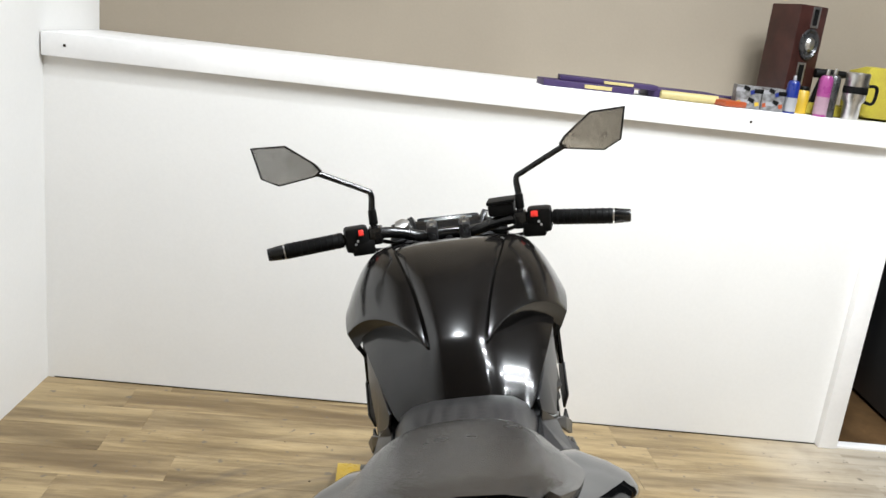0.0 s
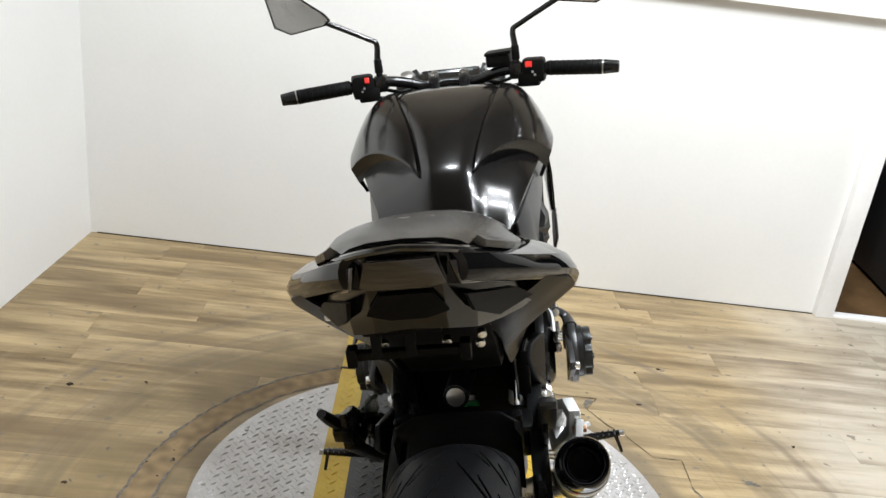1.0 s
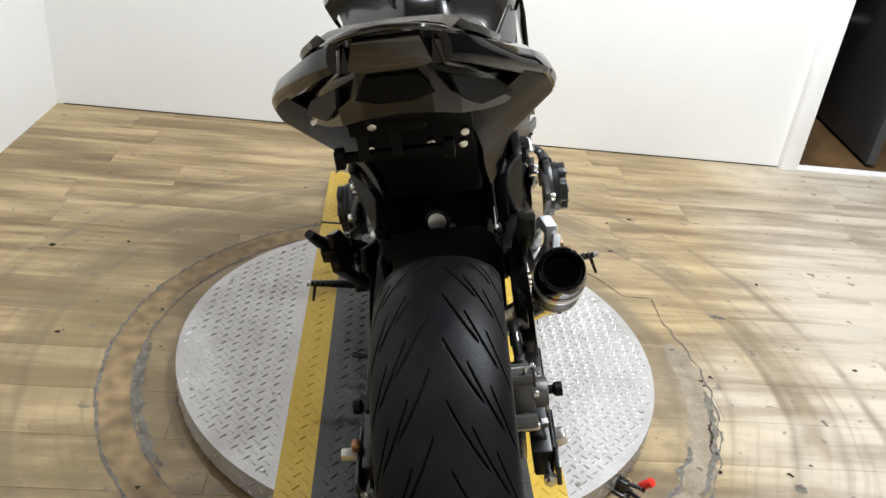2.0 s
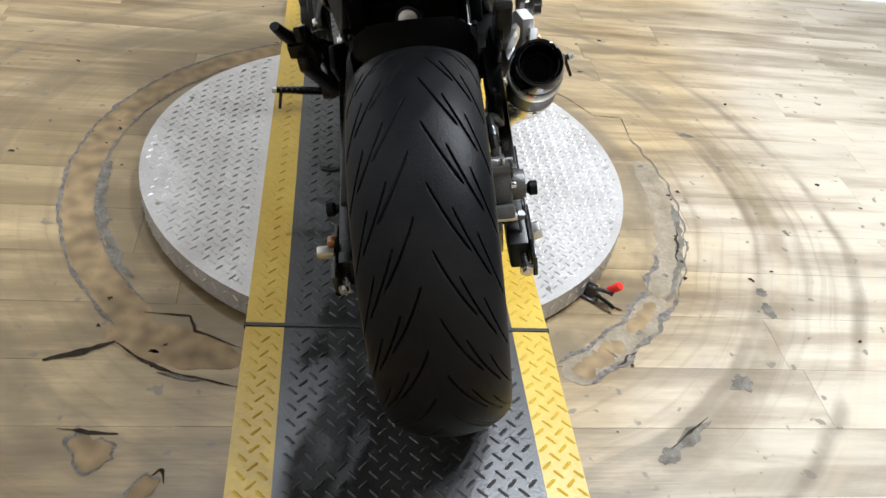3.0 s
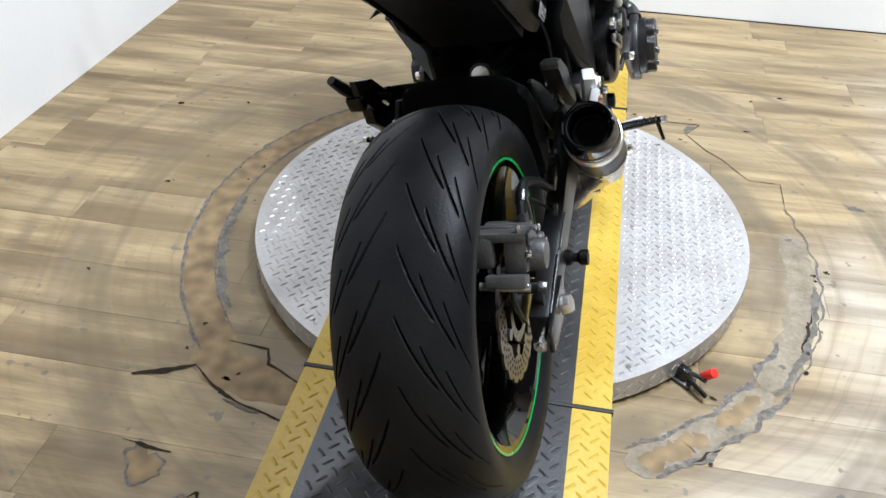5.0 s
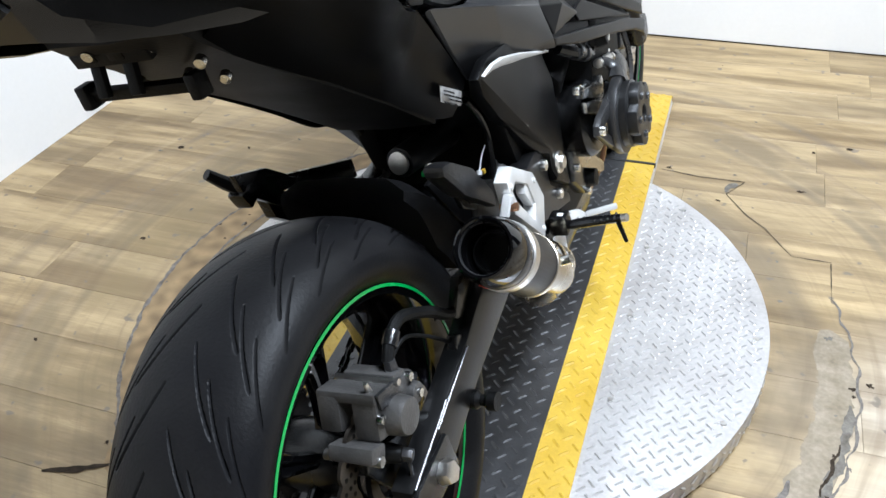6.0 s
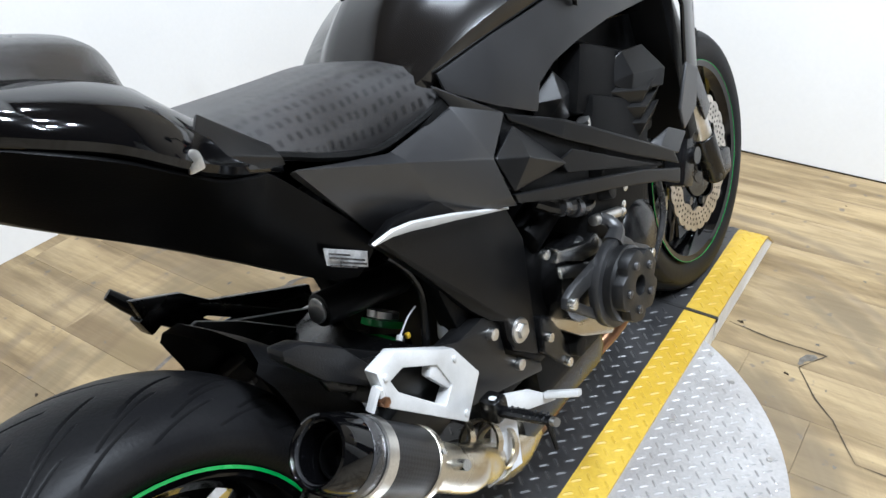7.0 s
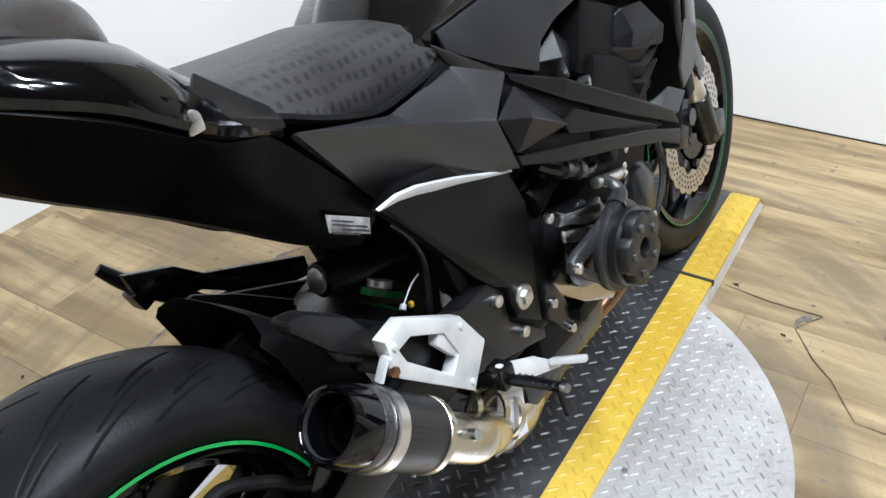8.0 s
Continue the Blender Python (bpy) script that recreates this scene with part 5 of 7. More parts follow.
# ---- frame and foot gear
for s in (-1, 1):
    fr = part("frame_spar", plate([(0.50, 0.40), (0.47, 0.52), (0.46, 0.70), (0.62, 0.80), (0.95, 0.84), (1.06, 0.86), (1.08, 0.78), (0.92, 0.70), (0.72, 0.64), (0.63, 0.56), (0.62, 0.42), (0.58, 0.37)], s * 0.095, s * 0.130, 0.006), INNER, bike, "black aluminium frame spar")
    part("pivot_plate", plate([(0.551, 0.388, s * 0.004), (0.550, 0.410), (0.548, 0.439), (0.528, 0.451, s * -0.004), (0.503, 0.480, s * -0.014), (0.457, 0.551, s * -0.026), (0.408, 0.609, s * -0.020), (0.360, 0.655), (0.40, 0.668), (0.52, 0.655), (0.60, 0.60), (0.630, 0.529), (0.624, 0.467), (0.619, 0.411), (0.606, 0.347, s * 0.004)], s * 0.142, s * 0.160, 0.006), PLASTIC, bike, "black frame cover", 30)
    # tapered strip painting the highlight on the cover, silver on the right
    edge = [(0.343, 0.667, 0.0008), (0.375, 0.666, 0.004), (0.408, 0.659, 0.0055), (0.442, 0.648, 0.0055), (0.480, 0.636, 0.0045), (0.530, 0.618, 0.0028), (0.590, 0.597, 0.0012)]
    part("cover_highlight", facets([(s * (0.172 + q * w * 0.4), y, z + q * w) for y, z, w in edge for q in (-1, 1)], [(2 * k, 2 * k + 2, 2 * k + 3, 2 * k + 1) for k in range(6)], 0.005, 0.0008), ALU if s > 0 else SATIN, bike, "strip painting the highlight along the frame cover's top", 40)
    part("pivot_nut", join(cyl((s * 0.150, 0.575, 0.409), (s * 0.166, 0.575, 0.409), 0.020, 0.0185, 24, 0.002), cyl((s * 0.166, 0.575, 0.409), (s * 0.172, 0.575, 0.409), 0.0125, 0.0115, 6, 0.001)), STEEL, bike, "bright swingarm pivot nut")
    part("footrest_plate", plate([(0.27, 0.50), (0.30, 0.530), (0.43, 0.474), (0.456, 0.462), (0.528, 0.444), (0.547, 0.426), (0.548, 0.382), (0.624, 0.320), (0.624, 0.303), (0.53, 0.334), (0.46, 0.355), (0.40, 0.38), (0.36, 0.42)], s * 0.140, s * 0.151, 0.004), FACET, bike, "black footrest plate")
    bolts(bike, [(s * 0.153, 0.525, 0.432), (s * 0.152, 0.570, 0.352)], 0.0095, (s, 0, 0), STEEL)
    slant = Matrix(((1, -0.19 * s, 0, s * 0.0513), (0, 1, 0, 0), (0, 0, 1, 0), (0, 0, 0, 1)))
    hm = ALU if s > 0 else DARKPART
    hg = part("heel_guard", moved(loop_plate([(0.270, 0.552), (0.312, 0.552), (0.424, 0.478), (0.468, 0.411), (0.414, 0.370), (0.276, 0.500)], [(0.290, 0.527), (0.316, 0.526), (0.380, 0.484), (0.400, 0.440), (0.376, 0.426), (0.298, 0.506)], s * 0.186, s * 0.206, 0.003), slant), hm, bike, "silver hexagonal heel guard loop" if s > 0 else "black hexagonal heel guard loop")
    part("guard_block", moved(plate([(0.362, 0.478), (0.372, 0.492), (0.424, 0.474), (0.440, 0.440), (0.410, 0.428), (0.392, 0.440)], s * 0.188, s * 0.203, 0.004), slant), hm, hg)
    bolts(hg, [slant @ Vector((s * 0.2055, y, z)) for y, z in ((0.418, 0.468), (0.414, 0.386), (0.282, 0.538))], 0.0045, (s, 0, 0), hm)
    part("peg_mount", box((s * 0.190, 0.455, 0.368), (0.030, 0.028, 0.034), 0.006), DARKPART, bike)
    peg = part("footpeg", tube([(s * 0.203, 0.455, 0.364), (s * 0.240, 0.450, 0.373), (s * 0.292, 0.442, 0.385)], [0.010, 0.011, 0.008], 10, 4, 0.75), DARKPART, bike, "black ribbed footpeg")
    for k in range(7):
        f = k / 6
        c = Vector((s * 0.218, 0.453, 0.3655)).lerp(Vector((s * 0.282, 0.4435, 0.3805)), f)
        part("peg_tooth", box(c + Vector((0, 0, 0.0068)), (0.003, 0.016, 0.004), 0.0008, (0, s * -11, 0)), CASTGREY, peg)
    part("peg_tip", cyl((s * 0.290, 0.442, 0.3845), (s * 0.300, 0.440, 0.387), 0.0060, seg=12), STEEL, peg)
    part("feeler", cyl((s * 0.284, 0.443, 0.380), (s * 0.294, 0.438, 0.345), 0.004, 0.003, 8), DARKPART, peg)
    # pillion footrest
    hang = part("pillion_bracket", plate([(0.235, 0.560), (0.262, 0.560), (0.345, 0.515), (0.40, 0.47), (0.40, 0.44), (0.30, 0.49), (0.245, 0.53)], 0.142, 0.150, 0.003) if s > 0 else loop_plate([(0.222, 0.605), (0.292, 0.578), (0.330, 0.545), (0.50, 0.475), (0.50, 0.44), (0.33, 0.475), (0.27, 0.53), (0.228, 0.570)], [(0.300, 0.548), (0.312, 0.545), (0.335, 0.525), (0.36, 0.51), (0.36, 0.498), (0.338, 0.502), (0.318, 0.518), (0.304, 0.534)], s * 0.178, s * 0.190, 0.003), DARKPART, bike, "black pillion footrest bracket")
    if s > 0:
        continue
    part("pillion_peg", tube([(s * 0.196, 0.24, 0.575), (s * 0.206, 0.228, 0.592), (s * 0.216, 0.214, 0.614)], [0.014, 0.013, 0.010], 10, 4, 0.8), RUBBER, hang, "folded black pillion footrest")
    part("peg_clevis", box((s * 0.192, 0.245, 0.565), (0.03, 0.04, 0.03), 0.005, (20, 0, 0)), DARKPART, hang)
part("brake_pedal", plate([(0.446, 0.383), (0.452, 0.388), (0.530, 0.345), (0.560, 0.318), (0.578, 0.303), (0.580, 0.292), (0.520, 0.320), (0.468, 0.347), (0.448, 0.368)], 0.188, 0.199, 0.003), ALU, bike, "silver brake pedal")
part("pedal_pad", box((0.222, 0.566, 0.320), (0.052, 0.020, 0.010), 0.003, (-28, -6, 18)), ALU, bike)
part("gear_lever", tube([(-0.200, 0.44, 0.385), (-0.212, 0.50, 0.375), (-0.22, 0.56, 0.385)], 0.007, 8), DARKPART, bike)
part("gear_pad", cyl((-0.21, 0.56, 0.385), (-0.25, 0.56, 0.385), 0.009, seg=12), RUBBER, bike)
part("master_cylinder", plate([(0.196, 0.620), (0.221, 0.613), (0.271, 0.576), (0.313, 0.515), (0.312, 0.489), (0.233, 0.556), (0.194, 0.606)], 0.135, 0.165, 0.009), MATT, bike, "black rear brake master cylinder guard")
part("fluid_reservoir", cyl((0.098, 0.500, 0.432), (0.104, 0.504, 0.462), 0.017, 0.019, 18, 0.003), CLEAR, bike, "clear brake fluid reservoir")
part("reservoir_lid", cyl((0.104, 0.504, 0.462), (0.106, 0.505, 0.472), 0.021, 0.019, 18, 0.003), RUBBER, bike)
part("overflow_hose", tube([(0.10, 0.425, 0.600), (0.10, 0.452, 0.565), (0.10, 0.466, 0.527), (0.10, 0.462, 0.490), (0.10, 0.450, 0.450)], 0.0060, 10), DARKPART, bike, "glossy black overflow hose")
part("breather_wire", tube([(0.10, 0.450, 0.512), (0.10, 0.432, 0.506), (0.10, 0.410, 0.490)], 0.0012, 6), CLEAR, bike)
part("wire_tip", cyl((0.10, 0.410, 0.491), (0.101, 0.405, 0.486), 0.0045, seg=12), WHITEPRINT, bike)
part("yellow_clip", box((0.10, 0.423, 0.483), (0.006, 0.007, 0.008), 0.002), YELLOWCAP, bike)
part("heat_shield", plate([(0.43, 0.24), (0.47, 0.33), (0.52, 0.31), (0.51, 0.22)], 0.166, 0.169, 0.001), CLEAR, bike, "crinkled silver heat shield")
for k, (y, z) in enumerate(((0.45, 0.30), (0.48, 0.27), (0.40, 0.345))):
    part("pipe_clamp", moved(lathe([(0.030, -0.006), (0.034, -0.006), (0.034, 0.006), (0.030, 0.006)], 20), pose(0.155, y, z, 0, 40, 90)), GOLDSTEEL, bike)
# side stand
part("side_stand", tube([(-0.14, 0.60, 0.25), (-0.19, 0.56, 0.14), (-0.262, 0.50, -0.045)], [0.014, 0.012, 0.011], 10, 5), DARKPART, bike, "black side stand")
part("stand_foot", box((-0.268, 0.495, -0.050), (0.05, 0.06, 0.010), 0.003, (0, 12.8, 0)), DARKPART, bike)
part("stand_spring", cyl((-0.15, 0.61, 0.22), (-0.20, 0.555, 0.12), 0.008, seg=10), CASTGREY, bike)
part("stand_tang", tube([(-0.20, 0.55, 0.12), (-0.235, 0.545, 0.115), (-0.262, 0.55, 0.12)], 0.006, 8), DARKPART, bike)

# ---- bodywork: tail
TW = [(-0.14, 0.068), (-0.11, 0.094), (-0.05, 0.132), (0.0, 0.158), (0.05, 0.182), (0.10, 0.198), (0.14, 0.204), (0.17, 0.196), (0.205, 0.179), (0.235, 0.164), (0.285, 0.143)]
TS = [(-0.14, 1.006), (-0.05, 0.962), (0.05, 0.916), (0.10, 0.892), (0.15, 0.858), (0.18, 0.841), (0.205, 0.828), (0.235, 0.815), (0.285, 0.796)]
TT = [(-0.14, 1.029), (-0.11, 1.018), (-0.05, 0.990), (0.05, 0.955), (0.115, 0.936), (0.172, 0.910), (0.205, 0.886), (0.235, 0.853), (0.285, 0.803)]
TB = [(-0.14, 0.970), (-0.1, 0.945), (-0.05, 0.908), (-0.02, 0.880), (0.03, 0.840), (0.1, 0.789), (0.174, 0.738), (0.266, 0.670), (0.34, 0.612), (0.37, 0.59)]


def tail_section(y):
    w, s, t = spline(TW, y), spline(TS, y), spline(TT, y)
    dip = 0.55 * max(0.0, y - 0.165)
    half = [(0, t - dip), (w * 0.42, t - 0.002 - dip), (w * 0.66, t - 0.007 - dip * 0.6), (w * 0.82, t - 0.4 * (t - s)), (w * 0.94, t - 0.72 * (t - s)), (w * 0.99, s - 0.003), (w, s - 0.010), (w * 0.985, s - 0.018), (w * 0.94, s - 0.024), (w * 0.70, s - 0.026)]
    return half + [(-x, z) for x, z in half[:0:-1]]


tail = part("tail_cowl", hull(tail_section, -0.14, 0.285, 54), GLOSS, bike, "gloss black tail cowl", 30)


def undertail_section(y):
    w, s, b = spline(TW, y), spline(TS, y), spline(TB, y)
    c = s - min(0.055, 0.028 + 0.17 * max(0, y)) + 0.004
    lo = min(0.086, w * 0.6)
    half = [(0, c - 0.006), (w * 0.74, c - 0.006), (w * 0.66, c - 0.018), (lo * 0.98, b + 0.016), (lo * 0.92, b), (0, b - 0.004)]
    return half + [(-x, z) for x, z in half[-2:0:-1]]


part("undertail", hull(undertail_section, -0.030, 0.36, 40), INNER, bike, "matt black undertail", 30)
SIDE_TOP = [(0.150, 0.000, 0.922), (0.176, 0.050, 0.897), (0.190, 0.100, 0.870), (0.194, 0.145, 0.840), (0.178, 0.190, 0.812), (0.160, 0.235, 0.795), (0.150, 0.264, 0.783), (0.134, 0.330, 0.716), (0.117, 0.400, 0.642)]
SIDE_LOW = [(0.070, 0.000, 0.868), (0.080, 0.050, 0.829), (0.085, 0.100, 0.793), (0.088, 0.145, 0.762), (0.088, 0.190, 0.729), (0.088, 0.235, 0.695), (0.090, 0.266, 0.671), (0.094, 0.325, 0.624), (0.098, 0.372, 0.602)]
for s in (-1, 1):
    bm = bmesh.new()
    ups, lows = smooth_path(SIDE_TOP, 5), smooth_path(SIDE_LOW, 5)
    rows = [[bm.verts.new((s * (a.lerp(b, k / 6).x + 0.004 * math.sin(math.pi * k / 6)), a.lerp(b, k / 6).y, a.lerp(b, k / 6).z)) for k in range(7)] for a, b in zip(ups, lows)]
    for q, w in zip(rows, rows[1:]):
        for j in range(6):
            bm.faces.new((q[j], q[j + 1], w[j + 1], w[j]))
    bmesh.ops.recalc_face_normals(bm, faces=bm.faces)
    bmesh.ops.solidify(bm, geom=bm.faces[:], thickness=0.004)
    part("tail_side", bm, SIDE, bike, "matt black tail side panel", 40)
    part("side_fillet", facets([(s * 0.166, 0.196, 0.872), (s * 0.150, 0.272, 0.812), (s * 0.186, 0.164, 0.846), (s * 0.158, 0.276, 0.798), (s * 0.172, 0.160, 0.822), (s * 0.152, 0.282, 0.786)], [(0, 2, 3, 1), (2, 4, 5, 3)], 0.004, 0.002), FACET, bike, "black fillet between tail cowl and saddle")
    part("bungee_hook", join(cyl((s * 0.170, 0.160, 0.845), (s * 0.201, 0.158, 0.847), 0.008, 0.007, 14, 0.002), box((s * 0.197, 0.158, 0.841), (0.007, 0.016, 0.014), 0.003)), STEEL, bike, "steel luggage hook")
    st = part("tail_sticker", facets([(s * 0.1275, 0.313, 0.672), (s * 0.121, 0.316, 0.648), (s * 0.1155, 0.378, 0.612), (s * 0.122, 0.378, 0.634)], [(0, 1, 2, 3)], 0.001, 0), WHITEPRINT, bike, "printed silver sticker with small unreadable lines")
    for k, (f0, f1) in enumerate(((0.06, 0.55), (0.06, 0.90), (0.30, 0.94), (0.06, 0.70))):
        z0 = 0.6665 - 0.0052 * k
        part("print_bar", facets([(s * (0.1285 - 0.0055 * f - 0.0011 * k), 0.314 + 0.062 * f, z0 - 0.037 * f - d) for f, d in ((f0, 0), (f0, 0.0026), (f1, 0.0026), (f1, 0))], [(0, 1, 2, 3)], 0.0008, 0), CASTGREY, st)


def rear_face(x, z, lift=0.0):
    """A point on the raked rear face of the tail."""
    a = abs(x)
    return (x, -0.142 + max(0.0, a - 0.058) * 1.95 + (1.0 - z) * 0.22 - lift, z)


def rear_panel(name, corners, mat, label, lift=0.004, bev=0.0015):
    return part(name, facets([rear_face(x, z, lift) for x, z in corners], [tuple(range(len(corners)))], 0.005, bev), mat, bike, label)


# moulded fascia with lamp lenses and vents
TRIM_LINE = [(0.0, 1.026), (0.040, 1.022), (0.075, 1.002), (0.105, 0.970), (0.135, 0.942), (0.160, 0.908)]
FOOT_LINE = [(0.0, 0.925), (0.040, 0.922), (0.070, 0.908), (0.096, 0.890), (0.122, 0.876), (0.150, 0.872)]
bm = bmesh.new()
rows = []
for s, ks in ((-1, range(5, 0, -1)), (1, range(6))):
    for k in ks:
        (x0, z0), (x1, z1) = TRIM_LINE[k], FOOT_LINE[k]
        rows.append([bm.verts.new(rear_face(s * (x0 + (x1 - x0) * f), z0 + (z1 - z0) * f, 0.002 + 0.004 * math.sin(math.pi * f))) for f in (0, 0.2, 0.4, 0.55, 0.8, 1.0)])
for q, w in zip(rows, rows[1:]):
    for j in range(5):
        bm.faces.new((q[j], q[j + 1], w[j + 1], w[j]))
bmesh.ops.recalc_face_normals(bm, faces=bm.faces)
bmesh.ops.solidify(bm, geom=bm.faces[:], thickness=0.004)
fascia = part("tail_fascia", bm, FASCIA, bike, "dark moulded tail fascia", 22)
rear_panel("tail_lamp", [(-0.036, 1.018), (0.036, 1.018), (0.046, 0.987), (0.028, 0.982), (-0.028, 0.982), (-0.046, 0.987)], LENS, "smoked tail lamp lens", 0.0075)
# vents are flat near-black panels painting the shade of a recess
rear_panel("vent", [(-0.028, 0.976), (0.028, 0.976), (0.044, 0.952), (0.020, 0.944), (-0.020, 0.944), (-0.044, 0.952)], INNER, "flat dark panel painted as a shaded vent", 0.0070, 0)
for s in (-1, 1):
    rear_panel("tail_lamp", [(s * 0.052, 1.010), (s * 0.082, 0.990), (s * 0.116, 0.952), (s * 0.120, 0.922), (s * 0.060, 0.978)], LENS, "smoked tail lamp lens", 0.0075)
    rear_panel("vent", [(s * 0.060, 0.966), (s * 0.112, 0.920), (s * 0.134, 0.888), (s * 0.090, 0.905), (s * 0.066, 0.938)], INNER, "flat dark panel painted as a shaded vent", 0.0065, 0)
    part("edge_trim", tube([rear_face(s * x, z + 0.002, 0.004) for x, z in TRIM_LINE], 0.0042, 8, 6), EDGE, bike)
part("reflector", facets([rear_face(-0.118, 0.888, 0.004), rear_face(-0.136, 0.872, 0.004), rear_face(-0.134, 0.866, 0.004), rear_face(-0.120, 0.880, 0.004)], [(0, 1, 2, 3)], 0.002, 0), CLEAR, bike, "small clear reflector")
# number plate bracket
br = part("plate_bracket", box((-0.025, 0.006, 0.826), (0.15, 0.010, 0.013), 0.002, (15, 0, 0)), INNER, bike, "black number plate bracket without a plate")
part("upper_bar", box((-0.03, -0.006, 0.868), (0.10, 0.012, 0.016), 0.002, (15, 0, 0)), INNER, br)
for x in (-0.066, -0.022):
    part("link", box((x, 0.0, 0.848), (0.014, 0.008, 0.046), 0.002, (-14, 0, 0)), INNER, br)
for x in (-0.056, -0.020):
    part("hanger_strap", box((x, -0.014, 0.895), (0.020, 0.010, 0.062), 0.002, (12, 0, 0)), INNER, br)
for x in (-0.100, 0.046):
    part("bracket_end", box((x, 0.005, 0.826), (0.014, 0.020, 0.026), 0.003), INNER, br)
bolts(br, [(0.014, -0.005, 0.868), (0.068, -0.003, 0.850), (-0.049, -0.016, 0.874), (-0.036, 0.020, 0.854), (0.021, 0.025, 0.829), (-0.063, 0.040, 0.822), (0.064, 0.024, 0.823)], 0.0064, (0.2, -1, -0.35))

# ---- seats
PZ = [(-0.105, 1.018), (-0.06, 1.012), (0.0, 0.999), (0.10, 0.975), (0.15, 0.962), (0.182, 0.949), (0.203, 0.930), (0.214, 0.905)]
PWd = [(-0.105, 0.088), (-0.06, 0.110), (0.02, 0.126), (0.08, 0.120), (0.14, 0.100), (0.175, 0.080), (0.20, 0.056), (0.214, 0.034)]


def pillion_section(y):
    w, t = spline(PWd, y), spline(PZ, y)
    b = spline(TT, y) - 0.012
    half = [(0, t + 0.003), (w * 0.45, t + 0.001), (w * 0.68, t - 0.004), (w * 0.78, t - 0.010), (w * 0.90, max(b + 0.014, t - 0.026)), (w, max(b + 0.008, t - 0.042)), (w * 0.985, b)]
    return half + [(-x, z) for x, z in half[:0:-1]]


part("pillion_seat", hull(pillion_section, -0.105, 0.214, 36), VINYL, bike, "grey-black vinyl pillion pad", 50)
SZ = [(0.18, 0.875), (0.24, 0.852), (0.29, 0.841), (0.36, 0.836), (0.42, 0.833), (0.486, 0.829), (0.537, 0.818), (0.577, 0.798), (0.60, 0.78)]
SW = [(0.18, 0.110), (0.24, 0.130), (0.30, 0.139), (0.37, 0.124), (0.45, 0.113), (0.52, 0.119), (0.57, 0.126), (0.60, 0.112)]
SB = [(0.18, 0.835), (0.24, 0.808), (0.30, 0.782), (0.37, 0.752), (0.45, 0.729), (0.52, 0.738), (0.57, 0.752), (0.60, 0.764)]


def seat_section(y):
    w, t, b = spline(SW, y), spline(SZ, y), spline(SB, y)
    half = [(0, t), (w * 0.4, t - 0.001), (w * 0.68, t - 0.008), (w * 0.86, t - 0.022), (w * 0.97, t - 0.048 if t - 0.048 > b + 0.01 else b + 0.01), (w, b + 0.006), (w * 0.96, b)]
    return half + [(-x, z) for x, z in half[:0:-1]]


part("rider_seat", hull(seat_section, 0.18, 0.60, 44), SEATCOVER, bike, "dark grey rider's saddle with rows of pressed marks", 50)
for s in (-1, 1):
    part("seat_piping", tube([(s * (spline(SW, y) + 0.001), y, spline(SB, y) + 0.006) for y in (0.23, 0.26, 0.30, 0.34, 0.40, 0.45, 0.50, 0.55, 0.59)], 0.0050, 6, 4), RUBBER, bike)

# ---- tank
KZ = [(0.53, 0.802), (0.555, 0.840), (0.58, 0.869), (0.62, 0.899), (0.75, 0.950), (0.86, 0.983), (0.93, 0.994), (0.99, 0.984), (1.03, 0.955)]
KW = [(0.53, 0.106), (0.555, 0.122), (0.60, 0.140), (0.68, 0.166), (0.78, 0.190), (0.88, 0.198), (0.97, 0.18), (1.03, 0.15)]
KS = [(0.53, 0.780), (0.60, 0.818), (0.70, 0.848), (0.86, 0.872), (1.03, 0.89)]
SPINE = [(0.47, 0.052), (0.56, 0.050), (0.62, 0.050), (0.75, 0.072), (0.88, 0.104), (0.96, 0.117), (1.03, 0.112)]


def tank_section(y):
    t, w, z, s = spline(KZ, y), spline(KW, y), spline(KS, y), spline(SPINE, y)
    drop = 0.008 + 0.006 * (y - 0.53)
    half = [(0, t), (s * 0.5, t - 0.001), (s * 0.86, t - 0.004), (s, t - drop), (s + 0.012, t - drop - 0.010), (s + 0.35 * (w - s), t - drop - 0.012 - 0.25 * (t - z)), (s + 0.75 * (w - s), z + 0.30 * (t - z)), (w, z), (w * 0.98, z - 0.012), (w * 0.92, z - 0.030)]
    return half + [(-x, q) for x, q in half[:0:-1]]


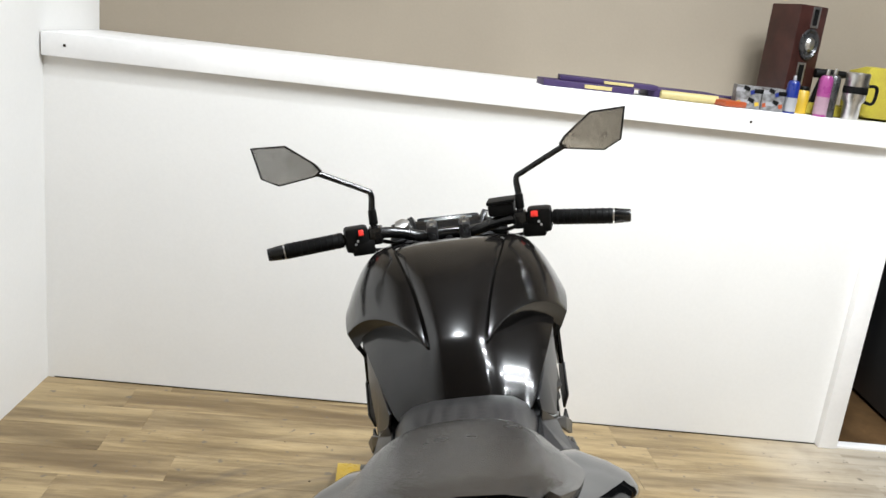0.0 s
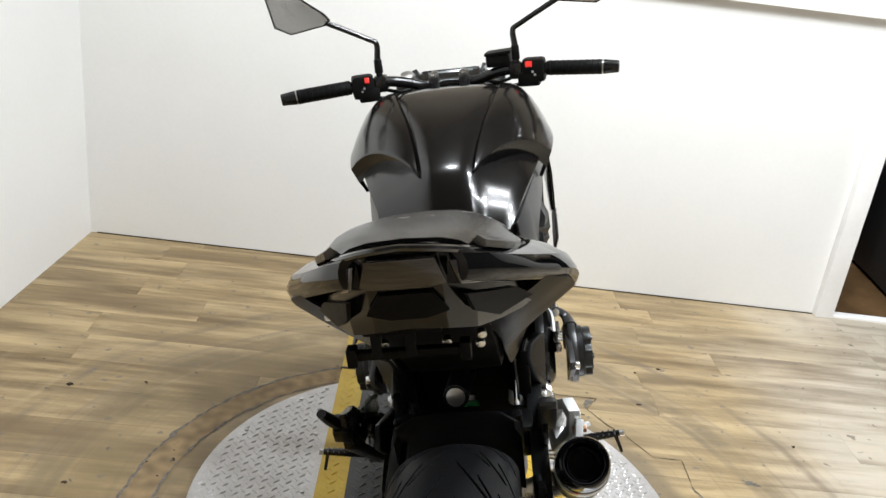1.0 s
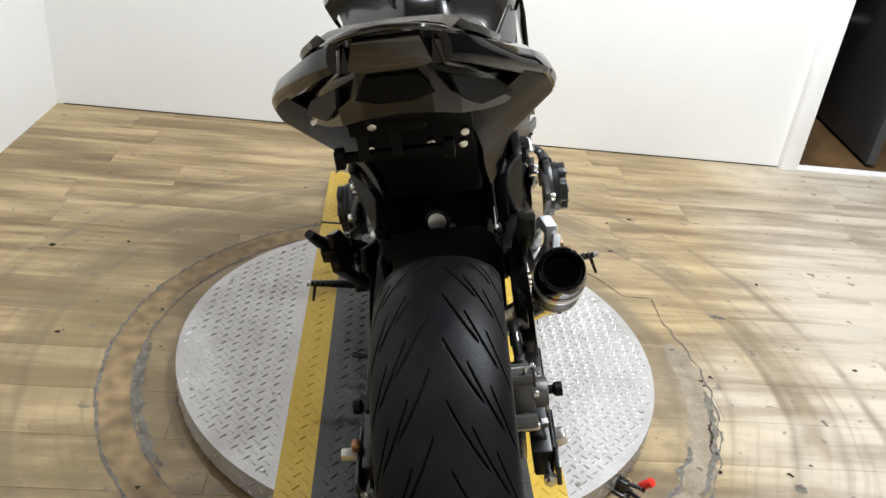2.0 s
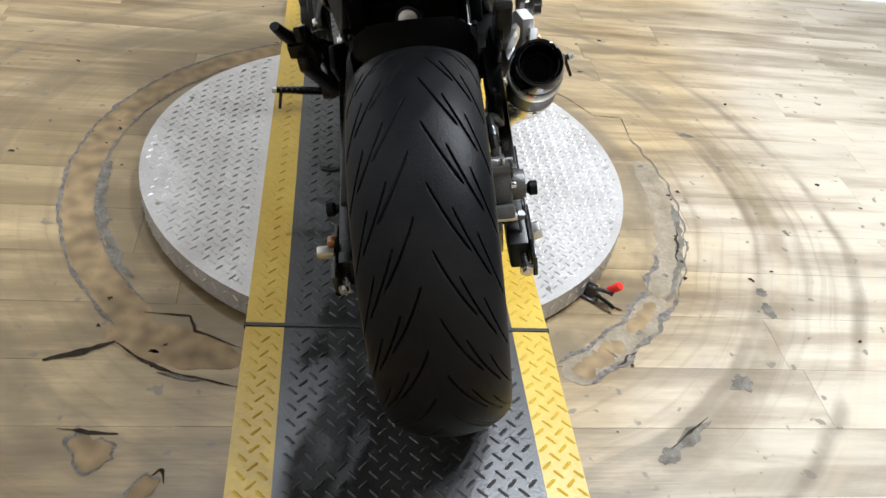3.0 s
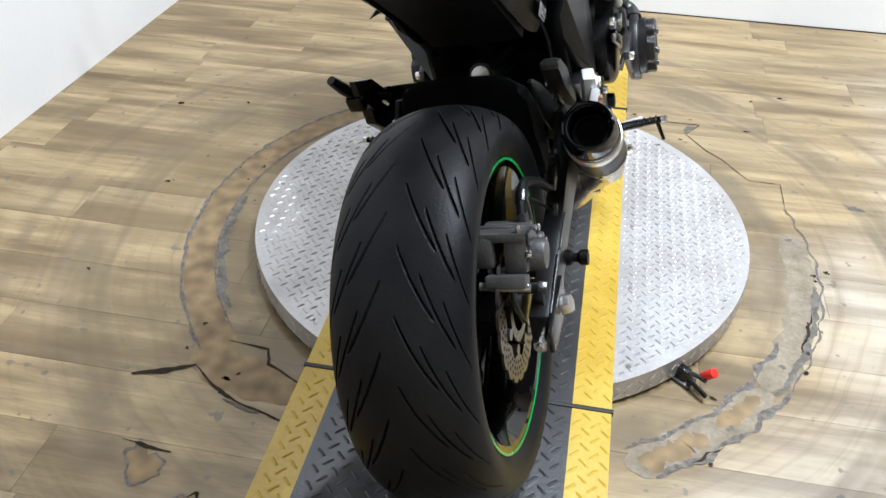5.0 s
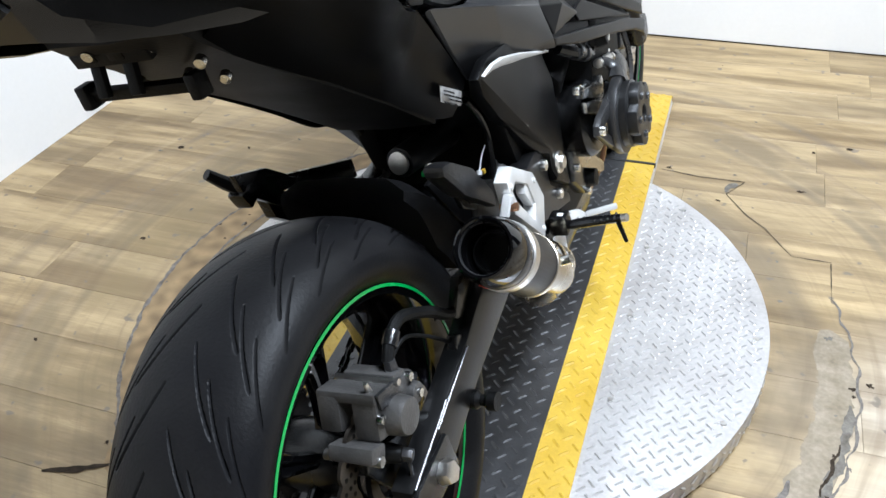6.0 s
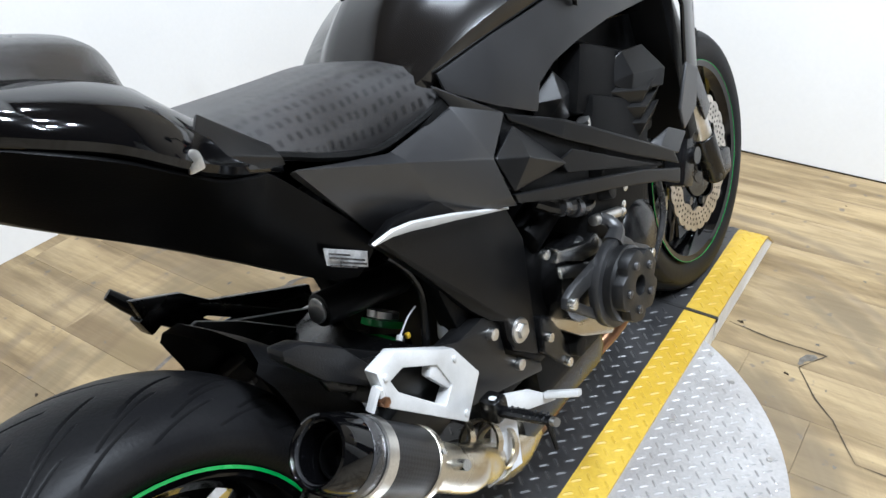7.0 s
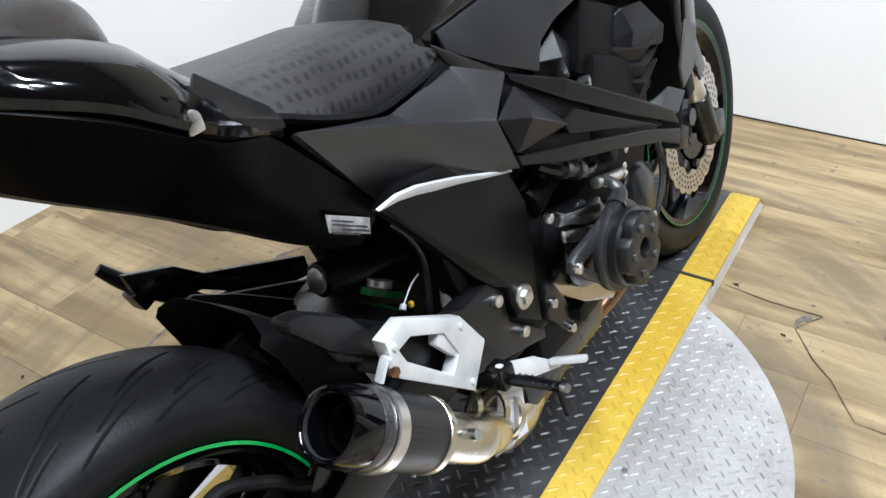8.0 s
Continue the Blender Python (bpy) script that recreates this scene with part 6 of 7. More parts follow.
part("fuel_tank", hull(tank_section, 0.53, 1.03, 56), TANK, bike, "metallic black fuel tank with a raised spine", 40)
LW = [(0.60, 0.17), (0.70, 0.198), (0.78, 0.216), (0.86, 0.224), (0.95, 0.212), (1.02, 0.175)]
LZ = [(0.60, 0.838), (0.76, 0.862), (0.86, 0.880), (1.02, 0.895)]
for s in (-1, 1):
    bm = bmesh.new()
    grid = []
    for i in range(13):
        f = i / 10
        row = []
        for j in range(-1, 25):
            g = max(0, j) / 24
            y = 0.607 + 0.165 * min(f, 1.15) ** 0.9 + (1.015 - 0.607 - 0.165 * min(f, 1.15) ** 0.9) * g
            si = spline(SPINE, y) + 0.007
            w, zt, zw = spline(LW, y), spline(KZ, y) - 0.006, spline(LZ, y)
            if f <= 1:
                x, z = si + f * (w - si), zt - (zt - zw) * (0.16 * f + 0.84 * f ** 3.0)
            else:
                x, z = w - (f - 1) * 0.06, zw - (f - 1) * 0.16
            if j < 0:
                x, y, z = x - 0.012, y + 0.012, z - 0.036
            row.append(bm.verts.new((s * x, y, z + 0.004)))
        grid.append(row)
    for q, w in zip(grid, grid[1:]):
        for j in range(25):
            bm.faces.new((q[j], q[j + 1], w[j + 1], w[j]))
    bmesh.ops.recalc_face_normals(bm, faces=bm.faces)
    if sum(fc.normal.z for fc in bm.faces) < 0:
        bmesh.ops.reverse_faces(bm, faces=bm.faces)
    bmesh.ops.solidify(bm, geom=bm.faces[:], thickness=0.008)
    bevelled(bm, 0.003, 2, 60)
    part("tank_shoulder", bm, TANK, bike, "metallic black tank shoulder panel", 40)

# ---- side covers and radiator shrouds
for s in (-1, 1):
    part("side_cover", facets([(s * 0.128, 0.545, 0.782), (s * 0.158, 0.639, 0.711), (s * 0.178, 0.571, 0.673), (s * 0.187, 0.584, 0.618), (s * 0.184, 0.596, 0.600), (s * 0.146, 0.486, 0.634), (s * 0.119, 0.402, 0.640), (s * 0.147, 0.283, 0.774), (s * 0.118, 0.453, 0.722), (s * 0.124, 0.573, 0.742), (s * 0.165, 0.432, 0.722), (s * 0.127, 0.372, 0.744)],
                              [(0, 1, 9), (1, 2, 9), (9, 2, 10, 8), (8, 10, 11), (11, 10, 7), (10, 2, 3, 5), (3, 4, 5), (7, 10, 6), (10, 5, 6)], 0.006, 0.003), SATIN, bike, "satin graphite side cover", 24)
    part("tank_band", facets([(s * x, y, z) for x, y, z in ((0.130, 0.560, 0.790), (0.152, 0.655, 0.810), (0.172, 0.74, 0.824), (0.187, 0.82, 0.838), (0.197, 0.91, 0.852), (0.204, 1.0, 0.866), (0.134, 0.566, 0.764), (0.160, 0.632, 0.722), (0.172, 0.702, 0.688), (0.176, 0.712, 0.726), (0.182, 0.745, 0.745), (0.190, 0.80, 0.758), (0.196, 0.88, 0.766), (0.202, 1.0, 0.764))],
                             [(0, 1, 7, 6), (1, 9, 8, 7), (1, 2, 10, 9), (2, 3, 11, 10), (3, 4, 12, 11), (4, 5, 13, 12)], 0.006, 0.003), SATIN, bike, "satin graphite frame band under the tank", 32)
    sh = part("lower_shroud", facets([(s * 0.160, 0.643, 0.708), (s * 0.192, 0.735, 0.666), (s * 0.217, 0.848, 0.598), (s * 0.230, 0.978, 0.524), (s * 0.160, 0.648, 0.696), (s * 0.190, 0.722, 0.642), (s * 0.214, 0.86, 0.562), (s * 0.232, 0.99, 0.494)], [(0, 1, 5, 4), (1, 2, 6, 5), (2, 3, 7, 6)], 0.008, 0.003), FACET, bike, "black radiator shroud, faceted", 10)
    part("lower_arm", facets([(s * 0.189, 0.592, 0.614), (s * 0.208, 0.72, 0.578), (s * 0.226, 0.88, 0.530), (s * 0.233, 0.990, 0.486), (s * 0.186, 0.600, 0.598), (s * 0.202, 0.684, 0.566), (s * 0.216, 0.80, 0.532), (s * 0.229, 0.93, 0.488), (s * 0.231, 0.985, 0.460)], [(0, 1, 5, 4), (1, 6, 5), (1, 2, 7, 6), (2, 3, 8, 7)], 0.008, 0.003), FACET, sh, "", 10)
    part("shroud_wedge", facets([(s * 0.164, 0.648, 0.690), (s * 0.180, 0.577, 0.671), (s * 0.190, 0.592, 0.619), (s * 0.190, 0.724, 0.604), (s * 0.200, 0.625, 0.655)], [(0, 4, 1), (1, 4, 2), (0, 3, 4), (4, 3, 2)], 0.006, 0.002), FACET, sh, "", 8)
    part("shroud_blade", facets([(s * 0.186, 0.712, 0.612), (s * 0.196, 0.735, 0.622), (s * 0.222, 0.93, 0.517), (s * 0.192, 0.718, 0.592)], [(0, 1, 2, 3)], 0.005, 0.002), FACET, sh, "", 8)
    part("shroud_recess", facets([(s * 0.150, 0.64, 0.700), (s * 0.176, 0.72, 0.645), (s * 0.200, 0.92, 0.545), (s * 0.212, 0.97, 0.500), (s * 0.196, 0.85, 0.525), (s * 0.176, 0.66, 0.585), (s * 0.165, 0.60, 0.62)], [(0, 1, 6), (1, 2, 4, 5, 6), (2, 3, 4)], 0.004, 0.0), PLASTIC, bike)
    part("upper_shroud", facets([(s * 0.200, 0.96, 0.874), (s * 0.205, 1.05, 0.868), (s * 0.214, 1.115, 0.80), (s * 0.218, 1.134, 0.725), (s * 0.228, 1.102, 0.622), (s * 0.233, 1.050, 0.642), (s * 0.231, 1.066, 0.735), (s * 0.222, 1.055, 0.80), (s * 0.208, 1.00, 0.838)], [(0, 1, 8), (1, 7, 8), (1, 2, 7), (2, 6, 7), (2, 3, 6), (3, 5, 6), (3, 4, 5)], 0.008, 0.003), GLOSS, bike, "black upper shroud", 30)
    part("shroud_fin", facets([(s * 0.235, 1.048, 0.648), (s * 0.230, 1.101, 0.622), (s * 0.228, 1.085, 0.560), (s * 0.226, 1.035, 0.536), (s * 0.234, 1.010, 0.580)], [(0, 1, 2, 4), (4, 2, 3)], 0.006, 0.003), SATIN, bike, "satin graphite shroud fin", 14)
    part("shroud_step", facets([(s * 0.205, 0.93, 0.548), (s * 0.222, 0.985, 0.560), (s * 0.228, 1.035, 0.534), (s * 0.231, 0.992, 0.512), (s * 0.224, 0.945, 0.540)], [(0, 1, 4), (1, 2, 3, 4)], 0.006, 0.002), SATIN, bike, "", 10)
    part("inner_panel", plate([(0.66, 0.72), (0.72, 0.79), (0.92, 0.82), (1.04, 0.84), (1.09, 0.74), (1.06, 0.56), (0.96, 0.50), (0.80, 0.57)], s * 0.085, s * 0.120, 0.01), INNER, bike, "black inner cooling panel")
    # dark sheet added to black out the open gap behind the shroud
    part("shroud_gap_filler", plate([(0.76, 0.80), (0.93, 0.858), (1.06, 0.862), (1.125, 0.80), (1.138, 0.72), (1.10, 0.615), (1.0, 0.55), (0.84, 0.60)], s * 0.128, s * 0.142, 0.004), INNER, bike, "black filler sheet darkening the gap behind the shroud")
    part("inner_blade", facets([(s * 0.150, 0.89, 0.765), (s * 0.176, 1.02, 0.755), (s * 0.172, 1.03, 0.742), (s * 0.148, 0.90, 0.757)], [(0, 1, 2, 3)], 0.003, 0.001), GLOSS, bike)
    part("cooling_cap", facets([(s * 0.172, 0.900, 0.692), (s * 0.176, 0.898, 0.662), (s * 0.196, 0.925, 0.640), (s * 0.214, 0.998, 0.626), (s * 0.212, 1.016, 0.650), (s * 0.194, 0.980, 0.700), (s * 0.184, 0.930, 0.704), (s * 0.200, 0.930, 0.668)], [(0, 1, 7, 6), (1, 2, 7), (7, 2, 3, 4), (6, 7, 4, 5)], 0.010, 0.002), FACET, bike, "black faceted cooling cover", 8)
    for k in range(3):
        z, b = 0.640 - 0.027 * k, 0.004 * k
        part("cooling_louvre", facets([(s * (0.176 - b), 0.882 + b, z + 0.014), (s * (0.212 - b), 0.945, z - 0.004), (s * (0.208 - b), 1.014 - b, z + 0.014), (s * (0.166 - b), 0.886 + b, z - 0.014), (s * (0.196 - b), 0.946, z - 0.030), (s * (0.196 - b), 1.010 - b, z - 0.012), (s * (0.176 - b), 0.955, z + 0.022)], [(0, 1, 4, 3), (1, 2, 5, 4), (0, 6, 1), (6, 2, 1)], 0.006, 0.0015), FACET, bike, "black stepped louvre", 8)
    part("louvre_core", box((s * 0.160, 0.958, 0.615), (0.05, 0.10, 0.13), 0.01), INNER, bike)
    part("water_hose", tube([(s * 0.150, 0.90, 0.70), (s * 0.162, 0.895, 0.64), (s * 0.158, 0.90, 0.57), (s * 0.14, 0.91, 0.50)], 0.018, 12), BLUEPAD, bike, "dark blue water hose")
    part("bracket_cap", facets([(s * 0.160, 0.770, 0.725), (s * 0.142, 0.725, 0.690), (s * 0.144, 0.745, 0.645), (s * 0.158, 0.80, 0.645), (s * 0.156, 0.825, 0.680), (s * 0.176, 0.758, 0.688)], [(0, 1, 5), (1, 2, 5), (2, 3, 5), (3, 4, 5), (4, 0, 5)], 0.006, 0.001), FACET, bike, "black faceted bracket cap", 8)
    bolts(bike, [(s * 0.130, 0.728, 0.735), (s * 0.150, 0.893, 0.715), (s * 0.132, 0.735, 0.700)], 0.008, (s, 0, 0))
    part("banjo_bolt", join(cyl((s * 0.150, 0.81, 0.622), (s * 0.186, 0.81, 0.622), 0.014, 0.012, 12, 0.002), cyl((s * 0.176, 0.805, 0.640), (s * 0.176, 0.82, 0.60), 0.010, seg=10)), STEEL, bike, "bright hose union")
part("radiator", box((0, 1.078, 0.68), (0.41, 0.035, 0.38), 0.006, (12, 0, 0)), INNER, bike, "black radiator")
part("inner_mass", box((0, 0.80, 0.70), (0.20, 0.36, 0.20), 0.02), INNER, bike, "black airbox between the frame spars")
part("battery_box", box((0, 0.47, 0.69), (0.16, 0.17, 0.14), 0.02), DARKPART, bike)

# ---- front end
def fork_point(d, x):
    """A point d up the fork leg from the axle."""
    return Vector((x, WB - 0.02 - d * math.sin(radians(24.5)), 0.302 + d * math.cos(radians(24.5))))


for s in (-1, 1):
    x = s * 0.105
    part("fork_lower", cyl(fork_point(-0.03, x), fork_point(0.10, x), 0.024, 0.026, 20, 0.004), DARKPART, bike, "black fork foot")
    part("fork_stanchion", cyl(fork_point(0.10, x), fork_point(0.30, x), 0.0215, seg=24), STEEL, bike, "polished fork stanchion")
    part("fork_tube", cyl(fork_point(0.28, x), fork_point(0.76, x), 0.029, seg=24, bev=0.004), DARKPART, bike, "black upper fork tube")
    part("fork_cap", cyl(fork_point(0.76, x), fork_point(0.775, x), 0.022, 0.018, 6, 0.002), STEEL, bike)
    part("front_caliper", join(box((s * 0.082, WB - 0.125, 0.365), (0.05, 0.05, 0.12), 0.012, (-24, 0, 0)), cyl((s * 0.10, WB - 0.12, 0.37), (s * 0.118, WB - 0.12, 0.37), 0.018, seg=16)), CAST, bike, "black radial front brake caliper")
    part("front_hose", tube([(s * 0.09, WB - 0.11, 0.43), (s * 0.13, WB - 0.17, 0.50), (s * 0.12, WB - 0.28, 0.66), (s * 0.05, WB - 0.33, 0.85)], 0.005, 8), RUBBER, bike)
    part("fork_guard", plate([(WB - 0.10, 0.44), (WB - 0.07, 0.46), (WB - 0.14, 0.60), (WB - 0.17, 0.59)], s * 0.128, s * 0.134, 0.002), CASTGREY, bike, "grey fork guard strip")
    part("axle_clamp", box((x, WB, 0.302), (0.045, 0.07, 0.06), 0.012), CAST, bike)
bm = bmesh.new()
rows = []
for k in range(16):
    a = radians(118 - 34 * k / 15)
    r = 0.308
    rows.append([bm.verts.new((x, WB + (r - d) * math.cos(a), 0.302 + (r - d) * math.sin(a))) for x, d in ((-0.078, 0.05), (-0.074, 0.012), (-0.045, 0.002), (0, 0), (0.045, 0.002), (0.074, 0.012), (0.078, 0.05))])
for q, w in zip(rows, rows[1:]):
    for j in range(6):
        bm.faces.new((q[j], q[j + 1], w[j + 1], w[j]))
bmesh.ops.solidify(bm, geom=bm.faces[:], thickness=0.003)
part("front_mudguard", bm, PLASTIC, bike, "gloss black front mudguard")
part("lower_yoke", box((0, WB - 0.02 - 0.50 * 0.415, 0.302 + 0.50 * 0.91), (0.27, 0.07, 0.035), 0.01, (24.5, 0, 0)), DARKPART, bike)
part("upper_yoke", box((0, 1.095, 0.975), (0.27, 0.08, 0.025), 0.01, (24.5, 0, 0)), DARKPART, bike)
part("headlamp_cowl", facets([(-0.13, 1.17, 0.90), (0.13, 1.17, 0.90), (0.10, 1.30, 0.80), (-0.10, 1.30, 0.80), (0.07, 1.30, 0.66), (-0.07, 1.30, 0.66), (0.15, 1.14, 0.72), (-0.15, 1.14, 0.72), (-0.09, 1.13, 0.985), (0.09, 1.13, 0.985)], [(0, 1, 2, 3), (3, 2, 4, 5), (1, 6, 4, 2), (0, 3, 5, 7), (8, 9, 1, 0)], 0.005, 0.004), GLOSS, bike, "gloss black headlamp cowl")
for s in (-1, 1):
    part("headlamp", facets([(s * 0.012, 1.305, 0.79), (s * 0.088, 1.30, 0.79), (s * 0.07, 1.306, 0.70), (s * 0.012, 1.308, 0.69)], [(0, 1, 2, 3)], 0.004, 0.001), LENS, bike, "headlamp lens")

# handlebar and controls
HB = [(0.0, 1.045, 0.985), (0.06, 1.04, 0.985), (0.10, 1.03, 0.998), (0.145, 1.012, 1.008), (0.22, 0.995, 1.006), (0.36, 0.963, 1.0)]
bar = part("handlebar", tube([(-x, y, z) for x, y, z in HB[:0:-1]] + HB, 0.0125, 14, 6), DARKPART, bike, "black tapered handlebar")
for s in (-1, 1):
    part("bar_clamp", box((s * 0.036, 1.043, 0.990), (0.024, 0.042, 0.042), 0.006, (10, 0, 0)), CASTGREY, bike, "grey handlebar clamp")
    bolts(bike, [(s * 0.036, 1.026, 1.008), (s * 0.036, 1.056, 1.012)], 0.0055, (0, -0.2, 1))
    gr = part("grip", cyl((s * 0.228, 0.993, 1.006), (s * 0.352, 0.965, 1.0005), 0.0165, 0.0165, 20, 0.003), RUBBER, bike, "black rubber grip")
    for k in range(9):
        c = Vector((s * 0.238, 0.991, 1.0055)).lerp(Vector((s * 0.345, 0.967, 1.001)), k / 8)
        part("grip_ring", moved(lathe([(0.0163, -0.0022), (0.0176, -0.001), (0.0176, 0.001), (0.0163, 0.0022)], 20), Matrix.Translation(c) @ pose(0, 0, 0, 0, 0, -12.5 * s)), RUBBER, gr)
    part("bar_end", join(cyl((s * 0.353, 0.9648, 1.0005), (s * 0.388, 0.957, 0.999), 0.0165, 0.0135, 18, 0.003)), DARKPART, bike, "black bar end weight")
    part("bar_end_ring", cyl((s * 0.3515, 0.9651, 1.0006), (s * 0.3545, 0.9644, 1.0004), 0.0172, seg=18), STEEL, bike)
    sw = part("switch_box", join(box((s * 0.200, 1.000, 1.004), (0.052, 0.044, 0.054), 0.009, (0, 0, -12 * s)), box((s * 0.188, 0.998, 0.985), (0.05, 0.036, 0.032), 0.006, (0, 0, -12 * s))), RUBBER, bike, "black switch housing")
    part("red_switch", box((s * 0.187, 0.980, 1.020), (0.011 if s < 0 else 0.015, 0.008, 0.013), 0.002, (-20, 0, -12 * s)), RED, sw, "red stop switch")
    for k, (dx, dz) in enumerate(((0.21, 1.004), (0.20, 0.996), (0.195, 1.003))):
        part("switch_mark", cyl((s * dx, 0.980, dz), (s * dx, 0.9765, dz), 0.0028, seg=8), WHITEPRINT, sw)
    part("perch", box((s * 0.158, 1.008, 1.006), (0.03, 0.036, 0.038), 0.006), DARKPART, bike)
    part("lever", tube([(s * 0.150, 1.035, 0.994), (s * 0.20, 1.062, 0.990), (s * 0.28, 1.045, 0.986), (s * 0.345, 1.015, 0.984)], [0.010, 0.007, 0.006, 0.008], 8, 5, 0.7), DARKPART, bike, "black hand lever")
    part("cable", tube([(s * 0.155, 1.02, 0.990), (s * 0.12, 1.05, 0.975), (s * 0.08, 1.08, 0.975), (s * 0.05, 1.12, 0.94)], 0.0045, 8), RUBBER, bike)
    part("cable", tube([(s * 0.19, 1.00, 0.978), (s * 0.14, 1.02, 0.968), (s * 0.09, 1.06, 0.962), (s * 0.04, 1.11, 0.93)], 0.004, 8), RUBBER, bike)
    stem = part("mirror_stem", tube([(s * 0.160, 1.008, 1.015), (s * 0.160, 1.010, 1.06), (s * 0.158, 1.012, 1.096), (s * 0.176, 1.008, 1.110), (s * 0.262, 0.985, 1.158)], [0.0075, 0.0075, 0.0065, 0.006, 0.0065], 10, 6), DARKPART, bike, "black mirror stem")
    part("stem_boot", cyl((s * 0.160, 1.009, 1.03), (s * 0.160, 1.010, 1.062), 0.010, 0.009, 14, 0.002), RUBBER, stem)
    out = [(0.397, 1.224), (0.322, 1.222), (0.262, 1.178), (0.250, 1.163), (0.262, 1.152), (0.345, 1.139), (0.383, 1.157)]
    cxm, czm = 0.325, 1.182
    bm = bmesh.new()
    rings = []
    for sc, dy in ((0.55, 0.036), (0.86, 0.026), (1.0, 0.008), (1.0, 0.0), (0.93, -0.001), (0.925, 0.003)):
        rings.append([bm.verts.new((s * (cxm + (px - cxm) * sc), 0.985 + dy + (px - cxm) * 0.10 + (pz - czm) * sc * 0.13, czm + (pz - czm) * sc)) for px, pz in out])
    for q, w in zip(rings, rings[1:]):
        for j in range(len(out)):
            bm.faces.new((q[j], q[(j + 1) % len(out)], w[(j + 1) % len(out)], w[j]))
    bm.faces.new(rings[0])
    bm.faces.new(rings[-1])
    mir = part("mirror", bevelled(bm, 0.003, 2, 30), DARKPART, bike, "black angular mirror shell")
    bm = bmesh.new()
    bm.faces.new([bm.verts.new((s * (cxm + (px - cxm) * 0.925), 0.9830 + (px - cxm) * 0.10 + (pz - czm) * 0.925 * 0.13, czm + (pz - czm) * 0.925)) for px, pz in out])
    bmesh.ops.solidify(bm, geom=bm.faces[:], thickness=0.002)
    part("mirror_glass", bm, MIRROR, mir, "angular mirror glass")
part("brake_reservoir", join(box((0.122, 1.030, 1.030), (0.058, 0.05, 0.028), 0.008, (0, -4, -10)), box((0.122, 1.030, 1.047), (0.062, 0.054, 0.008), 0.003, (0, -4, -10))), RUBBER, bike, "black brake fluid reservoir")
dash = part("instrument_panel", box((0, 1.118, 0.976), (0.15, 0.025, 0.066), 0.010, (-44, 0, 0)), DARKPART, bike, "black instrument panel")
part("display", box((0.0, 1.1076, 0.9855), (0.112, 0.004, 0.044), 0.002, (-44, 0, 0)), SCREEN, dash, "grey display")
for s in (-1, 1):
    part("panel_wing", box((s * 0.078, 1.11, 0.986), (0.018, 0.03, 0.055), 0.005, (-44, s * 24, 0)), DARKPART, dash)
part("ignition_barrel", cyl((0, 1.05, 0.965), (0, 1.045, 0.984), 0.014, seg=18, bev=0.002), CASTGREY, bike)

# ---------------------------------------------------------------- floor planks, worn patches and marks
floor = thing("floor", box((1.2, -0.3, -0.035), (6.2, 5.5, 0.05), 0), GAP, "worn greyish-tan wood-look vinyl plank floor with scuff rings", "floor", kind="structure")


def flat_strip(name, pts, width, mat, label, z=0.0008, rough=0.25, n=6):
    """A ragged strip along pts, lying on the floor."""
    path = smooth_path([(p[0], p[1], 0) for p in pts], n) if n > 1 else [Vector((p[0], p[1], 0)) for p in pts]
    fine = []
    for a, b in zip(path, path[1:]):
        k = max(1, int((b - a).length / 0.012))
        fine += [a.lerp(b, i / k) for i in range(k)]
    fine.append(path[-1])
    v, f = [], []
    for i, p in enumerate(fine):
        d = (fine[min(i + 1, len(fine) - 1)] - fine[max(0, i - 1)]).normalized()
        q = Vector((-d.y, d.x, 0))
        end = min(1.0, 0.25 + min(i, len(fine) - 1 - i) * 0.15)
        for s in (-1, 1):
            w = width / 2 * end * (1 + rough * 2 * noise.noise(Vector((p.x * 40, p.y * 40, 7.3 * s))) + rough * noise.noise(Vector((p.x * 130, p.y * 130, 3.1 * s))))
            v.append((p.x + q.x * w * s, p.y + q.y * w * s, z))
        if i:
            k = 2 * i
            f.append((k - 2, k, k + 1, k - 1))
    me = bpy.data.meshes.new(name)
    me.from_pydata(v, [], f)
    me.materials.append(mat)
    ob = new(name, me)
    ob.parent = floor
    return tagged(ob, label)


def flat_patch(name, x, y, rx, ry, turn, mat, label, z=0.0008, ragged=0.3):
    """A ragged round patch lying on the floor."""
    v, n = [(x, y, z)], 40
    c, s = math.cos(radians(turn)), math.sin(radians(turn))
    for i in range(n):
        a = 2 * math.pi * i / n
        k = 1 + ragged * 1.6 * noise.noise(Vector((math.cos(a) * 1.7 + x * 9, math.sin(a) * 1.7 + y * 9, 1.0))) + ragged * 0.6 * noise.noise(Vector((math.cos(a) * 6 + x, math.sin(a) * 6, y)))
        u, w = rx * k * math.cos(a), ry * k * math.sin(a)
        v.append((x + u * c - w * s, y + u * s + w * c, z))
    me = bpy.data.meshes.new(name)
    me.from_pydata(v, [], [(0, i + 1, (i + 1) % n + 1) for i in range(n)])
    me.materials.append(mat)
    ob = new(name, me)
    ob.parent = floor
    return tagged(ob, label)


def arc(r, a0, a1, n=14, wob=0.006):
    return [(DISC_C[0] + (r + wob * math.sin(2.3 * k)) * math.cos(radians(a0 + (a1 - a0) * k / n)), DISC_C[1] + (r + wob * math.sin(2.3 * k)) * math.sin(radians(a0 + (a1 - a0) * k / n))) for k in range(n + 1)]


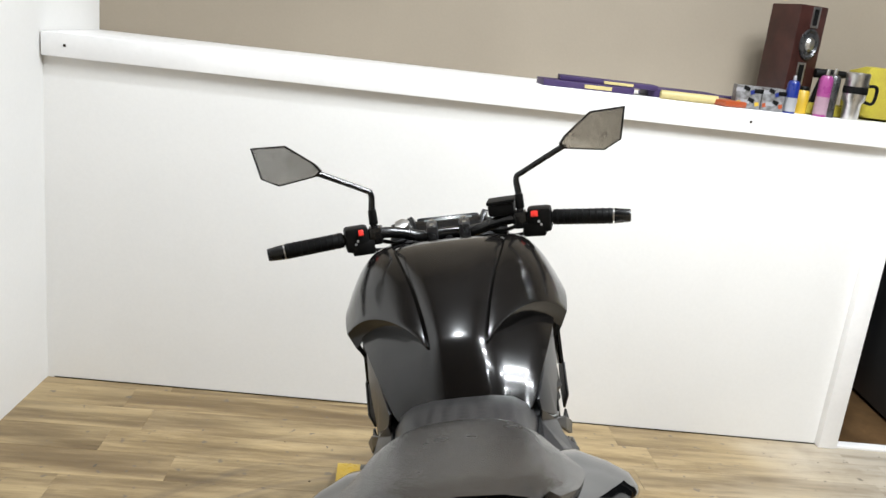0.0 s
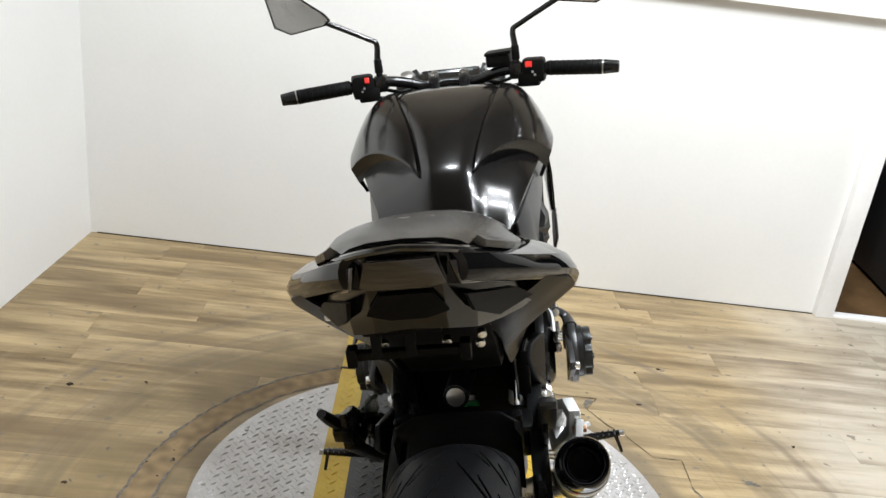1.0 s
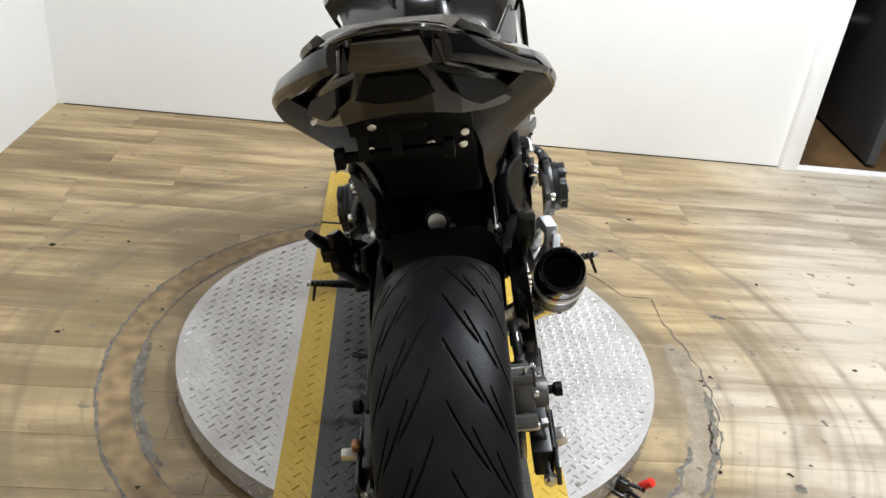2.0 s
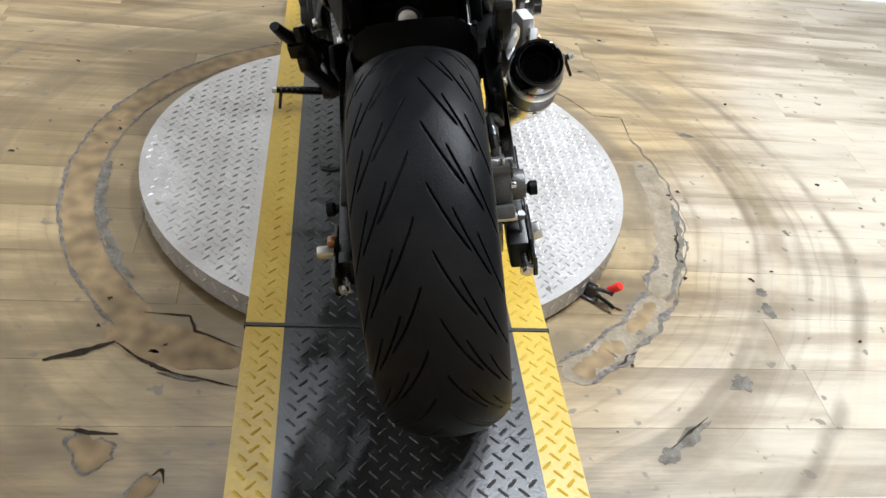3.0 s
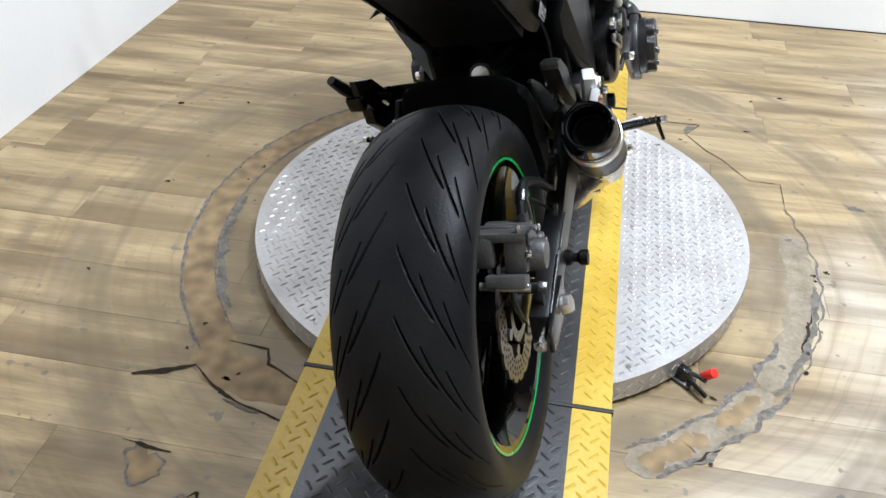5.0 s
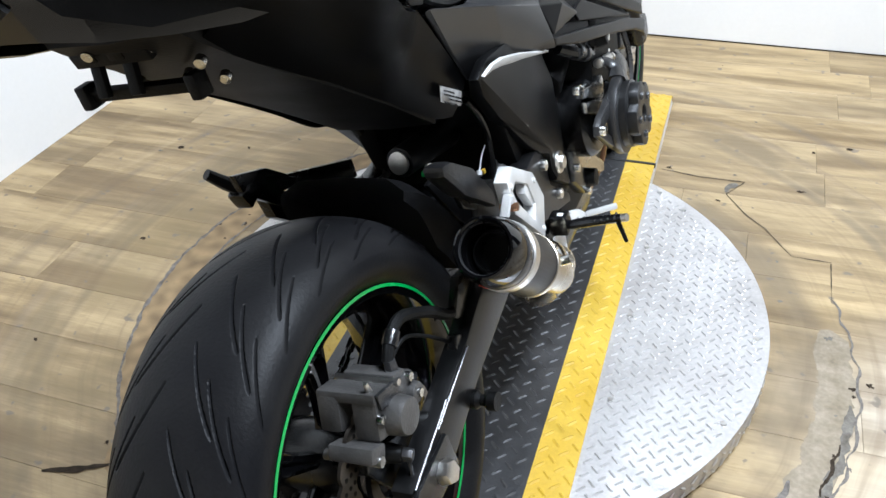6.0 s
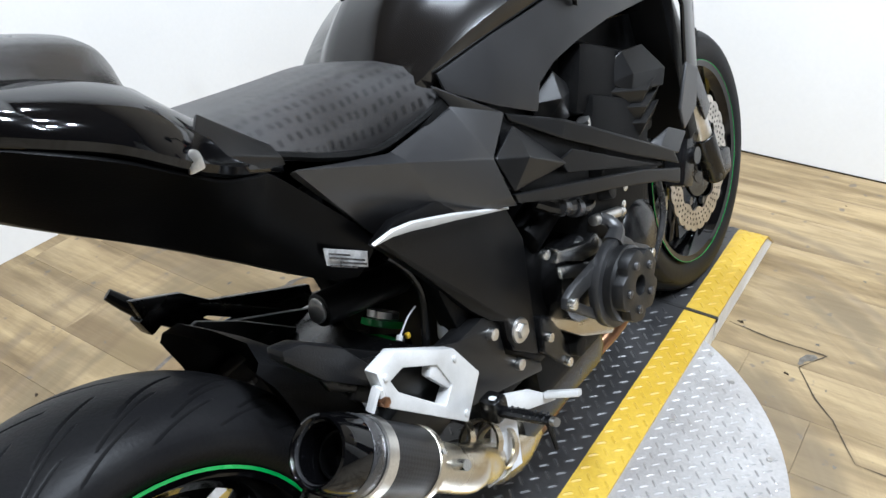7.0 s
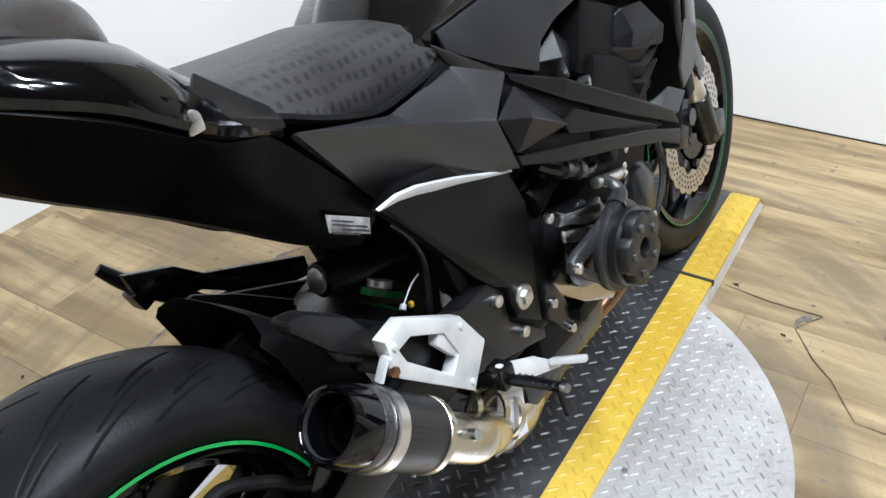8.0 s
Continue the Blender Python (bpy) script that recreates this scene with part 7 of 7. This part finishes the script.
# the ring scraped down to the backing on one side
flat_strip("worn_patch", arc(0.722, 108, 228, 22, 0.0015), 0.076, UNDER, "tan band where the vinyl is worn through", 0.0008, 0.08)
flat_strip("floor_crack", arc(0.761, 98, 224, 26, 0.0015), 0.0075, CRUMB, "grey crumbled edge of the worn band", 0.0014, 0.8)
flat_strip("floor_crack", arc(0.684, 116, 222, 22, 0.0015), 0.0060, CRUMB, "grey crumbled edge of the worn band", 0.0014, 0.8)
flat_strip("worn_patch", arc(0.672, 178, 216, 10, 0.003), 0.020, PUTTY, "grey scuffed screed smear", 0.0012, 0.6)
flat_strip("worn_patch", [(-0.56, 0.055), (-0.48, 0.020), (-0.40, -0.005), (-0.30, -0.03)], 0.100, UNDER, "tan patch where the vinyl is worn through", 0.0010, 0.15)
flat_strip("floor_crack", [(-0.656, -0.036), (-0.60, -0.016), (-0.538, 0.014)], 0.015, CRACK, "dark lifted plank edge", 0.0016, 0.5)
flat_strip("floor_crack", [(-0.538, 0.012), (-0.475, -0.035), (-0.42, -0.062), (-0.30, -0.095)], 0.006, CRACK, "dirt-filled crack", 0.0016, 0.7)
flat_strip("floor_crack", [(-0.500, 0.094), (-0.41, 0.086), (-0.395, 0.045), (-0.30, 0.0)], 0.005, CRACK, "dirt-filled crack", 0.0016, 0.6, 1)
flat_strip("floor_crack", [(-0.45, -0.062), (-0.40, -0.075), (-0.37, -0.080)], 0.010, PUTTY, "grey crumbled edge", 0.0017, 0.7)
for x, y, rx, ry, t in ((-0.531, -0.236, 0.040, 0.030, -40), (-0.432, -0.313, 0.032, 0.021, 50)):
    flat_patch("worn_patch", x, y, rx * 1.04, ry * 1.05, t, CRUMB, "grey crumbled rim of a hole in the vinyl", 0.0008, 0.4)
    flat_patch("worn_patch", x + 0.002, y - 0.001, rx * 0.9, ry * 0.9, t, UNDER, "hole worn through the vinyl", 0.0014, 0.35)
flat_strip("floor_crack", [(-0.592, -0.190), (-0.55, -0.196), (-0.49, -0.200)], 0.008, CRACK, "dirt-filled crack", 0.0014, 0.7)
flat_strip("floor_crack", [(-0.420, -0.285), (-0.405, -0.272), (-0.398, -0.30)], 0.007, CRACK, "dirt-filled crack", 0.0014, 0.7)
# the cracks on the other side
flat_strip("floor_crack", [(0.300, 1.262), (0.40, 1.248), (0.518, 1.248), (0.476, 1.182), (0.53, 1.10), (0.572, 1.058), (0.634, 0.962)], 0.0030, SOFTCRACK, "long dirt-filled crack", 0.0014, 0.6, 1)
flat_strip("floor_crack", [(0.634, 0.962), (0.718, 0.960), (0.716, 0.820)], 0.0024, SOFTCRACK, "thin crack", 0.0014, 0.6, 1)
flat_strip("worn_patch", [(0.500, 1.236), (0.480, 1.215), (0.474, 1.190)], 0.022, PUTTY, "grey chipped patch in the crack", 0.0012, 0.5)
flat_strip("floor_crack", arc(0.757, 19, -32, 20, 0.005), 0.0042, CRUMB, "long curved dirt-filled crack", 0.0014, 0.7)
flat_strip("worn_patch", arc(0.716, 12, -34, 14, 0.004), 0.066, PUTTYPALE, "pale scuffed band along the crack", 0.0007, 0.12)
flat_strip("worn_patch", arc(0.742, -4, -34, 10, 0.004), 0.015, PUTTY, "grey scuffed screed patch", 0.0009, 0.45)
flat_strip("floor_crack", arc(0.735, -12, -22, 6, 0.004), 0.005, CRACK, "ragged dark gouge", 0.0015, 0.8)
flat_strip("worn_patch", arc(0.722, -34, -63, 10, 0.004), 0.074, PUTTYPALE, "pale patch where the vinyl is worn through", 0.0009, 0.2)
flat_strip("worn_patch", arc(0.718, -36, -46, 6, 0.004), 0.034, UNDER, "tan heart of the worn patch", 0.0012, 0.5)
flat_strip("worn_patch", arc(0.722, -49, -61, 7, 0.004), 0.042, UNDER, "tan heart of the worn patch", 0.0012, 0.5)
flat_strip("floor_crack", arc(0.757, -32, -60, 9, 0.006), 0.011, CRUMB, "grey crumbled edge", 0.0014, 0.9)
flat_strip("floor_crack", arc(0.686, -22, -62, 11, 0.006), 0.011, CRUMB, "grey crumbled edge", 0.0014, 0.9)
flat_strip("floor_crack", arc(0.757, -48, -54, 4, 0.004), 0.004, CRACK, "dark lifted edge", 0.0016, 0.8)
flat_strip("worn_patch", [(0.490, -0.250), (0.545, -0.206), (0.603, -0.168)], 0.024, PUTTY, "grey gouge in the vinyl", 0.0012, 0.7)
flat_patch("worn_patch", 0.492, -0.249, 0.024, 0.017, 30, PUTTY, "grey chipped patch", 0.0013)
flat_strip("floor_crack", [(0.50, -0.232), (0.55, -0.194), (0.60, -0.158)], 0.005, CRACK, "dark edge of the gouge", 0.0015, 0.8)
flat_patch("worn_patch", 0.853, 0.145, 0.014, 0.026, 5, PUTTY, "grey chipped patch", 0.0012)
flat_patch("worn_patch", 0.860, 0.205, 0.014, 0.012, 5, PUTTY, "grey chipped patch", 0.0012)
flat_patch("worn_patch", 0.705, -0.071, 0.026, 0.020, 20, PUTTY, "grey chipped patch", 0.0012, 0.6)
flat_patch("worn_patch", 0.892, 0.883, 0.026, 0.010, -12, PUTTY, "grey chipped patch", 0.0012, 0.5)
flat_patch("worn_patch", -1.061, 1.045, 0.0095, 0.0085, 0, CRACK, "dark nail hole", 0.001, 0.2)
random.seed(5)
for k in range(90):
    a, r = random.uniform(0, 6.283), random.choice((random.uniform(0.62, 0.80), random.uniform(0.6, 1.5), random.uniform(0.85, 1.3)))
    x, y = DISC_C[0] + r * math.cos(a), DISC_C[1] + r * math.sin(a)
    if y < WALL_Y - 0.05 and x > -1.35 and not (RX0 - 0.02 < x < RX1 + 0.02):
        q = random.uniform(0.0016, 0.0055)
        flat_patch("chip", x, y, q * random.uniform(1, 2.2), q, random.uniform(0, 180), random.choice((CRACK, PUTTY, CRACK)), "small chip in the vinyl", 0.001, 0.5)


def plank_mesh(length, width):
    g = 0.0002
    me = bpy.data.meshes.new("plank")
    a, b, t, e = length / 2 - g, width / 2 - g, 0.010, 0.0005
    v = [(-a, -b, 0), (a, -b, 0), (a, b, 0), (-a, b, 0), (-a, -b, t - e), (a, -b, t - e), (a, b, t - e), (-a, b, t - e), (-a + e, -b + e, t), (a - e, -b + e, t), (a - e, b - e, t), (-a + e, b - e, t)]
    me.from_pydata(v, [], [(8, 9, 10, 11), (4, 5, 9, 8), (5, 6, 10, 9), (6, 7, 11, 10), (7, 4, 8, 11), (0, 1, 5, 4), (1, 2, 6, 5), (2, 3, 7, 6), (3, 0, 4, 7)])
    me.materials.append(PLANK)
    return me


PW, PL = 0.152, 0.914
X0, X1 = -1.60, 4.22
whole = plank_mesh(PL, PW)
y = -2.92
random.seed(11)
while y < WALL_Y + 0.005:
    x = X0
    while x < X1 - 0.02:
        length = min(random.uniform(0.12, 0.9) if x == X0 else PL, X1 - x)
        ob = new("plank", whole if length == PL else plank_mesh(length, PW))
        ob.location = (x + length / 2, y + PW / 2, -0.010)
        ob.parent = floor
        x += length
    y += PW
